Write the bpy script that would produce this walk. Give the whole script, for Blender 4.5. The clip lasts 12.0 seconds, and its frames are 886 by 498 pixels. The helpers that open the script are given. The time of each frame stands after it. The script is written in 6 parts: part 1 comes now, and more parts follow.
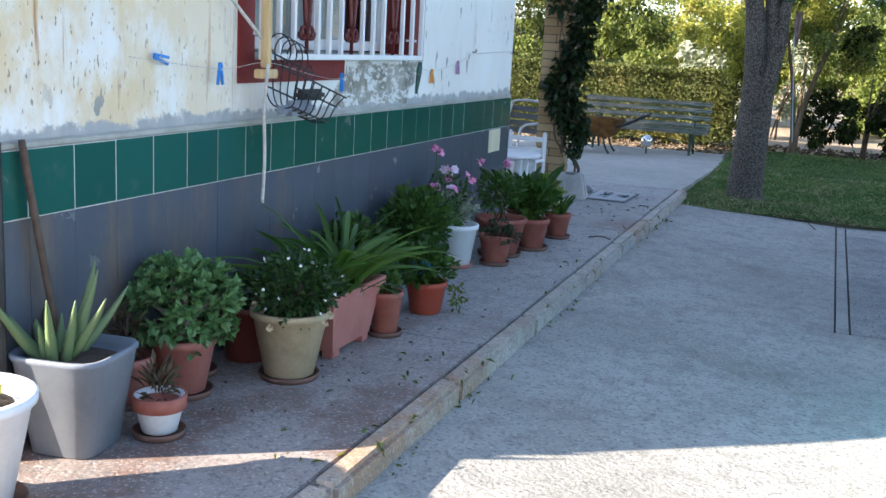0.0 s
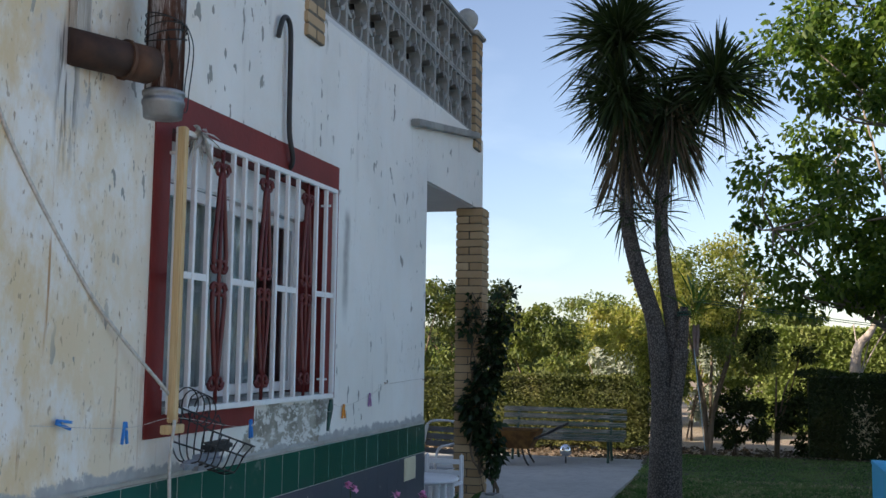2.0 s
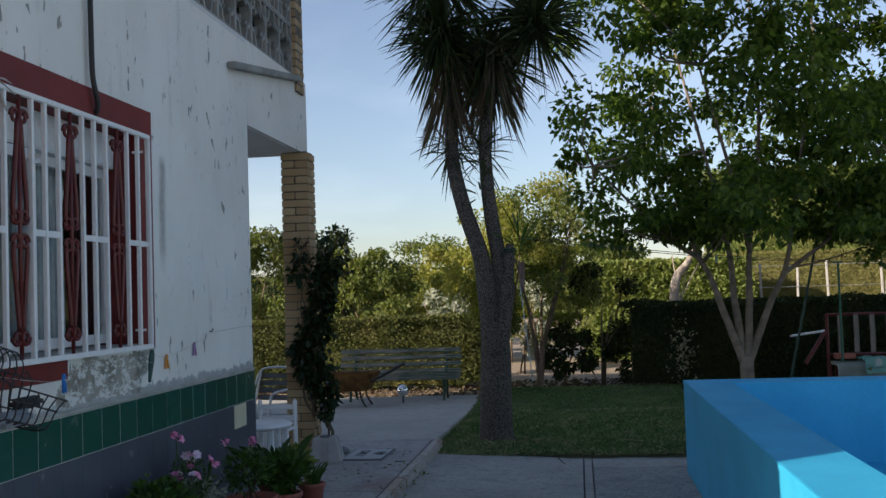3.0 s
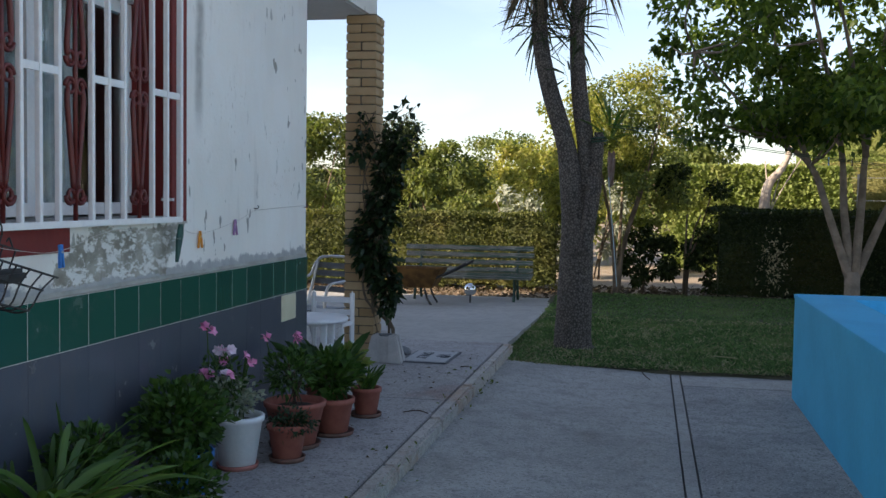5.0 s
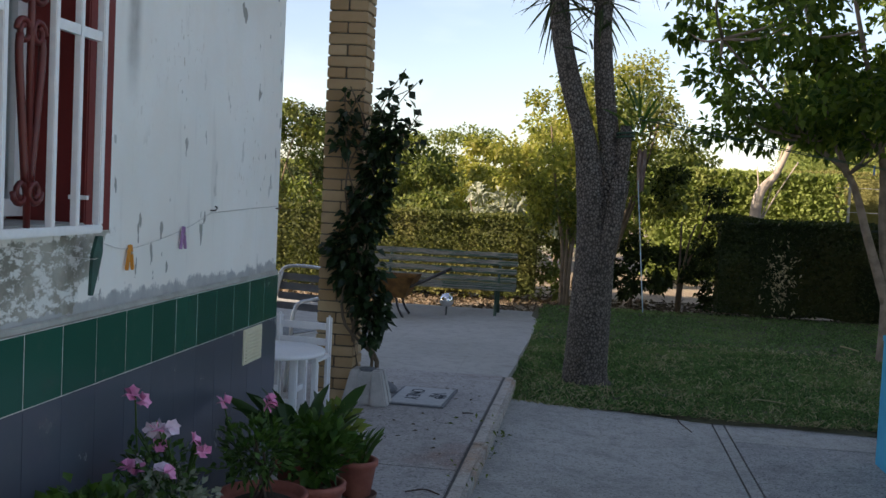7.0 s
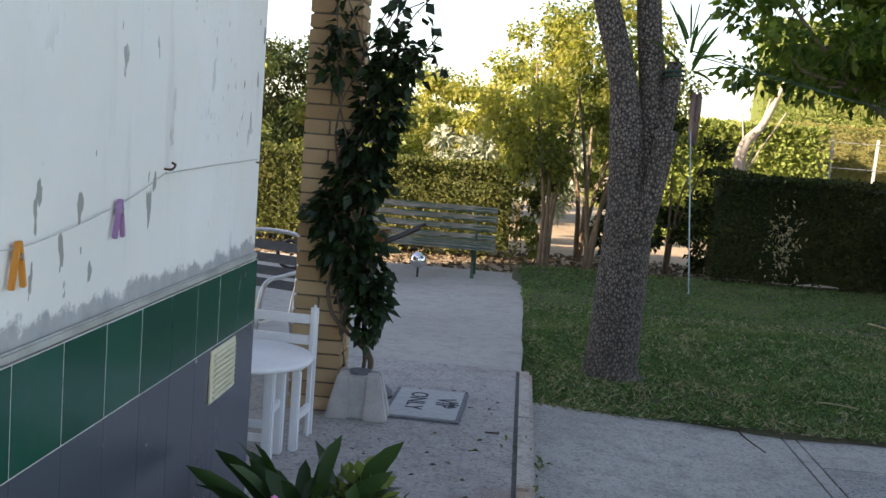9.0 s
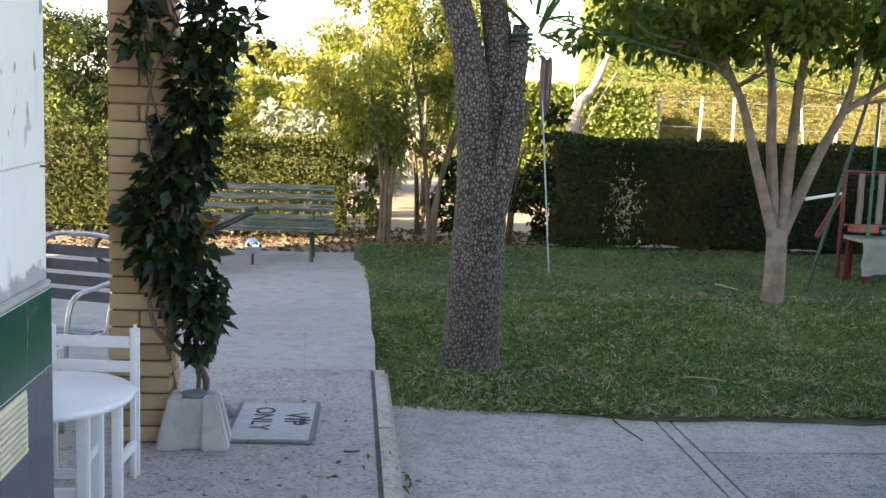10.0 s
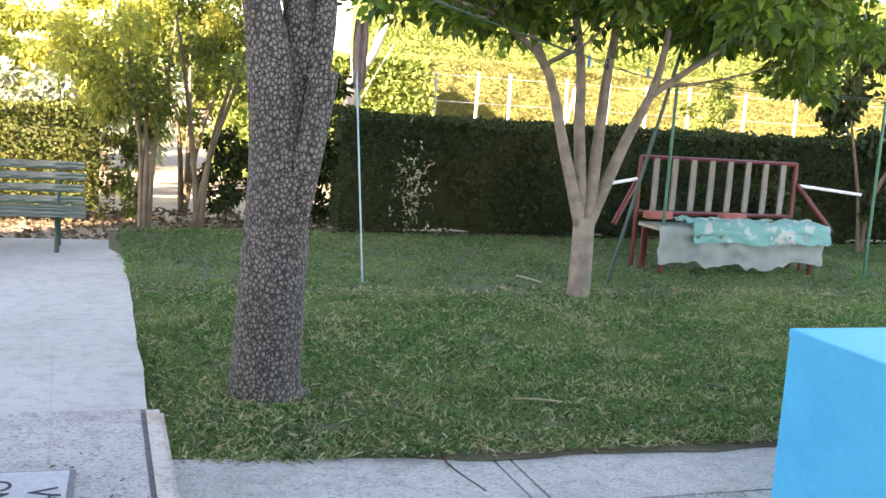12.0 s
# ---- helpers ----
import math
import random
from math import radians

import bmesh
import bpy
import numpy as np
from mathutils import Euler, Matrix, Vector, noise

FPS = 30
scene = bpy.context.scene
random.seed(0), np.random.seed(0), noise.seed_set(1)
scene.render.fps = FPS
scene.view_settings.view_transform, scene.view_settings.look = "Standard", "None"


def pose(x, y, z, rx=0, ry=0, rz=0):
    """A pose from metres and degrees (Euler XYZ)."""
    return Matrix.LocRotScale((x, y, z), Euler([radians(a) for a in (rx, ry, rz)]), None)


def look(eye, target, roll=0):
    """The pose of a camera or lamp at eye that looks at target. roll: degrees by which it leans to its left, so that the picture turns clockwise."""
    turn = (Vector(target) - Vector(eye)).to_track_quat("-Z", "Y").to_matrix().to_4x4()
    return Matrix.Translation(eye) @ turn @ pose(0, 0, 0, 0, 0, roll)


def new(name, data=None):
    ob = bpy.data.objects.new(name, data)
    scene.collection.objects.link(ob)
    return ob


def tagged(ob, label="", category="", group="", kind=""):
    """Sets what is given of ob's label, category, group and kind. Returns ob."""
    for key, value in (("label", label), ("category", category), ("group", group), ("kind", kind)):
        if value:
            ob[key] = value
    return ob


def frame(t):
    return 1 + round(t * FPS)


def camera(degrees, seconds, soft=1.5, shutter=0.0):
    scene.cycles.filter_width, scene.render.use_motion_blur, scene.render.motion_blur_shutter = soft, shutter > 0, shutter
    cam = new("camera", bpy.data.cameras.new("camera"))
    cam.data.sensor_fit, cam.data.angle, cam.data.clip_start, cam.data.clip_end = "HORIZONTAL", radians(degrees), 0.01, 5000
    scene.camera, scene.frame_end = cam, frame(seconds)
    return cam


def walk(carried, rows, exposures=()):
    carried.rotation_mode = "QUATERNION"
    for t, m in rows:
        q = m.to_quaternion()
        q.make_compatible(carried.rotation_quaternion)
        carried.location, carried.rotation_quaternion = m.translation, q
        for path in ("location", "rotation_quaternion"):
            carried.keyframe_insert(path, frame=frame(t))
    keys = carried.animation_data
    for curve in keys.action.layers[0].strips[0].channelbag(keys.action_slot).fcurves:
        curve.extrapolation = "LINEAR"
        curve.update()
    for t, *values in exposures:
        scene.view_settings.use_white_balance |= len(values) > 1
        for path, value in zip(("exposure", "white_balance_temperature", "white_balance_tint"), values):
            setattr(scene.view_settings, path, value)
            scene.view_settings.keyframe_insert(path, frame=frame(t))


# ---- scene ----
cam = camera(46.6, 12.0)
PATH = [
    (0, (-0.253, 1.475, 1.394), (-0.927, 3.316, 0.998), 3.1),
    (0.4, (-0.241, 1.497, 1.428), (-0.817, 3.382, 1.084), 2.3),
    (0.5, (-0.228, 1.502, 1.419), (-0.799, 3.392, 1.099), 1.8),
    (1, (-0.215, 1.502, 1.444), (-0.772, 3.411, 1.224), 0.5),
    (1.5, (-0.195, 1.48, 1.498), (-0.771, 3.395, 1.475), 0.1),
    (2, (-0.192, 1.447, 1.553), (-0.752, 3.357, 1.748), 0.8),
    (2.5, (-0.151, 1.419, 1.59), (-0.662, 3.328, 1.9), 1.3),
    (3, (-0.091, 1.449, 1.521), (-0.348, 3.43, 1.609), -1.9),
    (3.2, (-0.127, 1.535, 1.481), (-0.321, 3.526, 1.48), -2.3),
    (4.8, (-0.225, 2.293, 1.435), (-0.546, 4.267, 1.384), 1.2),
    (5, (-0.308, 2.426, 1.418), (-0.697, 4.385, 1.315), 0.8),
    (5.5, (-0.446, 2.78, 1.446), (-0.938, 4.719, 1.416), 3.3),
    (6, (-0.639, 3.143, 1.448), (-1.032, 5.104, 1.405), 3.4),
    (6.5, (-0.808, 3.507, 1.44), (-1.113, 5.481, 1.332), 1.4),
    (7, (-0.961, 3.937, 1.451), (-1.244, 5.913, 1.34), 2.8),
    (7.2, (-1.008, 4.076, 1.453), (-1.269, 6.055, 1.318), 4.1),
    (8.8, (-1.523, 5.292, 1.434), (-1.813, 7.252, 1.159), 6.1),
    (9, (-1.586, 5.397, 1.461), (-1.73, 7.38, 1.244), 4.4),
    (9.5, (-1.682, 5.645, 1.523), (-1.565, 7.629, 1.297), 2.3),
    (10, (-1.655, 5.958, 1.498), (-1.476, 7.933, 1.239), 2.1),
    (10.5, (-1.687, 6.242, 1.485), (-1.47, 8.204, 1.161), 5.0),
    (11, (-1.763, 6.552, 1.478), (-1.429, 8.491, 1.119), 4.6),
    (11.5, (-1.749, 6.813, 1.503), (-1.271, 8.73, 1.188), 3.8),
    (12, (-1.718, 6.99, 1.519), (-1.081, 8.862, 1.226), 3.9),
]
EXPOSURES = [(0.0, 2.35, 6150, 14), (0.5, 2.65, 6300, 15), (1.0, 2.5, 6250, 15), (1.5, 1.8, 6350, 16), (2.0, 1.15, 6300, 16), (2.5, 1.1, 6350, 15), (3.2, 0.68, 6400, 16), (5.0, 1.4, 6650, 17), (6.0, 1.25, 6850, 18), (7.0, 1.3, 7000, 18), (9.0, 2.05, 7400, 19), (9.5, 2.4, 7500, 19), (10.5, 2.85, 7500, 19), (12.0, 3.5, 7500, 20)]
walk(cam, [(t, look(eye, target, roll)) for t, eye, target, roll in PATH], EXPOSURES)

# ---- world and sun ----
SUN_DIR = Vector((-0.791, -0.612, 0.0))
SUN_ELEV = radians(20.0)
world = bpy.data.worlds.new("world")
scene.world = world
world.use_nodes = True
wn = world.node_tree.nodes
wl = world.node_tree.links
sky = wn.new("ShaderNodeTexSky")
sky.sky_type = "NISHITA"
sky.sun_disc = False
sky.sun_elevation = SUN_ELEV
sky.sun_rotation = math.atan2(SUN_DIR.x, SUN_DIR.y)
sky.air_density, sky.dust_density, sky.ozone_density = 1.0, 0.6, 2.6
# thin high haze lightens the sky in soft drifts
haze_at = wn.new("ShaderNodeTexCoord")
haze_noise = wn.new("ShaderNodeTexNoise")
haze_noise.inputs["Scale"].default_value, haze_noise.inputs["Detail"].default_value = 2.6, 6
haze_flat = wn.new("ShaderNodeMapping")
haze_flat.inputs["Scale"].default_value = (1.0, 1.0, 3.2)
wl.new(haze_at.outputs["Generated"], haze_flat.inputs["Vector"])
wl.new(haze_flat.outputs[0], haze_noise.inputs["Vector"])
haze_range = wn.new("ShaderNodeMapRange")
haze_range.inputs["To Min"].default_value = 0.35
haze_range.inputs["From Min"].default_value, haze_range.inputs["From Max"].default_value = 0.52, 0.80
wl.new(haze_noise.outputs["Fac"], haze_range.inputs["Value"])
haze = wn.new("ShaderNodeHueSaturation")
haze.inputs["Saturation"].default_value, haze.inputs["Value"].default_value = 0.6, 1.45
wl.new(haze_range.outputs[0], haze.inputs["Fac"])
wl.new(sky.outputs[0], haze.inputs["Color"])
wl.new(haze.outputs[0], wn["Background"].inputs[0])
wn["Background"].inputs[1].default_value = 0.08
sun_data = bpy.data.lights.new("sun", "SUN")
sun_data.energy, sun_data.angle, sun_data.color = 5.0, radians(0.6), (1.0, 0.86, 0.66)
sun = new("sun", sun_data)
sun_pos = SUN_DIR * math.cos(SUN_ELEV) + Vector((0, 0, math.sin(SUN_ELEV)))
sun.matrix_world = look(tuple(sun_pos * 60), (0, 0, 0))


# ---- materials ----
class Graph:
    """A small helper for writing node graphs."""

    def __init__(self, name):
        self.m = bpy.data.materials.new(name)
        self.m.use_nodes = True
        self.n = self.m.node_tree.nodes
        self.l = self.m.node_tree.links
        self.b = self.n["Principled BSDF"]
        self.tc = self.n.new("ShaderNodeTexCoord").outputs["Object"]

    def link(self, a, b):
        self.l.new(a, b)

    def mapped(self, scale=(1, 1, 1)):
        mp = self.n.new("ShaderNodeMapping")
        mp.inputs["Scale"].default_value = scale
        self.link(self.tc, mp.inputs["Vector"])
        return mp.outputs[0]

    def noise(self, scale, detail=4, rough=0.55, vec=None, distortion=0.0):
        t = self.n.new("ShaderNodeTexNoise")
        t.inputs["Scale"].default_value, t.inputs["Detail"].default_value = scale, detail
        t.inputs["Roughness"].default_value, t.inputs["Distortion"].default_value = rough, distortion
        self.link(vec or self.tc, t.inputs["Vector"])
        return t.outputs["Fac"]

    def own_noise(self, scale, detail=4, rough=0.55):
        """Noise that differs from piece to piece."""
        t = self.n.new("ShaderNodeTexNoise")
        t.noise_dimensions = "4D"
        t.inputs["Scale"].default_value, t.inputs["Detail"].default_value = scale, detail
        t.inputs["Roughness"].default_value = rough
        self.link(self.tc, t.inputs["Vector"])
        self.link(self.math("MULTIPLY", self.random(), 40.0), t.inputs["W"])
        return t.outputs["Fac"]

    def voronoi(self, scale, feature="F1", vec=None):
        t = self.n.new("ShaderNodeTexVoronoi")
        t.feature = feature
        t.inputs["Scale"].default_value = scale
        self.link(vec or self.tc, t.inputs["Vector"])
        return t.outputs["Distance"]

    def ramp(self, fac, lo, hi):
        t = self.n.new("ShaderNodeMapRange")
        t.interpolation_type = "SMOOTHSTEP"
        t.inputs["From Min"].default_value, t.inputs["From Max"].default_value = lo, hi
        self.link(fac, t.inputs["Value"])
        return t.outputs[0]

    def math(self, op, a, b=None):
        t = self.n.new("ShaderNodeMath")
        t.operation = op
        for k, v in enumerate((a, b)):
            if v is None:
                continue
            if isinstance(v, (int, float)):
                t.inputs[k].default_value = v
            else:
                self.link(v, t.inputs[k])
        return t.outputs[0]

    def mix(self, fac, a, b, blend="MIX"):
        t = self.n.new("ShaderNodeMix")
        t.data_type = "RGBA"
        t.blend_type = blend
        for k, v in ((0, fac), (6, a), (7, b)):
            if isinstance(v, (int, float)):
                t.inputs[k].default_value = v
            elif isinstance(v, tuple):
                t.inputs[k].default_value = (*v, 1)
            else:
                self.link(v, t.inputs[k])
        return t.outputs[2]

    def random(self):
        return self.n.new("ShaderNodeObjectInfo").outputs["Random"]

    def island(self):
        return self.n.new("ShaderNodeNewGeometry").outputs["Random Per Island"]

    def axis(self, k):
        t = self.n.new("ShaderNodeSeparateXYZ")
        self.link(self.tc, t.inputs[0])
        return t.outputs[k]

    def bump(self, height, strength=0.3, distance=0.01):
        t = self.n.new("ShaderNodeBump")
        t.inputs["Strength"].default_value, t.inputs["Distance"].default_value = strength, distance
        self.link(height, t.inputs["Height"])
        self.link(t.outputs[0], self.b.inputs["Normal"])

    def done(self, colour, rough=0.7, metal=0.0, spec=None):
        if isinstance(colour, tuple):
            self.b.inputs["Base Color"].default_value = (*colour, 1)
        else:
            self.link(colour, self.b.inputs["Base Color"])
        if isinstance(rough, (int, float)):
            self.b.inputs["Roughness"].default_value = rough
        else:
            self.link(rough, self.b.inputs["Roughness"])
        self.b.inputs["Metallic"].default_value = metal
        if spec is not None:
            self.b.inputs["Specular IOR Level"].default_value = spec
        return self.m


def plain(name, a, b, scale=8.0, rough=0.6, metal=0.0, bump=0.15, fine=60.0, spec=None):
    """Two tones blended by coarse noise, with finer grain and a little relief."""
    g = Graph(name)
    coarse, grain = g.noise(scale), g.noise(fine, 3)
    c = g.mix(g.ramp(coarse, 0.35, 0.65), a, b)
    c = g.mix(0.25, c, g.mix(grain, tuple(v * 0.6 for v in a), tuple(min(1, v * 1.3) for v in b)))
    g.bump(grain, bump, 0.004)
    return g.done(c, rough, metal, spec)


def leafy(name, dark, light, back=0.35, rough=0.55, tip=None):
    """Leaf: colour varies from leaf to leaf, some light passes through."""
    g = Graph(name)
    rnd = g.island()
    c = g.mix(rnd, dark, light)
    if tip:
        c = g.mix(g.ramp(g.noise(0.9, 2), 0.48, 0.66), c, g.mix(rnd, tip, light))
    c = g.mix(g.math("MULTIPLY", g.noise(5.0, 2), 0.5), c, tuple(v * 0.55 for v in dark))
    g.done(c, rough, 0.0, 0.35)
    tr = g.n.new("ShaderNodeBsdfTranslucent")
    bright = g.mix(1.0, c, (1.5, 1.65, 0.85), "MULTIPLY")
    g.link(bright, tr.inputs["Color"])
    ms = g.n.new("ShaderNodeMixShader")
    ms.inputs[0].default_value = back
    g.link(g.b.outputs[0], ms.inputs[1])
    g.link(tr.outputs[0], ms.inputs[2])
    g.link(ms.outputs[0], g.n["Material Output"].inputs[0])
    return g.m


def plaster_material():
    g = Graph("plaster")
    y, z = g.axis(1), g.axis(2)
    streak = g.mapped((1, 5, 0.7))
    base = g.mix(g.ramp(g.noise(1.3, 5), 0.35, 0.7), (0.80, 0.79, 0.75), (0.72, 0.715, 0.68))
    # ochre stains, mostly along the first metres of the wall
    near = g.ramp(y, 5.6, 4.2)
    ochre = g.math("MULTIPLY", g.ramp(g.noise(2.2, 6, 0.7, g.mapped((1, 1.6, 0.9))), 0.38, 0.60), g.math("ADD", g.math("MULTIPLY", near, 0.85), 0.08))
    c = g.mix(ochre, base, (0.66, 0.52, 0.31))
    rust = g.math("MULTIPLY", g.ramp(g.noise(3.0, 5, 0.6, g.mapped((1, 6, 0.35))), 0.60, 0.70), near)
    c = g.mix(rust, c, (0.40, 0.22, 0.09))
    # grey weathering streaks
    c = g.mix(g.math("MULTIPLY", g.ramp(g.noise(2.4, 6, 0.6, streak), 0.58, 0.78), 0.4), c, (0.45, 0.43, 0.40))
    # small flakes where the paint has come off
    flake = g.math("MULTIPLY", g.ramp(g.noise(9.0, 3, 0.5, g.mapped((1, 1.8, 0.8))), 0.645, 0.66), g.ramp(g.noise(1.1, 2), 0.42, 0.55))
    c = g.mix(flake, c, (0.30, 0.30, 0.27))
    speck = g.math("MULTIPLY", g.ramp(g.noise(38.0, 2, 0.5, g.mapped((1, 1.8, 0.7))), 0.655, 0.69), g.math("ADD", g.math("MULTIPLY", near, 0.7), g.math("MULTIPLY", g.ramp(g.noise(1.7, 3), 0.5, 0.65), 0.6)))
    c = g.mix(speck, c, (0.33, 0.26, 0.18))
    # cement skirt above the tiles, ragged at its top
    rag = g.math("ADD", z, g.math("MULTIPLY", g.math("SUBTRACT", g.noise(7.0, 6, 0.7), 0.5), 0.16))
    skirt = g.ramp(rag, 1.088, 1.070)
    c = g.mix(skirt, c, g.mix(g.noise(14.0, 5), (0.24, 0.25, 0.26), (0.50, 0.50, 0.48)))
    # bare cement patch under the window
    py = g.math("ABSOLUTE", g.math("SUBTRACT", y, g.math("ADD", 6.36, g.math("MULTIPLY", g.math("SUBTRACT", z, 1.17), 1.1))))
    pz = g.math("ABSOLUTE", g.math("SUBTRACT", z, 1.17))
    d = g.math("MAXIMUM", g.math("MULTIPLY", py, 1.0), g.math("MULTIPLY", pz, 4.0))
    d = g.math("ADD", d, g.math("MULTIPLY", g.math("SUBTRACT", g.noise(5.0, 6, 0.7), 0.5), 0.55))
    patch = g.ramp(d, 0.43, 0.40)
    cement = g.mix(g.ramp(g.noise(6.0, 7, 0.7), 0.35, 0.65), (0.20, 0.19, 0.155), (0.38, 0.365, 0.315))
    cement = g.mix(g.ramp(g.noise(13.0, 6, 0.75, g.mapped((1, 0.8, 1.6))), 0.49, 0.57), cement, (0.66, 0.66, 0.63))
    c = g.mix(patch, c, cement)
    # pale replastered blotch and soot drips under the stove pipe
    hy = g.math("ABSOLUTE", g.math("SUBTRACT", y, 4.40))
    hz = g.math("ABSOLUTE", g.math("SUBTRACT", z, 2.56))
    hd = g.math("ADD", g.math("MAXIMUM", g.math("MULTIPLY", hy, 1.5), hz), g.math("MULTIPLY", g.math("SUBTRACT", g.noise(3.5, 6, 0.7), 0.5), 0.6))
    c = g.mix(g.math("MULTIPLY", g.ramp(hd, 0.26, 0.10), 0.7), c, (0.58, 0.60, 0.62))
    drip = g.math("MULTIPLY", g.ramp(g.noise(7.0, 4, 0.6, g.mapped((1, 4.0, 0.35))), 0.50, 0.58), g.math("MULTIPLY", g.ramp(g.math("ABSOLUTE", g.math("SUBTRACT", y, 4.43)), 0.085, 0.02), g.math("MULTIPLY", g.ramp(z, 2.05, 2.45), g.ramp(z, 2.72, 2.6))))
    c = g.mix(g.math("MULTIPLY", drip, 0.85), c, (0.05, 0.045, 0.04))
    # dark damp streak beside the window
    sy = g.math("ABSOLUTE", g.math("SUBTRACT", y, g.math("ADD", 7.03, g.math("MULTIPLY", g.noise(2.0, 3), 0.06))))
    st = g.math("MULTIPLY", g.ramp(sy, 0.07, 0.01), g.math("MULTIPLY", g.ramp(z, 1.65, 1.9), g.ramp(z, 2.4, 2.3)))
    c = g.mix(g.math("MULTIPLY", st, g.math("ADD", 0.15, g.noise(12.0, 4))), c, (0.30, 0.29, 0.27))
    h = g.math("SUBTRACT", g.noise(45.0, 5), g.math("MULTIPLY", g.math("ADD", flake, patch), 0.7))
    g.bump(h, 0.35, 0.006)
    return g.done(c, 0.85)


def concrete_material(name, a, b, stain=(0.22, 0.13, 0.09), amount=0.25, pebbles=0.5, wet=None):
    g = Graph(name)
    c = g.mix(g.ramp(g.noise(0.7, 6), 0.3, 0.7), a, b)
    c = g.mix(g.math("MULTIPLY", g.ramp(g.noise(2.2, 6, 0.65), 0.5, 0.75), 0.5), c, tuple(v * 0.62 for v in a))
    c = g.mix(g.math("MULTIPLY", g.ramp(g.noise(1.1, 4), 0.55, 0.75), amount), c, stain)
    if wet:
        # reddish water marks round the flower pots
        y = g.axis(1)
        spill = g.ramp(g.math("ADD", y, g.math("MULTIPLY", g.noise(1.6, 5), 2.4)), 7.4, 5.6)
        c = g.mix(g.math("MULTIPLY", spill, g.math("ADD", 0.35, g.math("MULTIPLY", g.ramp(g.noise(2.6, 6, 0.65), 0.4, 0.62), 0.6))), c, wet)
    peb = g.ramp(g.noise(55.0, 4, 0.65), 0.52, 0.64)
    c = g.mix(g.math("MULTIPLY", g.ramp(g.noise(11.0, 6, 0.7), 0.44, 0.66), 0.35 + 0.2 * pebbles), c, tuple(v * 0.6 for v in a))
    c = g.mix(g.math("MULTIPLY", peb, pebbles), c, tuple(v * 0.4 for v in a))
    lite = g.ramp(g.noise(80.0, 3), 0.56, 0.66)
    c = g.mix(g.math("MULTIPLY", lite, pebbles * 0.5), c, tuple(min(0.8, v * 1.5) for v in b))
    crack = g.ramp(g.voronoi(0.55, "DISTANCE_TO_EDGE", None), 0.004, 0.0)
    c = g.mix(g.math("MULTIPLY", crack, 0.12), c, (0.06, 0.055, 0.05))
    g.bump(g.math("ADD", g.noise(60.0, 4), g.math("MULTIPLY", g.noise(6.0, 3), 0.8)), 0.5, 0.008)
    return g.done(c, 0.88)


def glazed(name, a, b, stain=None):
    g = Graph(name)
    c = g.mix(g.random(), a, b)
    c = g.mix(g.math("MULTIPLY", g.own_noise(4.0, 5), 0.35), c, tuple(v * 0.7 + 0.02 for v in a))
    dirt = g.ramp(g.own_noise(5.0, 6, 0.65), 0.52, 0.80)
    if stain:
        # brown water marks, strongest on the first metres of the wall
        at = g.n.new("ShaderNodeNewGeometry").outputs["Position"]
        sep = g.n.new("ShaderNodeSeparateXYZ")
        g.link(at, sep.inputs[0])
        run = g.n.new("ShaderNodeMapping")
        run.inputs["Scale"].default_value = (1, 3.0, 0.8)
        g.link(at, run.inputs["Vector"])
        mark = g.math("MULTIPLY", g.ramp(g.noise(1.6, 6, 0.65, run.outputs[0]), 0.42, 0.70), g.ramp(sep.outputs[1], 6.6, 4.4))
        c = g.mix(g.math("MULTIPLY", mark, 0.7), c, stain)
        pale = g.ramp(g.noise(2.4, 6, 0.7, run.outputs[0]), 0.60, 0.78)
        c = g.mix(g.math("MULTIPLY", pale, 0.3), c, (0.26, 0.27, 0.28))
    g.bump(g.own_noise(9.0, 2), 0.03, 0.004)
    return g.done(g.mix(g.math("MULTIPLY", dirt, 0.25), c, (0.22, 0.21, 0.18)), g.math("ADD", 0.16, g.math("MULTIPLY", dirt, 0.3)))


def brick_material():
    g = Graph("brick_buff")
    c = g.mix(g.random(), (0.36, 0.24, 0.125), (0.57, 0.43, 0.26))
    c = g.mix(g.math("MULTIPLY", g.own_noise(18.0, 5), 0.5), c, (0.30, 0.19, 0.09))
    g.bump(g.noise(60.0, 4), 0.4, 0.005)
    return g.done(c, 0.85)


def bark_material(name, a, b, scale=26.0):
    g = Graph(name)
    v = g.mapped((1, 1, 0.75))
    e = g.voronoi(scale, "DISTANCE_TO_EDGE", v)
    plate = g.ramp(e, 0.0, 0.15)
    cell = g.n.new("ShaderNodeTexVoronoi")
    cell.inputs["Scale"].default_value = scale
    g.link(v, cell.inputs["Vector"])
    tone = g.mix(g.ramp(g.noise(3.0, 4), 0.35, 0.7), a, b)
    tone = g.mix(0.55, tone, g.mix(g.ramp(cell.outputs["Distance"], 0.1, 0.7), tuple(min(1, q * 1.25) for q in b), tuple(q * 0.6 for q in a)))
    c = g.mix(plate, tuple(q * 0.20 for q in a), tone)
    c = g.mix(g.math("MULTIPLY", g.noise(60.0, 4), 0.4), c, tuple(q * 0.55 for q in a))
    g.bump(g.math("ADD", plate, g.math("MULTIPLY", g.noise(70.0, 3), 0.3)), 0.9, 0.012)
    return g.done(c, 0.9)


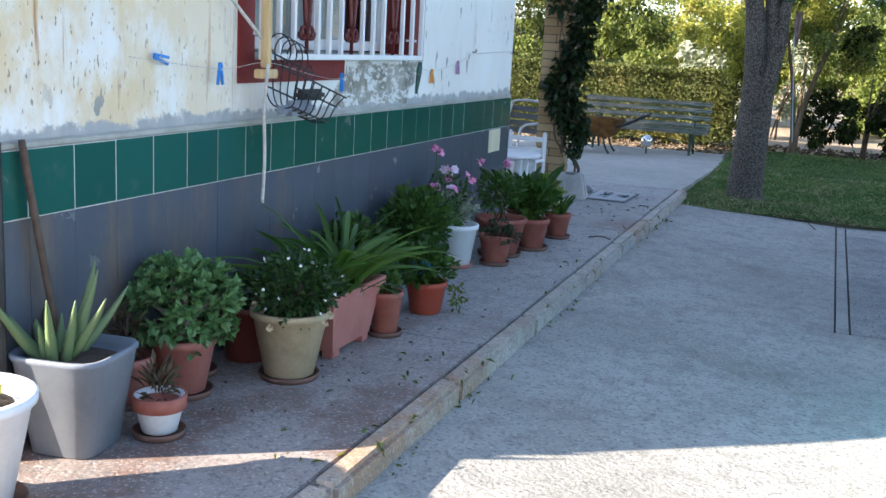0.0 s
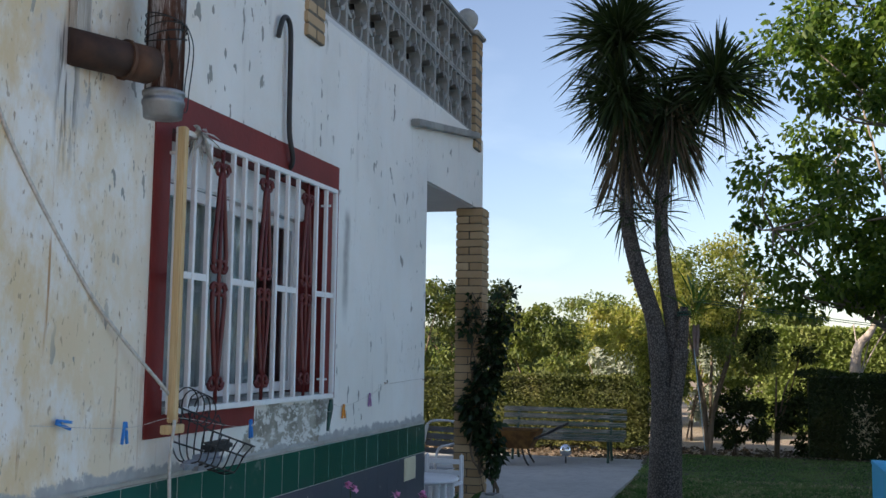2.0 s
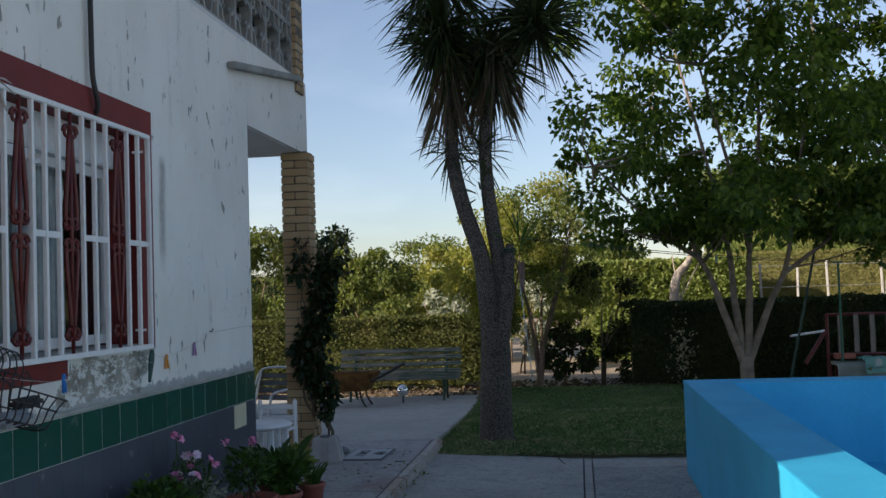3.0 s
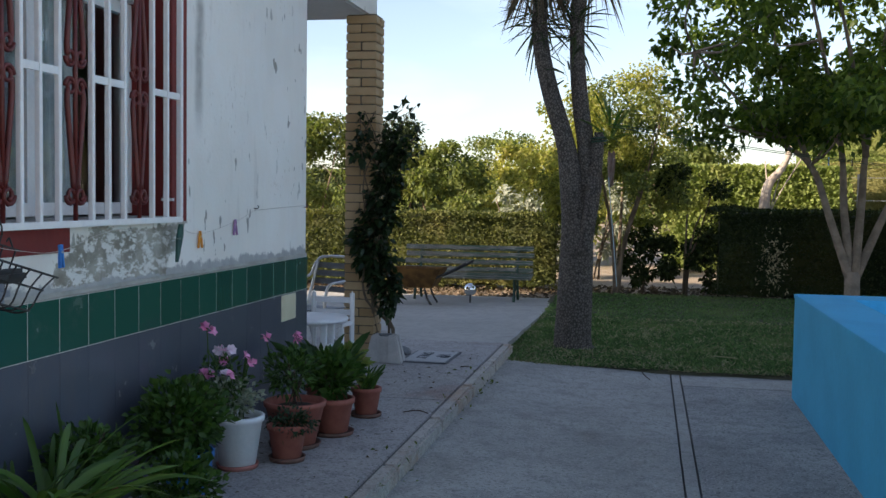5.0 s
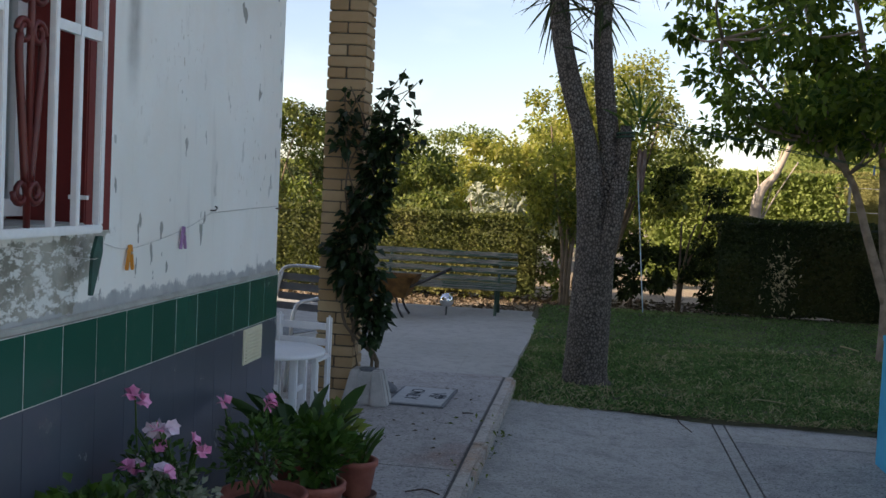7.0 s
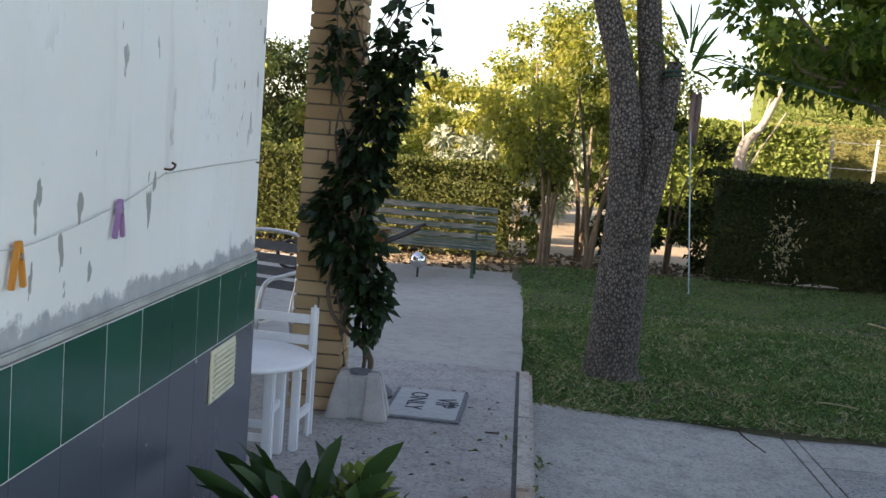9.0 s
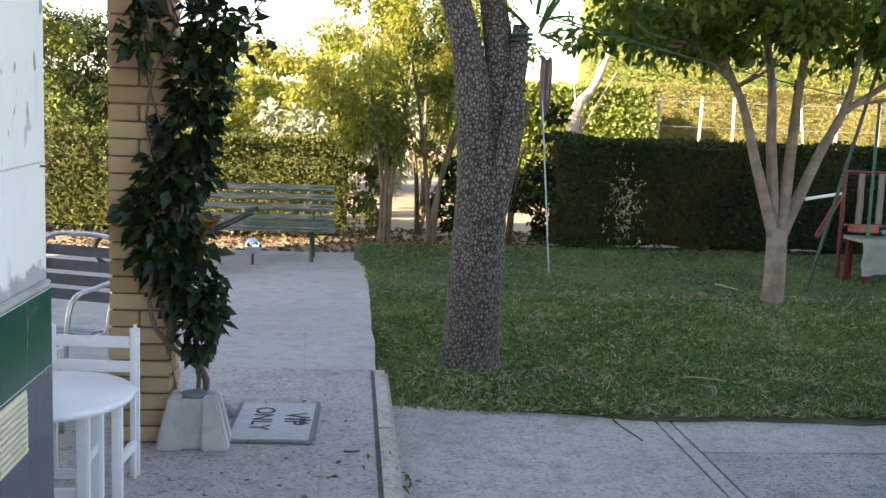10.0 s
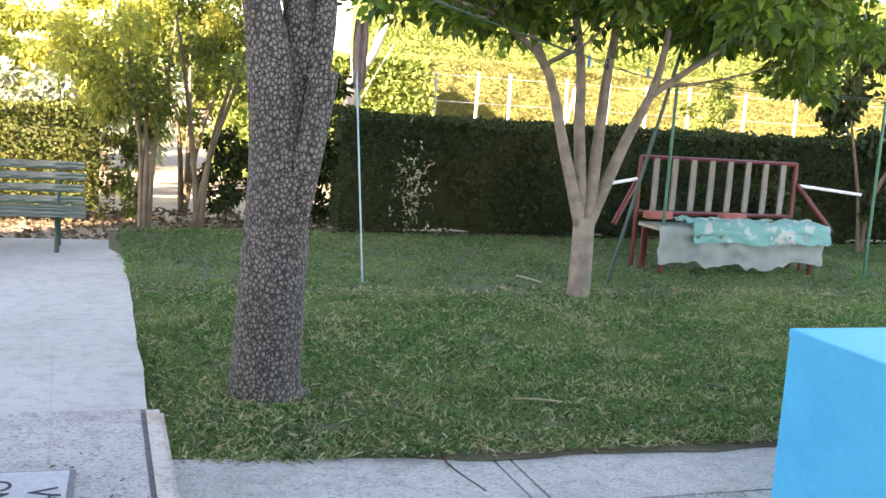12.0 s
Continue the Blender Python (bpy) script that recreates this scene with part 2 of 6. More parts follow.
def wood_material(name, a, b, axis=(1, 12, 12), worn=None):
    g = Graph(name)
    grain = g.noise(7.0, 6, 0.65, g.mapped(axis), 0.4)
    c = g.mix(g.ramp(grain, 0.35, 0.65), a, b)
    if worn:
        c = g.mix(g.ramp(g.noise(6.0, 6, 0.7, g.mapped(tuple(0.5 * v for v in axis))), 0.5, 0.56), c, worn)
    g.bump(grain, 0.35, 0.004)
    return g.done(c, 0.75)


def glass_material(name, tint=(0.9, 0.95, 0.95)):
    g = Graph(name)
    g.b.inputs["Transmission Weight"].default_value = 1.0
    g.b.inputs["IOR"].default_value = 1.45
    return g.done(tint, g.math("MULTIPLY", g.noise(3.0, 3), 0.06))


M_PLASTER = plaster_material()
M_SOFFIT = plain("soffit_grey", (0.60, 0.60, 0.60), (0.68, 0.68, 0.66), 2.0, 0.85)
M_GREEN_TILE = glazed("green_tile", (0.009, 0.075, 0.054), (0.014, 0.098, 0.070))
M_GREY_TILE = glazed("grey_tile", (0.082, 0.092, 0.118), (0.089, 0.100, 0.127), (0.18, 0.14, 0.10))
M_GREY_GROUT = plain("grey_grout", (0.10, 0.11, 0.13), (0.14, 0.15, 0.17), 9.0, 0.9)
M_GROUT = plain("grout", (0.42, 0.42, 0.38), (0.55, 0.54, 0.50), 9.0, 0.9)
M_RED = plain("red_paint", (0.145, 0.012, 0.010), (0.20, 0.018, 0.014), 3.0, 0.6, 0.0, 0.3, 40.0)
M_RED_IRON = plain("red_iron", (0.085, 0.010, 0.009), (0.125, 0.016, 0.012), 9.0, 0.45)
M_WHITE_IRON = plain("white_enamel", (0.74, 0.75, 0.76), (0.80, 0.80, 0.79), 9.0, 0.4)
M_BRICK = brick_material()
M_MORTAR = plain("mortar", (0.10, 0.085, 0.065), (0.16, 0.14, 0.11), 20.0, 0.95)
M_LATTICE = plain("cast_concrete", (0.30, 0.30, 0.27), (0.42, 0.42, 0.39), 6.0, 0.9, 0.0, 0.4)
M_DRIVE = concrete_material("drive_concrete", (0.30, 0.297, 0.275), (0.41, 0.405, 0.375), (0.20, 0.17, 0.14), 0.4, 0.65)
M_ROUGH = concrete_material("rough_concrete", (0.24, 0.24, 0.235), (0.40, 0.39, 0.37), (0.10, 0.10, 0.10), 0.7, 1.0)
M_JOINT = concrete_material("joint_grit", (0.10, 0.10, 0.095), (0.17, 0.165, 0.155), (0.05, 0.05, 0.045), 0.6, 0.8)
M_PAVE = concrete_material("pavement_concrete", (0.33, 0.315, 0.30), (0.42, 0.40, 0.38), (0.25, 0.125, 0.09), 0.8, 0.75, (0.17, 0.095, 0.07))
M_KERB = concrete_material("kerb_concrete", (0.40, 0.36, 0.31), (0.52, 0.49, 0.44), (0.38, 0.19, 0.08), 0.95, 0.6, (0.36, 0.20, 0.10))
M_PATH = concrete_material("path_concrete", (0.36, 0.352, 0.32), (0.43, 0.42, 0.385), (0.30, 0.28, 0.25), 0.15, 0.2)
M_EARTH = concrete_material("dry_earth", (0.30, 0.235, 0.165), (0.42, 0.34, 0.25), (0.16, 0.13, 0.07), 0.4, 0.8)
M_TURF = concrete_material("turf_soil", (0.062, 0.066, 0.030), (0.115, 0.105, 0.056), (0.15, 0.11, 0.065), 0.5, 0.6)
M_BARK = bark_material("cordyline_bark", (0.122, 0.106, 0.09), (0.22, 0.195, 0.168), 54.0)
M_BARK_SMOOTH = plain("smooth_bark", (0.13, 0.105, 0.08), (0.25, 0.205, 0.16), 9.0, 0.85, 0.0, 0.5, 45.0)
M_BARK_DARK = plain("dark_bark", (0.10, 0.075, 0.05), (0.17, 0.13, 0.09), 5.0, 0.9, 0.0, 0.5, 45.0)
M_LEAF_TREE = leafy("leaf_tree", (0.030, 0.072, 0.014), (0.18, 0.25, 0.042), 0.5, 0.5)
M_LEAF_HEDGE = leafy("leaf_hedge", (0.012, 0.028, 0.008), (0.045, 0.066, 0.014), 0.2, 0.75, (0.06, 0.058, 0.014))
# lit copy of the hedge leaf: sunlight is put into its lighter tones
M_LEAF_HEDGE_LIT = leafy("leaf_hedge_lit", (0.035, 0.052, 0.012), (0.15, 0.16, 0.042), 0.3, 0.7, (0.13, 0.115, 0.036))
M_LEAF_DRYSCREEN = leafy("leaf_dry_screen", (0.19, 0.185, 0.062), (0.27, 0.25, 0.095), 0.35, 0.8)
M_LEAF_YELLOW = leafy("leaf_yellow", (0.14, 0.165, 0.04), (0.42, 0.40, 0.12), 0.58, 0.6, (0.34, 0.29, 0.08))
M_LEAF_OLIVE = leafy("leaf_olive", (0.055, 0.085, 0.02), (0.20, 0.235, 0.06), 0.35, 0.6, (0.19, 0.18, 0.05))
M_LEAF_SILVER = leafy("leaf_silver", (0.22, 0.25, 0.19), (0.38, 0.40, 0.33), 0.2, 0.7)
M_LEAF_LIME = leafy("leaf_lime", (0.16, 0.21, 0.055), (0.25, 0.29, 0.085), 0.35, 0.7, (0.24, 0.25, 0.085))
M_LEAF_PALM = leafy("leaf_cordyline", (0.022, 0.038, 0.014), (0.06, 0.085, 0.025), 0.2, 0.4)
M_LEAF_DEAD = leafy("leaf_dead", (0.085, 0.065, 0.04), (0.16, 0.12, 0.075), 0.2, 0.8)
M_LEAF_VINE = leafy("leaf_vine", (0.010, 0.024, 0.010), (0.032, 0.062, 0.020), 0.2, 0.4)
M_LEAF_JADE = leafy("leaf_jade", (0.085, 0.19, 0.065), (0.20, 0.34, 0.14), 0.15, 0.35)
M_LEAF_POT = leafy("leaf_pot", (0.022, 0.060, 0.011), (0.085, 0.17, 0.03), 0.25, 0.45)
M_LEAF_DARKPOT = leafy("leaf_shrub", (0.016, 0.042, 0.012), (0.05, 0.11, 0.026), 0.2, 0.45)
M_LEAF_STRAP = leafy("leaf_strap", (0.045, 0.11, 0.02), (0.11, 0.20, 0.04), 0.3, 0.4)
M_LEAF_ALOE = leafy("leaf_aloe", (0.13, 0.20, 0.09), (0.24, 0.30, 0.14), 0.1, 0.45)
M_GRASS = leafy("grass_blade", (0.024, 0.072, 0.020), (0.23, 0.37, 0.145), 0.3, 0.6, (0.16, 0.19, 0.08))
M_STRAW = leafy("straw", (0.34, 0.30, 0.19), (0.55, 0.50, 0.36), 0.2, 0.8)
M_LITTER = leafy("leaf_litter", (0.085, 0.062, 0.042), (0.19, 0.145, 0.10), 0.1, 0.85)


# ---- mesh helpers ----
rng = np.random.default_rng(7)
rnd = random.Random(11)


def link_mesh(name, bm, material, smooth=False):
    me = bpy.data.meshes.new(name)
    bmesh.ops.recalc_face_normals(bm, faces=bm.faces)
    bm.to_mesh(me)
    bm.free()
    for m in material if isinstance(material, (list, tuple)) else (material,):
        me.materials.append(m)
    if smooth:
        me.shade_smooth()
    return me


def part(name, bm, material, parent, label="", smooth=False, loc=None):
    """One mesh object under a thing or under a part."""
    me = bm if isinstance(bm, bpy.types.Mesh) else link_mesh(name, bm, material, smooth)
    ob = new(name, me)
    ob.parent = parent
    if loc is not None:
        ob.location = loc
    return tagged(ob, label)


def thing(name, label, category, loc=(0, 0, 0), rz=0.0, group="", kind=""):
    """An Empty at the base of a thing, for its parts."""
    ob = new(name)
    ob.empty_display_size = 0.05
    ob.matrix_basis = pose(*loc, 0, 0, rz)
    return tagged(ob, label, category, group, kind)


def solid(name, bm, material, label, category, loc=(0, 0, 0), rz=0.0, group="", kind="", smooth=False):
    """A thing that is one mesh."""
    me = bm if isinstance(bm, bpy.types.Mesh) else link_mesh(name, bm, material, smooth)
    ob = new(name, me)
    ob.matrix_basis = pose(*loc, 0, 0, rz)
    return tagged(ob, label, category, group, kind)


def box(bm, x0, x1, y0, y1, z0, z1, bevel=0.0, m=None):
    r = bmesh.ops.create_cube(bm, size=1.0)
    vs = r["verts"]
    bmesh.ops.transform(bm, matrix=Matrix.LocRotScale(((x0 + x1) / 2, (y0 + y1) / 2, (z0 + z1) / 2), None, (x1 - x0, y1 - y0, z1 - z0)), verts=vs)
    if bevel:
        es = list({e for v in vs for e in v.link_edges})
        out = bmesh.ops.bevel(bm, geom=es, offset=bevel, segments=2, affect="EDGES")
        vs = list({v for f in out["faces"] for v in f.verts} | {v for v in vs if v.is_valid})
    if m is not None:
        bmesh.ops.transform(bm, matrix=m, verts=vs)
    return bm


def new_box(*a, **k):
    return box(bmesh.new(), *a, **k)


def tube(bm, pts, radii, n=8, caps=True):
    """A tube swept along points, with a radius for each or one for all."""
    pts = [Vector(p) for p in pts]
    if isinstance(radii, (int, float)):
        radii = [radii] * len(pts)
    radii = [float(radii[min(i, len(radii) - 1)]) for i in range(len(pts))]
    rings = []
    d0 = (pts[1] - pts[0]).normalized()
    side = d0.orthogonal().normalized()
    for i, p in enumerate(pts):
        a, b = pts[max(i - 1, 0)], pts[min(i + 1, len(pts) - 1)]
        d = (b - a).normalized()
        side = (side - d * side.dot(d))
        side = side.normalized() if side.length > 1e-5 else d.orthogonal().normalized()
        up = d.cross(side)
        rings.append([bm.verts.new(p + radii[i] * (math.cos(2 * math.pi * k / n) * side + math.sin(2 * math.pi * k / n) * up)) for k in range(n)])
    for r0, r1 in zip(rings, rings[1:]):
        for k in range(n):
            bm.faces.new((r0[k], r0[(k + 1) % n], r1[(k + 1) % n], r1[k]))
    if caps:
        bm.faces.new(rings[0][::-1])
        bm.faces.new(rings[-1])
    return bm


def lathe(bm, profile, n=28, power=2.0):
    """A profile of (radius, height) turned round z; a power over 2 squares it off."""
    rings = []
    for r, z in profile:
        ring = []
        for k in range(n):
            a = 2 * math.pi * (k + 0.5) / n
            c, s = math.cos(a), math.sin(a)
            q = (abs(c) ** power + abs(s) ** power) ** (-1.0 / power)
            ring.append(bm.verts.new((r * q * c, r * q * s, z)))
        rings.append(ring)
    for r0, r1 in zip(rings, rings[1:]):
        for k in range(n):
            bm.faces.new((r0[k], r0[(k + 1) % n], r1[(k + 1) % n], r1[k]))
    bm.faces.new(rings[0][::-1])
    bm.faces.new(rings[-1])
    return bm


def bez(points, steps=6):
    """A smooth line through points (Catmull-Rom)."""
    p = [Vector(q) for q in points]
    p = [2 * p[0] - p[1]] + p + [2 * p[-1] - p[-2]]
    out = []
    for i in range(1, len(p) - 2):
        for k in range(steps):
            t = k / steps
            a, b, c, d = p[i - 1], p[i], p[i + 1], p[i + 2]
            out.append(0.5 * ((2 * b) + (c - a) * t + (2 * a - 5 * b + 4 * c - d) * t * t + (3 * b - a - 3 * c + d) * t ** 3))
    out.append(p[-2])
    return out


def unit(v):
    return v / np.maximum(np.linalg.norm(v, axis=1, keepdims=True), 1e-9)


def leaf_mesh(name, pos, way, length, width, material, droop=0.15, fold=0.25, segments=1):
    """Many folded leaves in one mesh: their bases, directions, lengths and half widths."""
    n = len(pos)
    pos, way = np.asarray(pos, float), unit(np.asarray(way, float))
    length = np.broadcast_to(np.asarray(length, float), (n,))[:, None]
    width = np.broadcast_to(np.asarray(width, float), (n,))[:, None]
    side = unit(np.cross(way, unit(rng.normal(size=(n, 3)) + np.array([0, 0, 1.4]))))
    up = np.cross(side, way)
    drop = np.array([0, 0, -1.0])
    if segments == 1:
        mid = pos + way * length * 0.45 + up * width * fold
        v = np.stack([pos, mid + side * width, pos + way * length + drop * length * droop, mid - side * width], 1).reshape(-1, 3)
        i = np.arange(n)[:, None] * 4
        f = np.concatenate([i + np.array([0, 1, 2]), i + np.array([0, 2, 3])], 0)
    else:
        rows = []
        for k in range(segments + 1):
            t = k / segments
            c = pos + way * length * t + drop * length * droop * t * t
            w = width * (0.55 + 0.9 * t) * (1.0 - t) ** 0.55 if k < segments else width * 0.02
            rows += [c - side * w + up * w * fold, c, c + side * w + up * w * fold]
        v = np.stack(rows, 1).reshape(-1, 3)
        per = 3 * (segments + 1)
        i = np.arange(n)[:, None] * per
        f = []
        for k in range(segments):
            a = 3 * k
            for q in ((a, a + 1, a + 4), (a, a + 4, a + 3), (a + 1, a + 2, a + 5), (a + 1, a + 5, a + 4)):
                f.append(i + np.array(q))
        f = np.concatenate(f, 0)
    me = bpy.data.meshes.new(name)
    me.vertices.add(len(v))
    me.vertices.foreach_set("co", v.astype(np.float32).ravel())
    me.loops.add(f.size)
    me.loops.foreach_set("vertex_index", f.astype(np.int32).ravel())
    me.polygons.add(len(f))
    me.polygons.foreach_set("loop_start", np.arange(0, f.size, 3, dtype=np.int32))
    me.materials.append(material)
    me.update(calc_edges=True)
    me.validate()
    return me


def blob_points(n, centre, radii, hollow=0.45):
    """Points in a lumpy ellipsoid, denser towards its outside, with their outward directions."""
    d = unit(rng.normal(size=(n, 3)))
    r = hollow + (1 - hollow) * rng.random((n, 1)) ** 0.6
    lump = np.array([0.82 + 0.36 * noise.noise(Vector(q * 2.3) + Vector(tuple(centre))) for q in d])[:, None]
    return np.array(tuple(centre), float) + d * r * lump * np.asarray(radii), d


M_BLUE = plain("blue_pool_paint", (0.022, 0.36, 0.62), (0.035, 0.43, 0.70), 2.5, 0.55, 0.0, 0.3, 30.0)
M_MAROON = plain("maroon_plastic", (0.13, 0.025, 0.018), (0.18, 0.04, 0.028), 6.0, 0.5)
M_SAUCER = plain("dirty_saucer", (0.10, 0.055, 0.04), (0.19, 0.10, 0.075), 14.0, 0.85, 0.0, 0.4)
M_TERRA = plain("terracotta", (0.27, 0.078, 0.055), (0.40, 0.135, 0.095), 9.0, 0.75, 0.0, 0.3)
M_TERRA_RED = plain("red_plastic", (0.36, 0.055, 0.03), (0.42, 0.08, 0.045), 6.0, 0.5)
M_ROSE = plain("rose_plastic", (0.40, 0.135, 0.105), (0.47, 0.185, 0.15), 5.0, 0.6)
M_CREAM = plain("cream_glaze", (0.36, 0.27, 0.155), (0.54, 0.44, 0.29), 6.0, 0.55, 0.0, 0.3)
M_GREY_PLASTIC = plain("grey_plastic", (0.165, 0.19, 0.23), (0.215, 0.24, 0.28), 4.0, 0.5)
M_WHITE_PLASTIC = plain("white_plastic", (0.74, 0.75, 0.77), (0.80, 0.80, 0.80), 6.0, 0.45)
M_BLUE_PLASTIC = plain("blue_plastic", (0.02, 0.14, 0.42), (0.03, 0.18, 0.5), 6.0, 0.45)
M_SOIL = plain("potting_soil", (0.035, 0.025, 0.018), (0.07, 0.05, 0.035), 20.0, 0.95, 0.0, 0.8)
M_BENCH = wood_material("weathered_bench_wood", (0.10, 0.10, 0.085), (0.28, 0.275, 0.24), (0.8, 14, 14), (0.035, 0.08, 0.055))
M_GREEN_IRON = plain("green_iron", (0.010, 0.042, 0.028), (0.018, 0.06, 0.04), 8.0, 0.5)
M_POLE = plain("green_pole_paint", (0.012, 0.10, 0.062), (0.02, 0.14, 0.09), 8.0, 0.5)
M_WOOD_PALE = wood_material("pale_wood", (0.50, 0.34, 0.16), (0.62, 0.45, 0.24), (12, 12, 0.8))
M_WOOD_GREY = wood_material("grey_wood", (0.30, 0.27, 0.23), (0.46, 0.42, 0.36), (12, 12, 0.8))
M_WOOD_OLD = wood_material("old_grey_wood", (0.13, 0.115, 0.10), (0.25, 0.225, 0.195), (12, 12, 0.8))
M_STICK = plain("bark_stick", (0.05, 0.034, 0.026), (0.11, 0.075, 0.055), 12.0, 0.85)
M_STEEL = plain("galvanised_steel", (0.42, 0.43, 0.45), (0.60, 0.60, 0.61), 7.0, 0.35, 0.9)


def flue_material():
    """Galvanised sheet with long brown tar runs and bare bright patches."""
    g = Graph("tarred_flue_steel")
    run = g.ramp(g.noise(5.0, 6, 0.7, g.mapped((5, 5, 0.45))), 0.40, 0.56)
    c = g.mix(run, (0.50, 0.50, 0.52), (0.085, 0.038, 0.026))
    c = g.mix(g.ramp(g.noise(16.0, 5, 0.6, g.mapped((2, 2, 0.5))), 0.56, 0.64), c, (0.022, 0.016, 0.014))
    g.bump(g.noise(24.0, 4), 0.25, 0.004)
    g.b.inputs["Metallic"].default_value = 0.6
    return g.done(c, g.math("ADD", 0.34, g.math("MULTIPLY", run, 0.3)), 0.6)


M_FLUE = flue_material()
M_ZINC = plain("dull_zinc", (0.20, 0.21, 0.22), (0.34, 0.35, 0.36), 9.0, 0.5, 0.6)
M_SOOT = plain("tar_black_pipe", (0.018, 0.012, 0.010), (0.075, 0.036, 0.022), 7.0, 0.7, 0.2, 0.5, 30.0)
M_HOLE_DARK = plain("hole_dark", (0.035, 0.033, 0.028), (0.07, 0.065, 0.055), 14.0, 0.95, 0.0, 0.5)
M_BLOCK = plain("weathered_block", (0.22, 0.22, 0.205), (0.36, 0.36, 0.335), 5.0, 0.9, 0.0, 0.4)
M_DARK_MESH = plain("dark_grey_slat", (0.10, 0.115, 0.135), (0.15, 0.165, 0.19), 9.0, 0.4, 0.5)
M_RAG = plain("faded_rag", (0.34, 0.25, 0.22), (0.48, 0.38, 0.34), 14.0, 0.95, 0.0, 0.5)
M_BLEACHED = plain("bleached_bark", (0.25, 0.21, 0.175), (0.38, 0.335, 0.285), 5.0, 0.9, 0.0, 0.5)
M_RUST = plain("rusty_iron", (0.06, 0.035, 0.024), (0.12, 0.06, 0.035), 9.0, 0.8, 0.2, 0.5)
M_ALU = plain("aluminium", (0.62, 0.63, 0.65), (0.72, 0.73, 0.74), 9.0, 0.3, 0.9)
M_BLACK = plain("black_rubber", (0.012, 0.012, 0.013), (0.03, 0.03, 0.03), 14.0, 0.6)
M_ROPE = plain("grey_rope", (0.42, 0.40, 0.36), (0.58, 0.56, 0.52), 60.0, 0.9)
M_GLASS = glass_material("window_glass")
M_CURTAIN = plain("net_curtain", (0.36, 0.40, 0.42), (0.50, 0.54, 0.55), 20.0, 0.9)
M_ROOM_DIMNESS = plain("room_dimness", (0.10, 0.10, 0.10), (0.14, 0.14, 0.13), 2.0, 0.9)
M_VENT = plain("cream_vent_plastic", (0.62, 0.58, 0.42), (0.70, 0.66, 0.50), 7.0, 0.6)
M_PINK = plain("pink_petal", (0.62, 0.16, 0.36), (0.75, 0.34, 0.52), 30.0, 0.6)
M_PALE_PINK = plain("pale_petal", (0.70, 0.52, 0.66), (0.80, 0.70, 0.78), 30.0, 0.6)
M_WHITE_PETAL = plain("white_petal", (0.72, 0.70, 0.68), (0.80, 0.78, 0.76), 30.0, 0.6)
M_MIRROR = plain("mirror_ball", (0.85, 0.85, 0.86), (0.90, 0.90, 0.90), 3.0, 0.04, 1.0, 0.0)


def towel_material():
    """Mint terry cloth with a pale and ochre blotch print."""
    g = Graph("mint_towel")
    c = g.mix(g.noise(9.0, 3), (0.22, 0.55, 0.50), (0.36, 0.66, 0.60))
    c = g.mix(g.ramp(g.noise(7.0, 3, 0.6), 0.55, 0.60), c, (0.70, 0.74, 0.70))
    c = g.mix(g.ramp(g.noise(9.5, 2, 0.5, g.mapped((1, 1.3, 1.2))), 0.66, 0.69), c, (0.28, 0.30, 0.16))
    g.bump(g.noise(90.0, 3), 0.5, 0.004)
    return g.done(c, 0.95)


M_MINT = towel_material()
M_SHEET = plain("pale_sheet", (0.36, 0.42, 0.38), (0.48, 0.53, 0.48), 5.0, 0.9, 0.0, 0.4)
M_CAST = plain("cast_base_concrete", (0.36, 0.355, 0.34), (0.46, 0.45, 0.43), 9.0, 0.85, 0.0, 0.4)
M_MAT = plain("doormat_pile", (0.36, 0.37, 0.37), (0.44, 0.45, 0.45), 40.0, 0.95, 0.0, 0.5, 150.0)
M_MAT_EDGE = plain("doormat_border", (0.13, 0.14, 0.15), (0.17, 0.18, 0.19), 30.0, 0.9)
M_INK = plain("dark_print", (0.025, 0.035, 0.045), (0.04, 0.05, 0.06), 30.0, 0.9)
M_HILL = plain("far_hillside", (0.20, 0.19, 0.13), (0.30, 0.27, 0.19), 0.02, 1.0, 0.0, 0.0, 0.4)
M_FARWALL = plain("far_wall", (0.62, 0.58, 0.52), (0.70, 0.66, 0.60), 0.3, 0.9)
M_ROOF = plain("far_roof", (0.34, 0.19, 0.13), (0.40, 0.24, 0.17), 0.3, 0.9)

# ---- house ----
P = 0.134                      # height of the pavement
WX, WY0, WY1 = -2.43, 3.62, 8.64
WIN = (5.10, 6.76, 1.28, 2.45)
T = 0.28
HW = -13.3                     # west end of the house
bm = bmesh.new()
box(bm, WX - T, WX, WY0, WIN[0], -0.05, 3.40)
box(bm, WX - T, WX, WIN[1], WY1, -0.05, 3.40)
box(bm, WX - T, WX, WIN[0], WIN[1], -0.05, WIN[2])
box(bm, WX - T, WX, WIN[0], WIN[1], WIN[3], 3.40)
wall_east = solid("wall_east", bm, M_PLASTER, "white plastered wall, ochre stained and flaking", "wall", kind="structure")
for nm, dims in (("wall_north", (HW, WX - T, WY1 - T, WY1, 0, 3.40)), ("wall_south", (HW, WX - T, WY0, WY0 + T, 0, 3.40)), ("wall_west", (HW, HW + T, WY0 + T, WY1 - T, 0, 3.40))):
    solid(nm, new_box(*dims), M_PLASTER, "white plastered outer wall of the house", "wall", kind="structure")
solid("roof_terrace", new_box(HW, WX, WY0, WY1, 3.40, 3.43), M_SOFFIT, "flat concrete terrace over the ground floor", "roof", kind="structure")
solid("wall_upper", new_box(HW, -2.93, WY0, 9.3, 3.434, 6.9), M_PLASTER, "white plastered upper storey set back on the terrace", "wall", kind="structure")
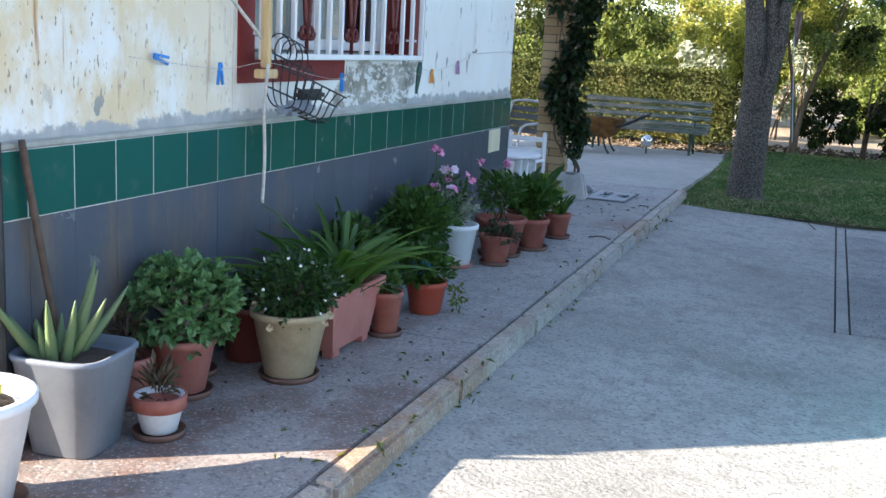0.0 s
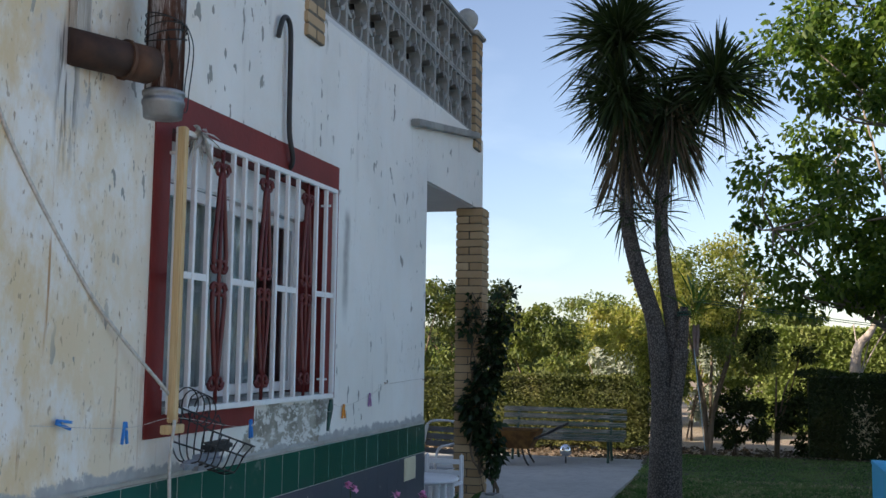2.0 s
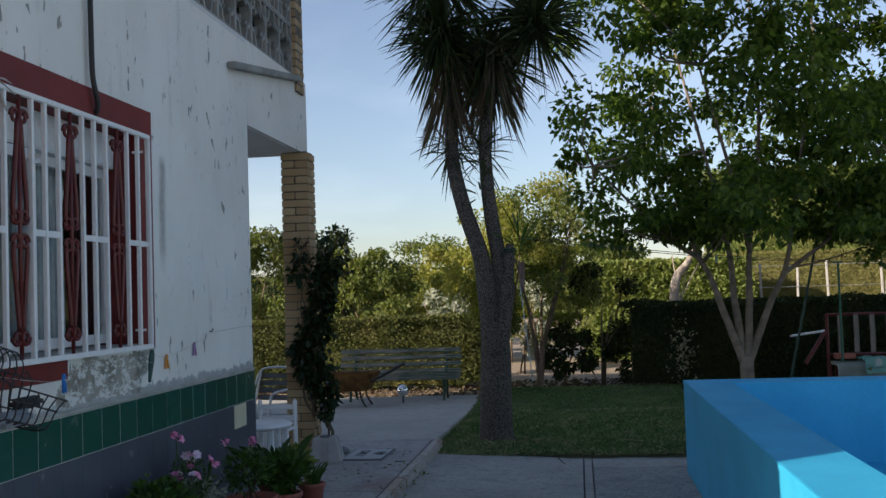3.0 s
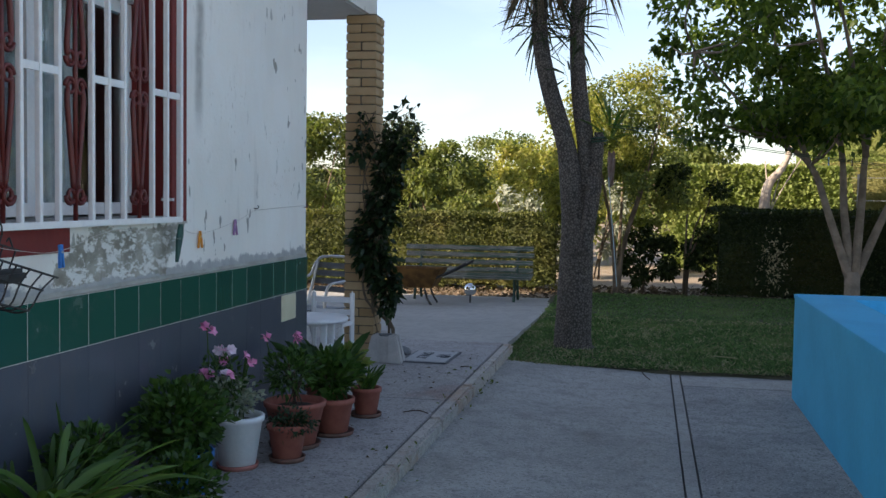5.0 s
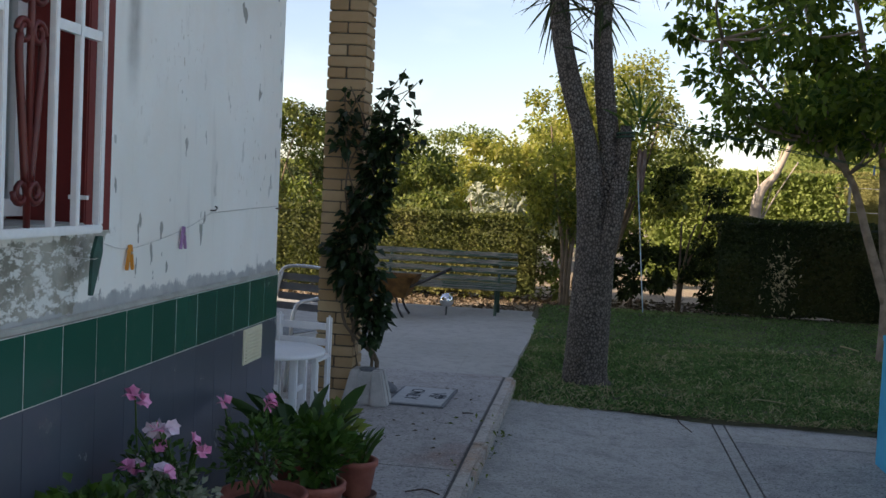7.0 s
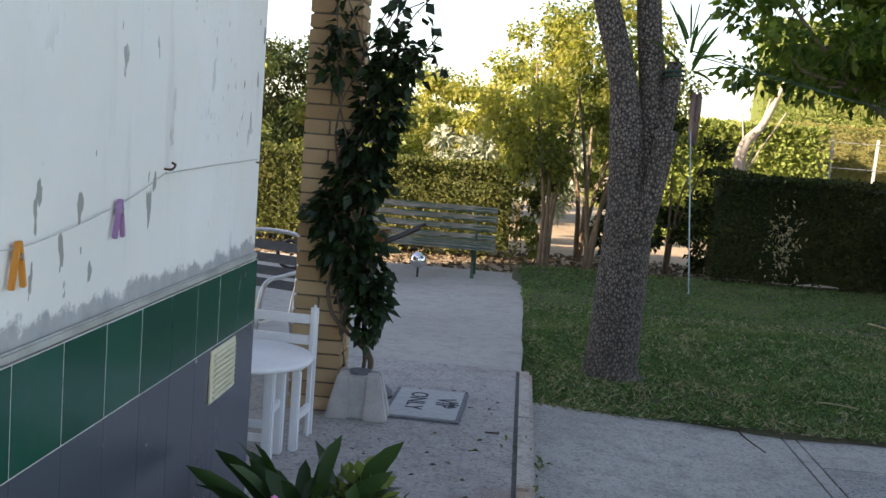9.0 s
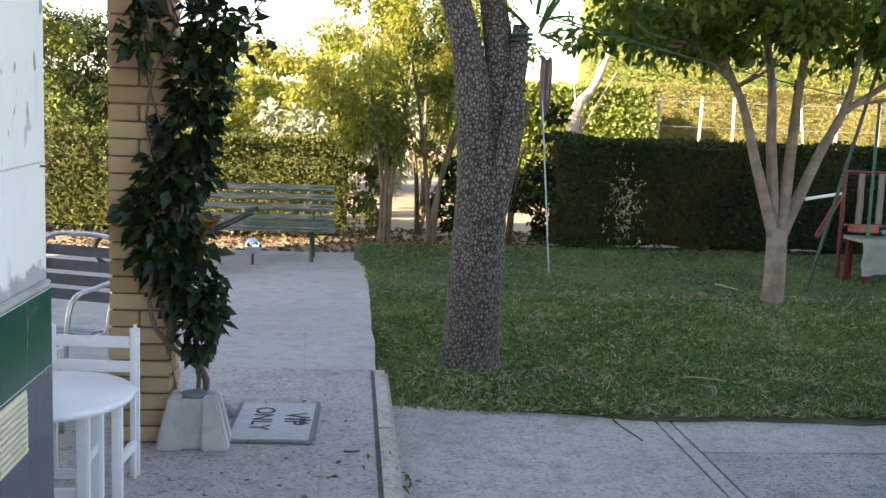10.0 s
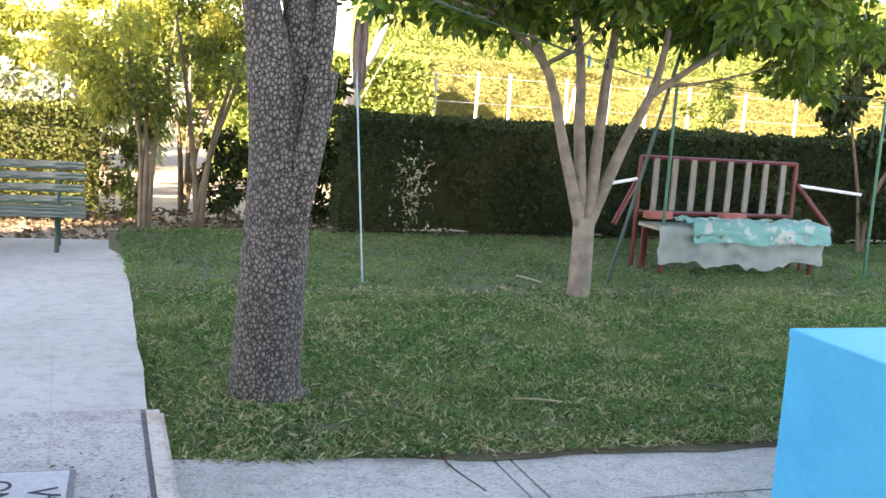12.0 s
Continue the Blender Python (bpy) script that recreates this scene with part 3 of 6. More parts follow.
balcony = solid("balcony", new_box(HW, WX, WY1 + 0.002, 10.32, 2.80, 3.43), M_PLASTER, "white balcony slab carried by a brick pillar", "balcony", kind="structure")
part("soffit", new_box(HW, WX - 0.03, WY1 + 0.01, 10.29, 2.794, 2.799), M_SOFFIT, balcony, "grey underside")
part("drip_ledge", new_box(0.002, 0.07, 0, 1.75, -0.03, 0.02, bevel=0.006, m=pose(WX, 8.22, 3.15, 8.5)), M_BLOCK, balcony, "thin grey cement ledge")
# added floor and partition close the room; their dark colour carries its dimness
solid("floor_indoor", new_box(HW + T, WX - T, WY0 + T, WY1 - T, -0.05, 0.02), M_ROOM_DIMNESS, "added room floor, indoor dimness put in its colour", "floor", kind="structure")
solid("partition", new_box(-4.6, -4.5, WY0 + T, WY1 - T, 0.02, 3.39), M_ROOM_DIMNESS, "added inner wall, indoor dimness put in its colour", "wall", kind="structure")
part("cement_strip", new_box(WX + 0.001, WX + 0.012, WY0, WY1, 1.026, 1.046, bevel=0.004), M_LATTICE, wall_east, "grey cement bead over the tiles")
part("grout_bed", new_box(WX + 0.001, WX + 0.0116, WY0, WY1, 0.8195, 1.024), M_GROUT, wall_east, "pale grout between tiles")
part("grout_bed", new_box(WX + 0.001, WX + 0.0112, WY0, WY1, P, 0.819), M_GREY_GROUT, wall_east, "grey grout between tiles")

# brick pillar and posts: courses of two bricks, turned by a quarter from course to course
BRICK = link_mesh("brick", new_box(-0.12, 0.12, -0.0565, 0.0565, -0.0298, 0.0298, bevel=0.004), M_BRICK)


def brick_column(owner, cx, cy, z0, z1):
    n = int((z1 - z0) / 0.068)
    step = (z1 - z0) / n
    for k in range(n):
        for s in (-1, 1):
            ob = part("brick", BRICK, None, owner)
            dx, dy, rz = (0, s * 0.0615, 0) if k % 2 == 0 else (s * 0.0615, 0, 90)
            ob.matrix_basis = pose(cx + dx + rnd.uniform(-0.002, 0.002), cy + dy + rnd.uniform(-0.002, 0.002), z0 + step * (k + 0.5), 0, 0, rz + rnd.uniform(-0.6, 0.6))


pillar = solid("pillar", new_box(-2.595, -2.379, 10.092, 10.308, P, 2.798), M_MORTAR, "buff brick pillar carrying the balcony", "pillar", kind="structure")
PILLAR_JOBS = [(pillar, -2.487, 10.20, P, 2.79)]

# terrace parapet of pierced concrete blocks
parapet = thing("parapet", "grey pierced concrete block parapet on the terrace edge", "parapet", kind="structure")


def lattice_block(w, h, t):
    """A cast block pierced by four round petals that meet in its middle and four corner holes."""
    bm = bmesh.new()
    f = 0.016
    for d in ((-w / 2, w / 2, 0, f), (-w / 2, w / 2, h - f, h), (-w / 2, -w / 2 + f, f, h - f), (w / 2 - f, w / 2, f, h - f)):
        box(bm, 0, t, *d)
    for cy, cz, r in ((0, 0.285, 0.205), (0, -0.285, 0.205), (0.275, 0, 0.205), (-0.275, 0, 0.205)):
        gap = math.atan2(cz, cy)
        rings = []
        for k in range(19):
            q = gap - 2.35 + 4.7 * k / 18
            ring = []
            for rr in (r - 0.012, r + 0.055):
                for x in (0.004, t - 0.004):
                    yy = max(-0.49, min(0.49, cy + rr * math.cos(q)))
                    zz = max(-0.49, min(0.49, cz + rr * math.sin(q)))
                    ring.append(bm.verts.new((x, yy * w, h / 2 + zz * h)))
            rings.append(ring)
        for p, q in zip(rings, rings[1:]):
            for i, j in ((0, 1), (1, 3), (3, 2), (2, 0)):
                bm.faces.new((p[i], p[j], q[j], q[i]))
    return link_mesh("lattice_block", bm, M_BLOCK)


BW, BH = 0.366, 0.43
BLOCK = lattice_block(BW - 0.004, BH - 0.004, 0.09)
for row in range(2):
    for k in range(9):
        part("lattice_block", BLOCK, None, parapet).location = (WX - 0.10, 6.645 + BW * (k + 0.5), 3.435 + BH * row)
    for k in range(7):
        part("lattice_block", BLOCK, None, parapet).location = (WX - 0.10, 6.36 - BW * (k + 0.5), 3.435 + BH * row)
# added panel, coloured dark so that the block holes look deep
part("hole_backing", new_box(WX - 0.135, WX - 0.12, 3.75, 9.94, 3.44, 4.29), M_HOLE_DARK, parapet, "dark panel added so that the block holes read dark")
part("coping", new_box(WX - 0.12, WX + 0.012, 3.7, 9.945, 4.297, 4.335, bevel=0.006), M_BLOCK, parapet, "thin concrete coping")
for nm, cy, z0, z1 in (("parapet_post", 6.50, 3.22, 4.40), ("corner_post", 10.07, 3.30, 4.30)):
    post = part(nm, new_box(WX - 0.19, WX + 0.02, cy - 0.105, cy + 0.105, z0, z1), M_MORTAR, parapet, "buff brick post")
    PILLAR_JOBS.append((post, WX - 0.098, cy, z0, z1))
part("post_cap", new_box(WX - 0.24, WX + 0.05, 9.93, 10.21, 4.303, 4.345, bevel=0.01), M_LATTICE, parapet)
bm = lathe(bmesh.new(), [(0.02, 0), (0.055, 0.005), (0.05, 0.03), (0.035, 0.04), (0.07, 0.065), (0.093, 0.105), (0.10, 0.14), (0.093, 0.175), (0.07, 0.21), (0.03, 0.235), (0.004, 0.24)], 20)
part("ball_finial", bm, M_LATTICE, parapet, "grey cast stone ball", True, (WX - 0.095, 10.07, 4.345))

# ---- window and grille ----
window = thing("window_1", "white casement window in a dark red surround", "window", kind="structure")
y0, y1, z0, z1 = WIN
bm = bmesh.new()
box(bm, WX + 0.001, WX + 0.007, 4.985, y0, 1.19, 2.59)
box(bm, WX + 0.001, WX + 0.007, y1, 6.91, 1.285, 2.59)
box(bm, WX + 0.001, WX + 0.007, y0, y1, z1, 2.59)
box(bm, WX + 0.001, WX + 0.007, y0, 5.92, 1.19, z0)
part("painted_surround", bm, M_RED, window, "dark red painted band")
bm = bmesh.new()
box(bm, WX - 0.24, WX + 0.005, y0 + 0.001, y0 + 0.008, z0, z1)
box(bm, WX - 0.24, WX + 0.005, y1 - 0.008, y1 - 0.001, z0, z1)
box(bm, WX - 0.24, WX + 0.005, y0 + 0.008, y1 - 0.008, z1 - 0.008, z1 - 0.001)
part("reveal", bm, M_RED, window)
part("window_sill", new_box(WX - 0.24, WX + 0.012, y0 + 0.009, y1 - 0.009, z0 + 0.001, z0 + 0.03, bevel=0.004), M_LATTICE, window, "grey weathered sill")
fx = WX - 0.16


def sash(name, a, b, c, d, x, w=0.05):
    bm = bmesh.new()
    box(bm, x - 0.02, x + 0.02, a, a + w, c, d)
    box(bm, x - 0.02, x + 0.02, b - w, b, c, d)
    box(bm, x - 0.02, x + 0.02, a + w, b - w, c, c + w)
    box(bm, x - 0.02, x + 0.02, a + w, b - w, d - w, d)
    s = part(name, bm, M_WHITE_IRON, window, "white painted sash")
    pane = part("pane", new_box(x - 0.003, x + 0.003, a + w - 0.005, b - w + 0.005, c + w - 0.005, d - w + 0.005), M_GLASS, s, "dusty glass")
    pane.visible_shadow = False
    return s


part("roller_box", new_box(fx - 0.06, fx + 0.03, y0 + 0.01, y1 - 0.01, 2.26, 2.44, bevel=0.008), M_WHITE_IRON, window, "white roller shutter box")
ym = (y0 + y1) / 2
sash("sash", y0 + 0.01, ym - 0.002, 1.32, 2.255, fx)
sash("sash", ym + 0.002, y1 - 0.01, 1.32, 2.255, fx - 0.045)
bm = bmesh.new()
prev = None
for k in range(97):
    yy = y0 + 0.03 + (y1 - y0 - 0.30) * k / 96
    xx = fx - 0.14 + 0.018 * math.sin(k * 0.9) + 0.008 * math.sin(k * 2.3)
    row = [bm.verts.new((xx + 0.006 * math.sin(k * 0.5 + q), yy, 1.30 + 0.32 * q)) for q in range(4)]
    if prev:
        for q in range(3):
            bm.faces.new((prev[q], row[q], row[q + 1], prev[q + 1]))
    prev = row
solid("curtain", bm, M_CURTAIN, "pale blue-grey net curtain hanging behind the window", "curtain", smooth=True)

gx = -2.36
grille = thing("window_grille", "white steel window grille with dark red scrolled bars", "grille", (gx, 5.88, 1.285))
GY0, GY1, GZ = 5.045 - 5.88, 6.72 - 5.88, 1.145
for nm, d in (("top_rail", (-0.012, 0.012, GY0, GY1, GZ - 0.024, GZ)), ("bottom_rail", (-0.012, 0.012, GY0, GY1, 0, 0.024)), ("side_rail", (-0.012, 0.012, GY0, GY0 + 0.024, 0.024, GZ - 0.024)), ("side_rail", (-0.012, 0.012, GY1 - 0.024, GY1, 0.024, GZ - 0.024))):
    part(nm, new_box(*d, bevel=0.003), M_WHITE_IRON, grille)
GB = link_mesh("bar", new_box(-0.010, 0.010, -0.010, 0.010, 0.024, GZ - 0.024, bevel=0.002), M_WHITE_IRON)
groups = ((5.06, 5.185, 5.305), (5.516, 5.625, 5.744), (5.967, 6.086, 6.209), (6.447, 6.577, 6.70))
for gset in groups:
    for yy in gset:
        if yy not in (5.06, 6.70):
            part("bar", GB, None, grille).location = (0, yy - 5.88, 0)
    part("cross_bar", new_box(-0.008, 0.008, gset[0] - 5.88 + 0.010, gset[2] - 5.88 - 0.010, 0.54, 0.568), M_WHITE_IRON, grille)


def scroll_bar():
    """A central rod with four bowed straps and pairs of scrolls at its top, middle and foot."""
    bm = bmesh.new()
    tube(bm, [(0, 0, 0.024), (0, 0, GZ - 0.024)], 0.009, 8)
    for s in (-1, 1):
        for za, zb, out in ((0.14, 0.50, 1), (0.62, 1.02, -1)):
            if out > 0:
                pts = [(0, s * 0.012, za), (0, s * 0.028, za + 0.12), (0, s * 0.052, zb - 0.06), (0, s * 0.050, zb)]
            else:
                pts = [(0, s * 0.050, za), (0, s * 0.052, za + 0.06), (0, s * 0.026, zb - 0.14), (0, s * 0.012, zb)]
            tube(bm, bez(pts, 4), 0.0105, 6)
        for zc, d in ((0.115, -1), (0.51, 1), (0.615, -1), (1.03, 1)):
            pts = []
            for k in range(15):
                a = k / 14 * 2 * math.pi * 1.25
                r = 0.034 * (1 - 0.6 * k / 14)
                pts.append((0.004 * s, s * (0.026 + r * math.cos(a)) , zc + d * r * math.sin(a)))
            tube(bm, pts, 0.008, 6)
    return link_mesh("scroll_bar", bm, M_RED_IRON, True)


SCROLL = scroll_bar()
for yy in (5.42, 5.855, 6.335):
    part("scroll_bar", SCROLL, None, grille, "dark red wrought scroll").location = (0, yy - 5.88, 0)
for yy in (GY0 + 0.05, GY1 - 0.05):
    for zz in (0.1, 1.05):
        part("fixing_pin", new_box(WX - gx + 0.002, -0.012, yy - 0.006, yy + 0.006, zz - 0.006, zz + 0.006), M_WHITE_IRON, grille)

# ---- things on the wall ----
solid("wooden_stake", new_box(-0.016, 0.016, -0.018, 0.018, 0, 1.17, bevel=0.004), M_WOOD_PALE, "pale wooden stake tied upright to the window grille", "stake", (gx + 0.03, 5.035, 1.255))
solid("wood_block", new_box(-0.02, 0.02, -0.06, 0.06, 0, 0.035, bevel=0.004), M_WOOD_PALE, "pale wood block at the foot of the stake", "block", (gx + 0.034, 5.03, 1.215))
solid("plastic_cord", tube(bmesh.new(), bez([(gx + 0.06, 5.0, 1.27), (gx + 0.05, 4.995, 1.1), (gx + 0.052, 5.0, 0.9), (gx + 0.05, 4.992, 0.73)]), 0.007, 6), M_ROPE, "white plastic cord hanging beside the window", "cord", smooth=True)
solid("tied_rag", leaf_mesh("tied_rag", rng.normal((gx + 0.02, 5.19, 2.43), (0.01, 0.02, 0.015), (26, 3)), rng.normal(size=(26, 3)) + np.array([0.3, 0, -0.5]), 0.10, 0.014, M_ROPE, 0.4, 0.4, 3), None, "white rag knotted on the grille", "rag", kind="stuff")
solid("slack_cable", tube(bmesh.new(), bez([(WX + 0.006, 4.0, 2.45), (WX + 0.006, 4.17, 2.18), (WX + 0.008, 4.62, 1.72), (gx + 0.02, 5.03, 1.36)]), 0.007, 6), M_ROPE, "faded cable slung across the wall to the grille", "cable", smooth=True)
line = [(WX + 0.02, 4.30, 1.29), (WX + 0.045, 4.8, 1.25), (gx + 0.03, 5.05, 1.275), (gx + 0.03, 5.45, 1.22), (gx + 0.02, 5.72, 1.205), (gx + 0.015, 6.15, 1.27), (gx, 6.70, 1.21), (WX + 0.016, 6.80, 1.255), (WX + 0.010, 7.05, 1.22), (WX + 0.010, 7.48, 1.268), (WX + 0.004, 7.77, 1.325)]
solid("wall_clothesline", tube(bmesh.new(), bez(line), 0.0011, 5), M_ROPE, "thin clothesline strung along the wall", "clothesline", smooth=True)
solid("wall_wire", tube(bmesh.new(), [(WX + 0.004, 7.77, 1.325), (WX + 0.006, 8.2, 1.337), (WX + 0.004, 8.60, 1.345)], 0.002, 5), M_ROPE, "thin wire fixed along the wall", "wire")
for yy in (7.77, 8.60):
    solid("wire_hook", tube(bmesh.new(), bez([(WX - 0.004, yy, 1.335), (WX + 0.018, yy, 1.335), (WX + 0.022, yy + 0.012, 1.345), (WX + 0.012, yy + 0.018, 1.35)]), 0.003, 6), M_RUST, "small rusty hook screwed into the wall", "hook", group="wall hooks")


def peg(colour, loc, tilt, spread=9):
    t = thing("clothes_peg", "plastic clothes peg clipped on the line", "peg", loc, group="pegs on the wall line")
    t.matrix_basis = pose(*loc, tilt, 0, 0)
    for s in (-1, 1):
        bm = bmesh.new()
        box(bm, -0.005, 0.005, -0.005, 0.005, -0.065, 0.018, bevel=0.0015, m=pose(0, s * 0.006, 0, s * spread))
        part("jaw", bm, colour, t)
    part("spring", tube(bmesh.new(), [(-0.008, 0, -0.008), (0.008, 0, -0.008)], 0.005, 8), M_STEEL, t)
    return t


M_PEG_ORANGE = plain("orange_peg", (0.62, 0.24, 0.03), (0.70, 0.30, 0.05), 20.0, 0.5)
M_PEG_LILAC = plain("lilac_peg", (0.30, 0.16, 0.34), (0.38, 0.22, 0.40), 20.0, 0.5)
M_PEG_BLUE = plain("blue_peg", (0.03, 0.18, 0.55), (0.04, 0.24, 0.62), 20.0, 0.5)
M_PEG_GREEN = plain("dark_green_cloth", (0.010, 0.045, 0.038), (0.018, 0.085, 0.068), 20.0, 0.5)
peg(M_PEG_BLUE, (WX + 0.045, 4.80, 1.255), 0)
tagged(peg(M_PEG_BLUE, (WX + 0.02, 4.45, 1.29), 78, 5), "light blue plastic peg lying along the line")
peg(M_PEG_BLUE, (gx + 0.022, 5.72, 1.21), 4, 4)
peg(M_PEG_ORANGE, (WX + 0.012, 7.05, 1.215), 0, 14)
peg(M_PEG_LILAC, (WX + 0.012, 7.48, 1.262), 0, 14)
bm = bmesh.new()
ring = [[bm.verts.new((x, yy - 0.25 * (0.03 - zz) , zz)) for x, yy in ((-0.004, -w), (0.006, -w), (0.010, w), (-0.002, w))] for zz, w in ((0.03, 0.012), (-0.02, 0.024), (-0.06, 0.018), (-0.14, 0.003))]
for a, b in zip(ring, ring[1:]):
    for k in range(4):
        bm.faces.new((a[k], a[(k + 1) % 4], b[(k + 1) % 4], b[k]))
bm.faces.new(ring[0])
bm.faces.new(ring[-1][::-1])
solid("cloth_strip", bm, M_PEG_GREEN, "dark green cloth strip hanging from the grille corner", "cloth", (gx - 0.012, 6.74, 1.245))

# wire basket with tools
basket = thing("wire_basket", "black wire basket of tools hung on the grille", "basket", (gx + 0.10, 5.27, 1.04))
basket.matrix_basis = pose(gx + 0.09, 5.20, 1.055, -14, 0, 0)
basket.scale = (0.9, 0.84, 0.86)
wires = []
for k in range(7):
    f = k / 6
    yy = -0.25 + 0.10 * f
    wires.append([(-0.07, -0.26 + 0.5 * f, 0.26), (-0.06, -0.24 + 0.42 * f, 0.10), (-0.03, -0.20 + 0.36 * f, 0.02), (0.06, -0.20 + 0.36 * f, 0.02), (0.09, -0.24 + 0.42 * f, 0.10), (0.10, -0.26 + 0.5 * f, 0.16)])
for w in wires:
    part("wire", tube(bmesh.new(), bez(w, 4), 0.0035, 5), M_BLACK, basket, smooth=True)
for xx, zz, a, b in ((-0.07, 0.26, -0.27, 0.26), (0.10, 0.16, -0.27, 0.26), (0.09, 0.10, -0.24, 0.19), (-0.06, 0.10, -0.24, 0.19), (0.06, 0.02, -0.2, 0.17), (-0.03, 0.02, -0.2, 0.17)):
    part("rim_wire", tube(bmesh.new(), [(xx, a, zz), (xx, b, zz)], 0.0045, 5), M_BLACK, basket)
for q in range(4):
    c = -0.14 + 0.06 * q
    part("hook_wire", tube(bmesh.new(), [(-0.07 + 0.02 * math.cos(a), c + 0.07 * math.cos(a), 0.29 + 0.075 * math.sin(a)) for a in np.linspace(0, 2 * math.pi, 16)], 0.0035, 5), M_BLACK, basket, smooth=True)
for yy in (-0.2, 0.1, 0.22):
    part("hanger", tube(bmesh.new(), bez([(-0.07, yy, 0.26), (-0.09, yy, 0.30), (-0.10, yy, 0.285)]), 0.0035, 5), M_BLACK, basket)
solid("hand_tool", box(new_box(-0.035, 0.035, -0.10, 0.10, 0.0, 0.06, bevel=0.02), -0.02, 0.02, -0.17, -0.09, 0.01, 0.045, bevel=0.012), M_GREY_PLASTIC, "dark grey hand tool lying in the wire basket", "tool", (gx + 0.105, 5.17, 1.070))
solid("hand_tool", new_box(-0.03, 0.03, -0.09, 0.09, 0.0, 0.045, bevel=0.014), M_BLACK, "black flat tool across the wire basket", "tool", (gx + 0.09, 5.29, 1.125))

# flue, channel and rubber hose high on the wall
flue = thing("stove_flue", "tar-streaked stove pipe with a black branch into the wall", "flue", (-2.275, 4.79, 2.40))
part("pipe", tube(bmesh.new(), [(0, 0, 0.10), (0, 0, 0.9), (0, 0, 2.2)], 0.072, 24), M_FLUE, flue, "brown-streaked steel pipe", True)
part("end_cap", lathe(bmesh.new(), [(0.05, 0), (0.072, 0.003), (0.076, 0.05), (0.080, 0.053), (0.080, 0.066), (0.075, 0.07), (0.075, 0.085), (0.080, 0.088), (0.080, 0.10), (0.074, 0.104)], 24), M_ZINC, flue, "dull galvanised cap", True)
part("branch_pipe", tube(bmesh.new(), [(-0.158, -0.37, 0.185), (-0.09, -0.21, 0.188), (-0.02, -0.05, 0.19)], 0.066, 18), M_SOOT, flue, "black tarred branch pipe", True)
part("branch_collar", tube(bmesh.new(), [(-0.063, -0.145, 0.188), (-0.025, -0.055, 0.19)], 0.071, 18), M_RUST, flue, "rusty brown collar", True)
part("rim", tube(bmesh.new(), [(-0.07, -0.162, 0.188), (-0.065, -0.15, 0.188)], 0.076, 18), M_RUST, flue)
part("clamp", tube(bmesh.new(), [(0, 0, 0.60), (0, 0, 0.632)], 0.077, 20), M_BLACK, flue, "black clamp", True)
part("stay", tube(bmesh.new(), [(0, -0.07, 0.615), (-0.10, -0.36, 0.585), (-0.158, -0.36, 0.585)], 0.006, 6), M_BLACK, flue)
for k in range(5):
    zz = 0.30 + 0.018 * k
    part("binding_wire", tube(bmesh.new(), [(0.077 * math.cos(a), 0.077 * math.sin(a), zz + 0.02 * math.sin(a + k)) for a in np.linspace(0, 2 * math.pi, 22)], 0.0025, 5), M_BLACK, flue)
for dy, dz in ((0.0, 0.0), (0.03, -0.03)):
    part("wire_end", tube(bmesh.new(), bez([(0.02, 0.075, 0.42), (0.03, 0.12 + dy, 0.32), (0.0, 0.15 + dy, 0.18 + dz), (0.0, 0.13 + dy, 0.06), (-0.02, 0.09, 0.10)]), 0.0025, 5), M_BLACK, flue)
solid("cable_channel", new_box(0, 0.03, -0.045, 0.045, 0, 1.3, bevel=0.005), M_WOOD_GREY, "weathered grey wooden channel on the wall", "channel", (WX + 0.002, 4.46, 2.60))
solid("rubber_hose", tube(bmesh.new(), bez([(WX + 0.02, 6.03, 3.10), (WX + 0.03, 6.05, 3.19), (WX + 0.03, 6.10, 3.22), (WX + 0.03, 6.15, 3.17), (WX + 0.03, 6.16, 2.95), (WX + 0.03, 6.17, 2.65), (WX + 0.03, 6.22, 2.50), (WX - 0.05, 6.27, 2.44)]), 0.0135, 10), M_BLACK, "black rubber hose hooked above the window", "hose", smooth=True)
solid("corner_pipe", tube(bmesh.new(), [(0, 0, 0), (0, 0, 0.92)], 0.016, 8), M_BLACK, "thin dark pipe running up the house corner", "pipe", (WX + 0.03, 3.70, P))
solid("leaning_stick", tube(bmesh.new(), bez([(0.06, 0.14, 0), (0.03, 0.09, 0.35), (0.012, 0.035, 0.68), (0.0, 0.0, 0.92)]), [0.012] * 18 + [0.010], 7), M_STICK, "dark wooden stick leaning on the wall", "stick", (WX + 0.03, 3.80, P), smooth=True)
vent = thing("wall_vent", "cream plastic ventilation grid on the grey tiles", "vent", (WX + 0.013, 8.29, 0.66))
part("plate", new_box(0, 0.006, -0.12, 0.12, 0, 0.155, bevel=0.002), M_VENT, vent)
VS = link_mesh("slat", new_box(0.006, 0.014, -0.10, 0.10, -0.004, 0.004, bevel=0.0015), M_VENT)
for k in range(9):
    part("slat", VS, None, vent).location = (0, 0, 0.016 + 0.0152 * k)

# ---- ground ----
solid("ground", new_box(-600, 600, -600, 600, -0.6, -0.06), M_EARTH, "dry bare earth reaching to the horizon", "ground", kind="structure")


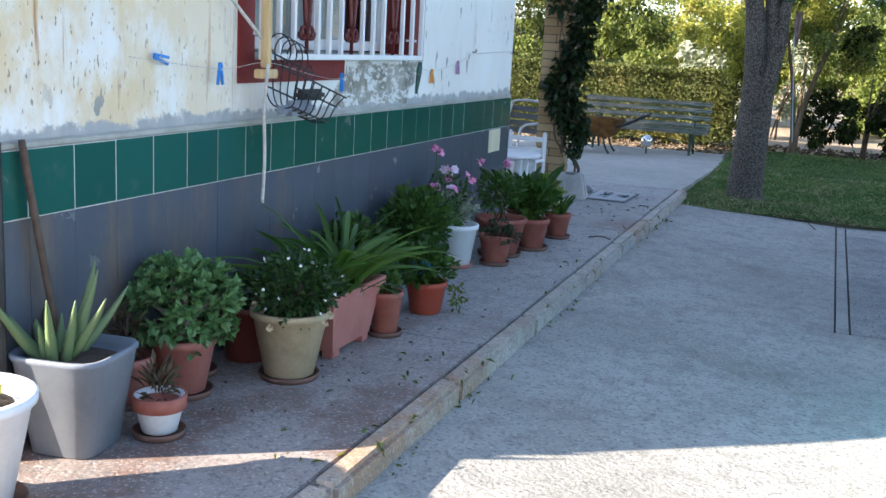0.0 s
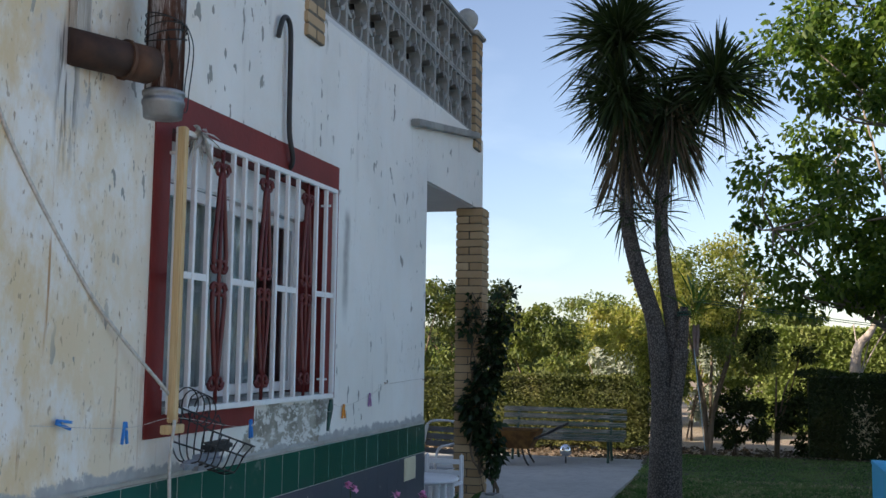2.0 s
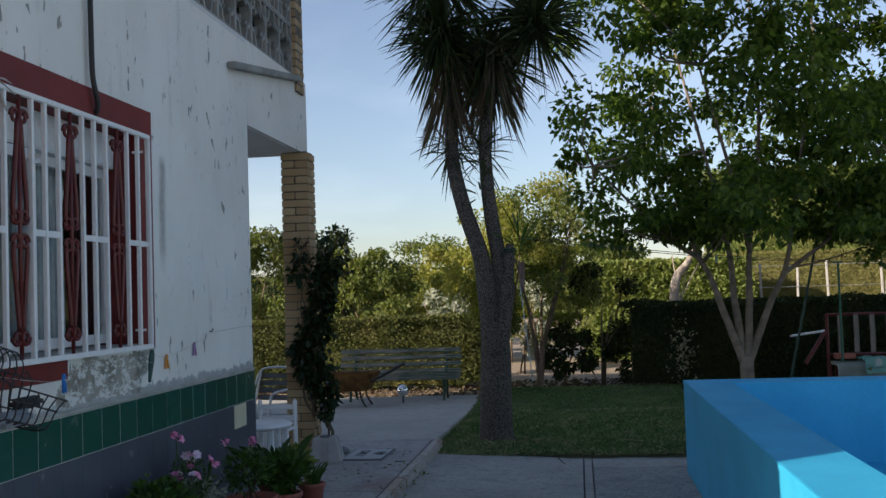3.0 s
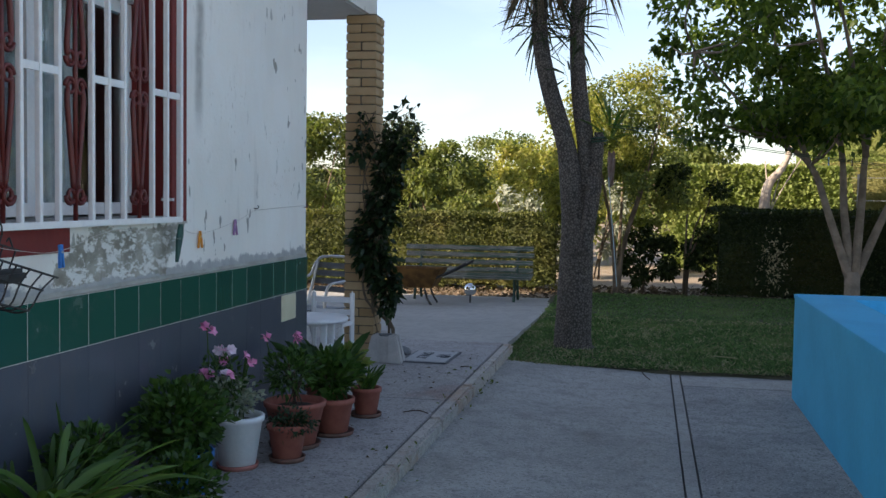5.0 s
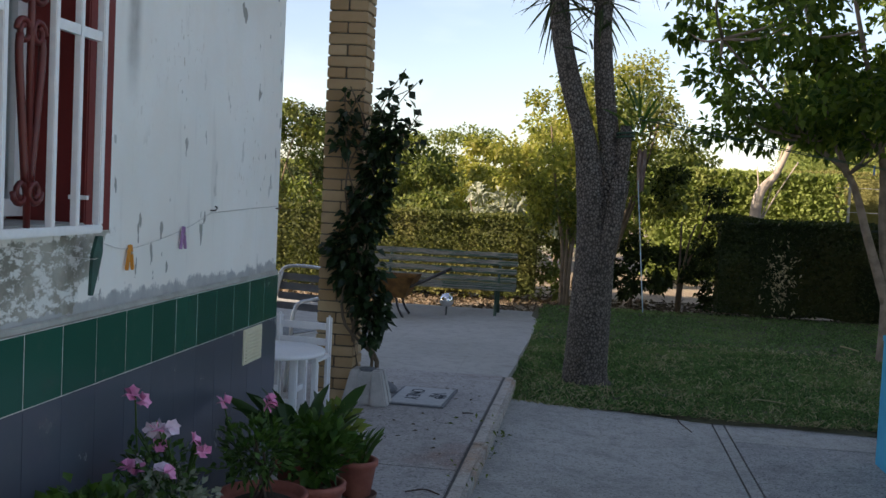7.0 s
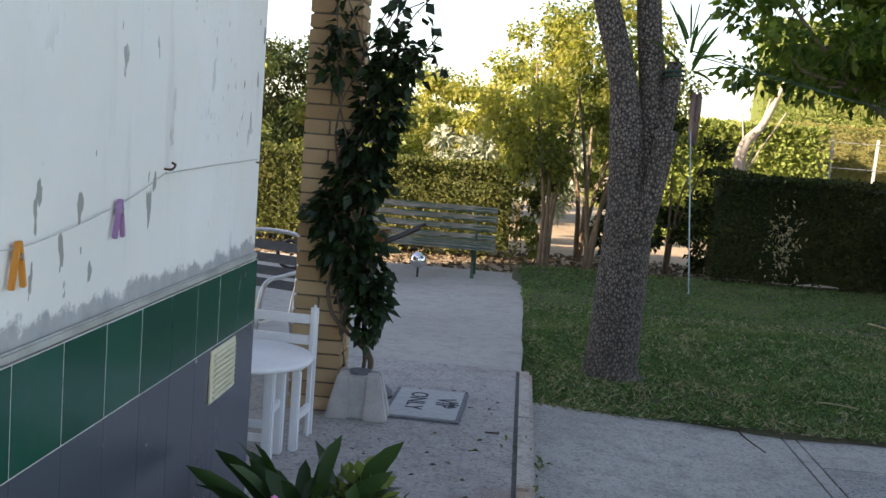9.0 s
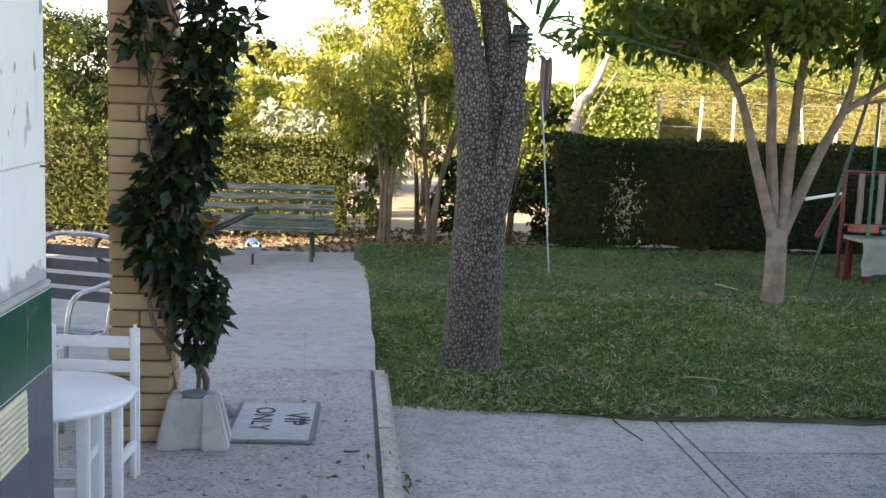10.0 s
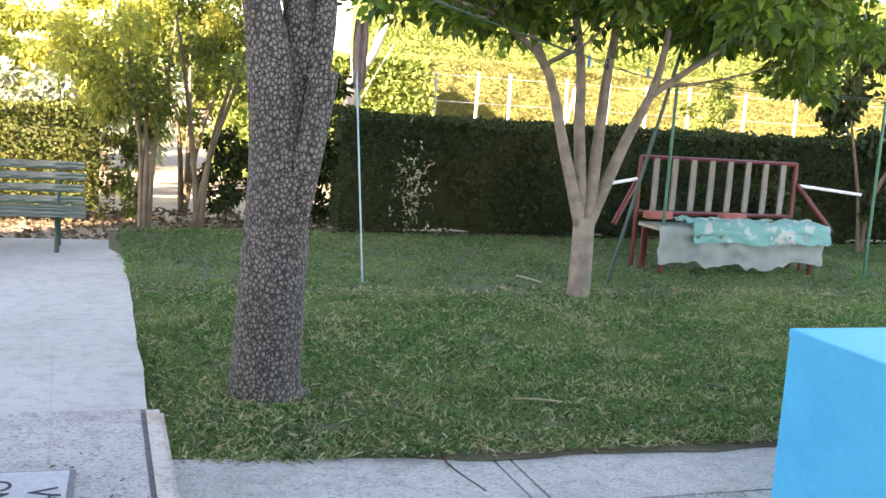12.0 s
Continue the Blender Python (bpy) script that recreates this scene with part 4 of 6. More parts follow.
def slab(owner, name, xs, ys, zs, material, label=""):
    """A slab with the given corners in plan and a height at its two sides."""
    bm = bmesh.new()
    v = []
    for z in (None, -0.05):
        for x, zz in zip(xs, zs):
            for y in ys:
                v.append(bm.verts.new((x, y, zz if z is None else z)))
    for f in ((0, 1, 3, 2), (4, 6, 7, 5), (0, 4, 5, 1), (2, 3, 7, 6), (0, 2, 6, 4), (1, 5, 7, 3)):
        bm.faces.new([v[i] for i in f])
    return part(name, bm, material, owner, label)


drive = thing("driveway", "grey concrete driveway, mostly shaded by the house", "driveway", kind="structure")
slab(drive, "concrete_slab", (-1.445, -0.105), (-14, 10.93), (0.055, 0.0), M_DRIVE)
slab(drive, "gutter_strip", (-0.093, -0.03), (7.12, 10.93), (0.0, 0.0), M_DRIVE, "narrow strip between two grooves")
slab(drive, "concrete_slab", (-0.018, 0.8), (7.12, 10.40), (0.0, 0.0), M_ROUGH, "rough darker concrete")
slab(drive, "concrete_slab", (-0.018, 9.0), (10.412, 10.93), (0.0, 0.0), M_DRIVE)
slab(drive, "concrete_slab", (-0.1045, 14.0), (-14, 7.11), (0.0, 0.0), M_DRIVE)
slab(drive, "concrete_slab", (0.805, 14.0), (7.115, 10.40), (0.0, 0.0), M_DRIVE)
slab(drive, "joint_bed", (-1.445, 14.0), (-14, 10.9), (-0.02, -0.02), M_JOINT, "dark grit in the joints")

pave = thing("pavement", "raised concrete pavement along the house, stained reddish", "pavement", kind="structure")
for a, b in ((-6.0, 2.4), (2.406, 5.5), (5.506, 8.72), (8.727, 11.34)):
    part("pavement_slab", new_box(WX if b < 9 else -12.0, -1.533, a, b, -0.05, P, bevel=0.004), M_PAVE, pave)
part("joint_bed", new_box(WX, -1.5, -6, 11.3, -0.04, P - 0.008), M_JOINT, pave)
kerb = thing("kerb", "weathered pale kerb with rusty orange stains", "kerb", kind="structure")
ky = -5.6
while ky < 11.3:
    kl = min(1.06, 11.34 - ky)
    part("kerbstone", new_box(-1.531, -1.44, ky + 0.004, ky + kl - 0.004, -0.05, P + 0.004 + rnd.uniform(-0.003, 0.004), bevel=0.018), M_KERB, kerb)
    ky += kl
path_ob = thing("path", "smooth pale concrete path leading to the bench", "path", kind="structure")
bm = bmesh.new()
edge = [(-12.0, 11.36), (-12.0, 16.95)] + [(-1.50 + 0.018 * noise.noise(Vector((y * 1.7, 0, 3))), y) for y in np.linspace(16.95, 11.36, 30)]
top = [bm.verts.new((x, y, 0.125 - 0.125 * (y - 11.36) / 5.2)) for x, y in edge]
bot = [bm.verts.new((x, y, -0.08)) for x, y in edge]
bm.faces.new(top)
bm.faces.new(bot[::-1])
for k in range(len(edge)):
    j = (k + 1) % len(edge)
    bm.faces.new((top[k], bot[k], bot[j], top[j]))
part("path_slab", bm, M_PATH, path_ob)

# lawn: turf sheet and blades
def turf_z(x, y):
    return 0.03 + 0.035 * math.exp(-((x + 0.95) ** 2 + (y - 11.75) ** 2) / 0.5) + 0.012 * noise.noise(Vector((x, y, 0)))


bm = bmesh.new()
nx, ny = 60, 36
grid = []
for i in range(nx + 1):
    col = []
    for j in range(ny + 1):
        x = -1.62 + 13.0 * i / nx
        y = 10.87 + (6.5 if x < 0.4 else 7.1) * j / ny + (0.06 * noise.noise(Vector((x * 1.6, 1, 0))) + 0.05 * noise.noise(Vector((x * 6.0, 2, 0))) if j == 0 else 0)
        z = turf_z(x, y) if 0 < j < ny and i > 0 else 0.005
        if x < -1.45 and y < 11.4:
            x = -1.435
        col.append(bm.verts.new((x, y, z)))
    grid.append(col)
for i in range(nx):
    for j in range(ny):
        bm.faces.new((grid[i][j], grid[i + 1][j], grid[i + 1][j + 1], grid[i][j + 1]))
solid("lawn", bm, M_TURF, "mown lawn with dry straw patches", "lawn", kind="structure", smooth=True)


def blades(name, n, xr, yr, length, width, material, label, keep=None):
    x, y = rng.uniform(*xr, n), rng.uniform(*yr, n)
    if keep is not None:
        k = keep(x, y)
        x, y = x[k], y[k]
    z = np.array([turf_z(a, b) for a, b in zip(x, y)]) - 0.004
    pos = np.stack([x, y, z], 1)
    way = rng.normal(size=(len(x), 3)) * np.array([0.8, 0.8, 0.2]) + np.array([0, 0, 0.75])
    me = leaf_mesh(name, pos, way, rng.uniform(*length, len(x)), rng.uniform(*width, len(x)), material, 0.25, 0.3)
    return solid(name, me, None, label, "grass", kind="stuff")


def lawn_keep(x, y):
    edge_noise = np.array([noise.noise(Vector((a * 3.0, b * 3.0, 5))) for a, b in zip(x, y)])
    thin = np.array([noise.noise(Vector((a * 1.1, b * 1.1, 9))) for a, b in zip(x, y)])
    tuft = np.array([noise.noise(Vector((a * 6.0, b * 6.0, 11))) for a, b in zip(x, y)])
    left = np.where(y < 11.36, -1.43, -1.52) + 0.03 * edge_noise
    front = 10.875 + 0.05 * edge_noise
    trunk = (x + 0.93) ** 2 + (y - 11.75) ** 2 > 0.04
    return (x > left) & (y > front) & trunk & (rng.random(len(x)) < 0.84 + 0.35 * thin + 0.9 * tuft)


blades("grass", 210000, (-1.6, 5.2), (10.9, 14.2), (0.026, 0.065), (0.0022, 0.0042), M_GRASS, "short green lawn grass with paler blades", lawn_keep)
blades("grass", 80000, (-1.6, 8.0), (14.2, 17.5), (0.03, 0.06), (0.003, 0.005), M_GRASS, "short green lawn grass with paler blades", lawn_keep)


def straw_keep(x, y):
    m = np.array([noise.noise(Vector((a * 1.7, b * 2.2, 2))) for a, b in zip(x, y)])
    m2 = np.array([noise.noise(Vector((a * 7.0, b * 9.0, 4))) for a, b in zip(x, y)])
    near = np.exp(-((x + 1.0) ** 2 + (y - 11.55) ** 2) / 0.22) + 1.2 * np.exp(-((y - 10.92) / 0.13) ** 2)
    return lawn_keep(x, y) & ((m > 0.36) | (m2 > 0.24) | (rng.random(len(x)) < 0.12) | (rng.random(len(x)) < near)) & (rng.random(len(x)) < 0.8)


blades("dry_grass", 70000, (-1.6, 5.2), (10.86, 14.5), (0.035, 0.085), (0.002, 0.0038), M_STRAW, "dry straw-coloured cut grass lying on the lawn", straw_keep)
n = 5200
lx, ly = rng.uniform(-7.5, 1.6, n), rng.uniform(16.95, 19.6, n)
solid("leaf_litter", leaf_mesh("leaf_litter", np.stack([lx, ly, np.full(n, -0.055) + rng.random(n) * 0.03], 1), rng.normal(size=(n, 3)) * np.array([1, 1, 0.25]), rng.uniform(0.05, 0.10, n), rng.uniform(0.015, 0.03, n), M_LITTER, 0.1, 0.5), None, "brown fallen leaves on the soil behind the bench", "leaves", kind="stuff")
n = 420
wy = rng.uniform(3.6, 10.9, n)
wx = np.where(rng.random(n) < 0.75, rng.normal(-1.425, 0.02, n), rng.normal(-1.62, 0.06, n))
cl = np.array([noise.noise(Vector((0, b * 1.3, 7))) for b in wy]) > 0.05
wz = np.where(wx > -1.44, 0.05, P)
solid("joint_weeds", leaf_mesh("joint_weeds", np.stack([wx, wy, wz], 1)[cl], rng.normal(size=(cl.sum(), 3)) + np.array([0, 0, 0.4]), rng.uniform(0.02, 0.05, cl.sum()), rng.uniform(0.004, 0.009, cl.sum()), M_LEAF_OLIVE, 0.3, 0.3), None, "small weeds growing along the kerb joint", "weeds", kind="stuff")


# ---- blue pool ----
pool = thing("raised_pool", "bright blue painted concrete pool with broad rim", "pool", (0.74, 5.03, 0))
bm = bmesh.new()
L, Wd, Hh = 5.1, 3.4, 0.752
for d in ((0, 0.34, 0, L), (Wd - 0.34, Wd, 0, L), (0.34, Wd - 0.34, 0, 0.34), (0.34, Wd - 0.34, L - 0.34, L)):
    box(bm, d[0], d[1], d[2], d[3], 0.001, Hh)
bmesh.ops.remove_doubles(bm, verts=bm.verts, dist=0.0005)
part("basin_wall", bm, M_BLUE, pool, "chipped bright blue paint")
part("basin_floor", new_box(0.34, Wd - 0.34, 0.34, L - 0.34, 0.001, 0.12), M_BLUE, pool)
part("rim_lip", new_box(-0.006, 0.0, 0.0, L, Hh - 0.03, Hh - 0.002), M_BLUE, pool)

# ---- bench, barrow and ball ----
bench = thing("garden_bench", "weathered slatted wooden bench with green iron legs", "bench", (-2.72, 16.3, 0.006))
SLAT = link_mesh("seat_slat", new_box(-0.90, 0.90, -0.034, 0.034, -0.016, 0.016, bevel=0.006), M_BENCH)
for yy, zz in ((-0.27, 0.325), (-0.165, 0.345), (-0.06, 0.352), (0.045, 0.352)):
    part("seat_slat", SLAT, None, bench).matrix_basis = pose(rnd.uniform(-0.01, 0.01), yy, zz, 4 if yy < -0.2 else 0)
for yy, zz in ((0.120, 0.435), (0.155, 0.535), (0.190, 0.635), (0.222, 0.728)):
    part("back_slat", SLAT, None, bench).matrix_basis = pose(rnd.uniform(-0.01, 0.01), yy, zz - 0.03, 72)
for xx in (-0.68, 0.68):
    leg = part("leg", tube(tube(tube(bmesh.new(), bez([(xx, -0.25, 0.0), (xx, -0.22, 0.16), (xx, -0.24, 0.31)]), 0.02, 7), bez([(xx, 0.20, 0.0), (xx, 0.12, 0.16), (xx, 0.09, 0.33), (xx, 0.16, 0.5), (xx, 0.24, 0.72)]), 0.02, 7), [(xx, -0.26, 0.328), (xx, 0.09, 0.333)], 0.014, 7), M_GREEN_IRON, bench, "dark green cast iron")
barrow = thing("wheelbarrow", "old wheelbarrow with rusty ochre tray and dark handles", "wheelbarrow", (-3.2, 15.35, 0.03), 0)
M_BARROW = plain("ochre_rust_paint", (0.13, 0.065, 0.025), (0.30, 0.165, 0.05), 9.0, 0.75, 0.1, 0.4)
bm = bmesh.new()
sec = [(-0.42, 0.10, 0.42), (-0.30, 0.20, 0.22), (0.22, 0.20, 0.22), (0.34, 0.26, 0.46)]
rows = []
for x, hw, z in sec:
    rows.append([bm.verts.new((x, s * hw, z)) for s in (-1, 1)] + [bm.verts.new((x, s * (hw + 0.08), 0.46)) for s in (-1, 1)])
for a, b in zip(rows, rows[1:]):
    bm.faces.new((a[0], a[1], b[1], b[0]))
    bm.faces.new((a[0], b[0], b[2], a[2]))
    bm.faces.new((a[1], a[3], b[3], b[1]))
bmesh.ops.solidify(bm, geom=bm.faces[:], thickness=0.006)
part("tray", bm, M_BARROW, barrow, "ochre rusted tray")
for s in (-1, 1):
    part("handle", tube(bmesh.new(), bez([(-0.55, s * 0.05, 0.20), (-0.2, s * 0.14, 0.21), (0.3, s * 0.22, 0.36), (0.68, s * 0.27, 0.55)]), 0.017, 7), M_BLACK, barrow, smooth=True)
    part("leg", tube(bmesh.new(), bez([(0.12, s * 0.17, 0.24), (0.16, s * 0.19, 0.10), (0.22, s * 0.20, 0.0)]), 0.014, 7), M_BLACK, barrow, smooth=True)
wheel = part("wheel", tube(bmesh.new(), [(-0.60 + 0.14 * math.cos(a), 0, 0.16 + 0.14 * math.sin(a)) for a in np.linspace(0, 2 * math.pi, 20)], 0.02, 8), M_BLACK, barrow, "black rubber tyre", True)
part("axle", tube(bmesh.new(), [(-0.60, -0.06, 0.16), (-0.60, 0.06, 0.16)], 0.01, 6), M_RUST, wheel)
ball = thing("gazing_ball", "silver mirrored garden ball on a short stake", "ornament", (-2.58, 15.75, 0.02))
bm = bmesh.new()
bmesh.ops.create_uvsphere(bm, u_segments=28, v_segments=16, radius=0.085)
part("globe", bm, M_MIRROR, ball, "mirrored silver globe", True, (0, 0, 0.175))
part("stake", tube(bmesh.new(), [(0, 0, 0), (0, 0, 0.10)], 0.012, 6), M_BLACK, ball)

# ---- porch things ----
table = thing("low_table", "low round white plastic table", "table", (-2.63, 9.31, P))
part("tabletop", lathe(bmesh.new(), [(0.25, 0.395), (0.275, 0.40), (0.28, 0.412), (0.275, 0.424), (0.05, 0.428)], 40), M_WHITE_PLASTIC, table, "", True)
LEG = link_mesh("leg", new_box(-0.02, 0.02, -0.02, 0.02, 0, 0.395, bevel=0.005), M_WHITE_PLASTIC)
for sx, sy in ((-1, -1), (1, -1), (1, 1), (-1, 1)):
    part("leg", LEG, None, table).location = (sx * 0.14, sy * 0.09, 0)
for sy in (-1, 1):
    part("stretcher", new_box(-0.12, 0.12, sy * 0.09 - 0.008, sy * 0.09 + 0.008, 0.10, 0.13), M_WHITE_PLASTIC, table)
for sx in (-1, 1):
    part("stretcher", new_box(sx * 0.14 - 0.008, sx * 0.14 + 0.008, -0.07, 0.07, 0.20, 0.23), M_WHITE_PLASTIC, table)
chair = thing("white_chair", "small white painted wooden chair", "chair", (-2.57, 9.68, P), 176)
for sx in (-1, 1):
    part("back_post", new_box(sx * 0.15 - 0.017, sx * 0.15 + 0.017, -0.017, 0.017, 0, 0.575, bevel=0.012), M_WHITE_PLASTIC, chair)
    part("front_leg", new_box(sx * 0.15 - 0.017, sx * 0.15 + 0.017, 0.20, 0.234, 0, 0.335, bevel=0.005), M_WHITE_PLASTIC, chair)
    part("side_rail", new_box(sx * 0.15 - 0.010, sx * 0.15 + 0.010, 0.018, 0.199, 0.12, 0.15), M_WHITE_PLASTIC, chair)
part("seat", new_box(-0.17, 0.17, 0.02, 0.24, 0.336, 0.36, bevel=0.006), M_WHITE_PLASTIC, chair)
for zz in (0.40, 0.49):
    part("back_rail", new_box(-0.133, 0.133, -0.010, 0.010, zz, zz + 0.04, bevel=0.004), M_WHITE_PLASTIC, chair)
bistro = thing("metal_chair", "aluminium tube armchair with dark ribbed slats", "chair", (-2.98, 10.50, P), -20)
bistro.scale = (0.92, 0.92, 0.87)
for s in (-1, 1):
    part("arm_frame", tube(bmesh.new(), bez([(s * 0.26, -0.24, 0), (s * 0.27, -0.22, 0.35), (s * 0.28, -0.18, 0.62), (s * 0.28, 0.02, 0.66), (s * 0.26, 0.24, 0.68), (s * 0.22, 0.28, 0.80)]), 0.013, 8), M_ALU, bistro, "polished tube", True)
    part("back_leg", tube(bmesh.new(), bez([(s * 0.24, 0.30, 0), (s * 0.23, 0.18, 0.36), (s * 0.22, 0.24, 0.60), (s * 0.20, 0.29, 0.82)]), 0.013, 8), M_ALU, bistro, "polished tube", True)
part("back_hoop", tube(bmesh.new(), bez([(-0.22, 0.28, 0.80), (-0.17, 0.31, 0.86), (0, 0.32, 0.875), (0.17, 0.31, 0.86), (0.22, 0.28, 0.80)]), 0.013, 8), M_ALU, bistro, "polished tube", True)
AS = link_mesh("slat", new_box(-0.205, 0.205, -0.028, 0.028, -0.004, 0.004, bevel=0.002), M_DARK_MESH)
for k in range(4):
    part("back_slat", AS, None, bistro).matrix_basis = pose(0, 0.245 + 0.018 * k, 0.56 + 0.075 * k, 78)
for k in range(6):
    part("seat_slat", AS, None, bistro).location = (0, -0.18 + 0.066 * k, 0.40)
for s in (-1, 1):
    part("seat_rail", tube(bmesh.new(), [(s * 0.2, -0.2, 0.39), (s * 0.2, 0.2, 0.39)], 0.009, 6), M_ALU, bistro)
base = thing("parasol_base", "grey cast concrete parasol base standing by the pillar", "parasol base", (-2.265, 10.06, P))
bm = bmesh.new()
for s in (-1, 1):
    for q in (-1, 1):
        v = []
        for z, a, b in ((0, 0.145, 0.092), (0.215, 0.095, 0.065)):
            v.append([bm.verts.new((s * x, q * y, z)) for x, y in ((a, b), (0.035, b), (0.035, 0.01), (a, 0.01))])
        bm.faces.new(v[0])
        bm.faces.new(v[1][::-1])
        for k in range(4):
            j = (k + 1) % 4
            bm.faces.new((v[0][k], v[1][k], v[1][j], v[0][j]))
bmesh.ops.bevel(bm, geom=bm.edges[:], offset=0.008, segments=2, affect="EDGES")
part("foot_block", bm, M_CAST, base)
bm = bmesh.new()
box(bm, -0.08, 0.08, -0.06, 0.06, 0.0, 0.205, bevel=0.006)
part("core", bm, M_CAST, base)
part("collar", lathe(bmesh.new(), [(0.03, 0.204), (0.052, 0.205), (0.052, 0.219), (0.03, 0.2195)], 18), M_MAT_EDGE, base)
matt = thing("doormat", "grey doormat with dark border and printed words", "doormat", (-1.967, 10.36, P + 0.002), -1.5)
part("border", new_box(-0.185, 0.185, -0.285, 0.285, 0, 0.008, bevel=0.002), M_MAT_EDGE, matt, "dark grey border")
part("mat_face", new_box(-0.165, 0.165, -0.265, 0.265, 0.008, 0.013, bevel=0.001), M_MAT, matt)


def words(text, size, owner, m):
    cu = bpy.data.curves.new(text.lower(), "FONT")
    cu.body, cu.size, cu.extrude, cu.align_x = text, size, 0.0006, "CENTER"
    tmp = new("tmp_text", cu)
    me = bpy.data.meshes.new_from_object(tmp.evaluated_get(bpy.context.evaluated_depsgraph_get()))
    bpy.data.objects.remove(tmp)
    me.materials.clear()
    me.materials.append(M_INK)
    part("printed_word", me, None, owner).matrix_basis = m


words("VIP", 0.135, matt, pose(0.045, 0.02, 0.0145, 0, 0, -90))
words("ONLY", 0.125, matt, pose(-0.095, 0.02, 0.0145, 0, 0, -90))
bm = bmesh.new()
for a, b in (((0.12, -0.04), (0.15, -0.05)), ((0.12, 0.0), (0.158, 0.0)), ((0.12, 0.04), (0.15, 0.05))):
    box(bm, a[0], b[0], a[1] - 0.008, a[1] + 0.008, 0.0138, 0.0152)
box(bm, 0.110, 0.12, -0.05, 0.05, 0.0138, 0.0152)
part("crown_mark", bm, M_INK, matt)

# ---- vine on the pillar ----
vine = thing("climbing_vine", "dark green vine climbing the brick pillar", "vine", (-2.29, 10.16, P))
stems = []
for q in range(5):
    sx = rnd.uniform(-0.05, 0.06)
    sx *= 0.6
    pts = [(sx, rnd.uniform(0.03, 0.06), 0.0)]
    for k in range(1, 9):
        pts.append((sx - 0.012 * k + rnd.uniform(-0.09, 0.09), (-0.13 if k > 1 else 0.02) + rnd.uniform(-0.03, 0.02), 0.24 * k))
    stems.append(pts)
    part("stem", tube(bmesh.new(), bez(pts, 4), [0.012 - 0.0003 * i for i in range(33)], 6), M_BARK_DARK, vine, smooth=True)
cl_pos, cl_way = [], []
for z, cx, w, num in ((0.42, 0.05, 0.06, 26), (0.53, 0.06, 0.11, 110), (0.64, 0.02, 0.15, 200), (0.80, -0.06, 0.19, 260), (0.95, -0.10, 0.20, 250), (1.10, -0.03, 0.16, 200), (1.26, 0.0, 0.15, 200), (1.42, 0.04, 0.13, 170), (1.57, 0.07, 0.12, 150), (1.70, 0.09, 0.12, 110), (1.62, -0.17, 0.09, 70), (1.78, -0.16, 0.07, 40)):
    p, d = blob_points(num, (cx, -0.13, z), (w, 0.11, 0.12), 0.2)
    cl_pos.append(p)
    cl_way.append(d + np.array([0, -0.5, -0.3]) + rng.normal(size=p.shape) * 0.4)
for q in range(9):
    x, z = rnd.uniform(0.05, 0.25), rnd.uniform(1.5, 1.85)
    pts = bez([(x - 0.15, -0.13, z - 0.3), (x - 0.03, -0.15, z), (x + 0.10, -0.18, z + rnd.uniform(0.05, 0.22))], 5)
    part("tendril", tube(bmesh.new(), pts, 0.003, 5), M_BARK_DARK, vine)
    p = np.array([tuple(v) for v in pts])
    cl_pos.append(p + rng.normal(size=p.shape) * 0.02)
    cl_way.append(rng.normal(size=p.shape) + np.array([0.3, 0, -0.3]))
cp, cw = np.concatenate(cl_pos), np.concatenate(cl_way)
part("foliage", leaf_mesh("foliage", cp, cw, rng.uniform(0.045, 0.08, len(cp)), rng.uniform(0.017, 0.028, len(cp)), M_LEAF_VINE, 0.2, 0.3), None, vine, "glossy dark leaves")

# ---- pots and plants ----
def ring_pot(t, r0, r1, h, material, lip=0.012, lip_h=0.035, power=2.0, saucer=True, sr=None, label="", sauce_mat=None):
    z0 = 0.014 if saucer else 0.0
    prof = [(r0 * 0.9, z0), (r0, z0 + 0.004), (r1, z0 + h - lip_h), (r1 + lip, z0 + h - lip_h + 0.004), (r1 + lip * 1.15, z0 + h - 0.004), (r1 + lip * 0.8, z0 + h), (r1 - 0.006, z0 + h), (r1 - 0.012, z0 + h - 0.03), (r1 * 0.9, z0 + h - 0.034)]
    part("pot", lathe(bmesh.new(), prof, 32, power), material, t, label, True)
    part("soil", lathe(bmesh.new(), [(r1 * 0.5, z0 + h - 0.06), (r1 - 0.013, z0 + h - 0.045), (r1 * 0.6, z0 + h - 0.026), (0.003, z0 + h - 0.02)], 20, power), M_SOIL, t, "dark potting soil", True)
    if saucer:
        s = sr or r0 + 0.03
        part("saucer", lathe(bmesh.new(), [(s * 0.8, 0), (s * 0.92, 0.0), (s, 0.022), (s - 0.006, 0.023), (s * 0.87, 0.008), (0.01, 0.007)], 28), sauce_mat or M_SAUCER, t, "stained saucer", True)
    return z0 + h


def potted(label, x, y, name="potted_plant", rz=0.0):
    return thing(name, label, "potted plant", (x, y, P), rz, "potted plants along the wall")


def bush(t, n, centre, radii, material, length, width, name="foliage", label="", hollow=0.3, up=0.5, droop=0.15):
    p, d = blob_points(n, centre, radii, hollow)
    part(name, leaf_mesh(name, p, d + rng.normal(size=p.shape) * 0.45 + np.array([0, 0, up]), rng.uniform(*length, n), rng.uniform(*width, n), material, droop, 0.35), None, t, label)


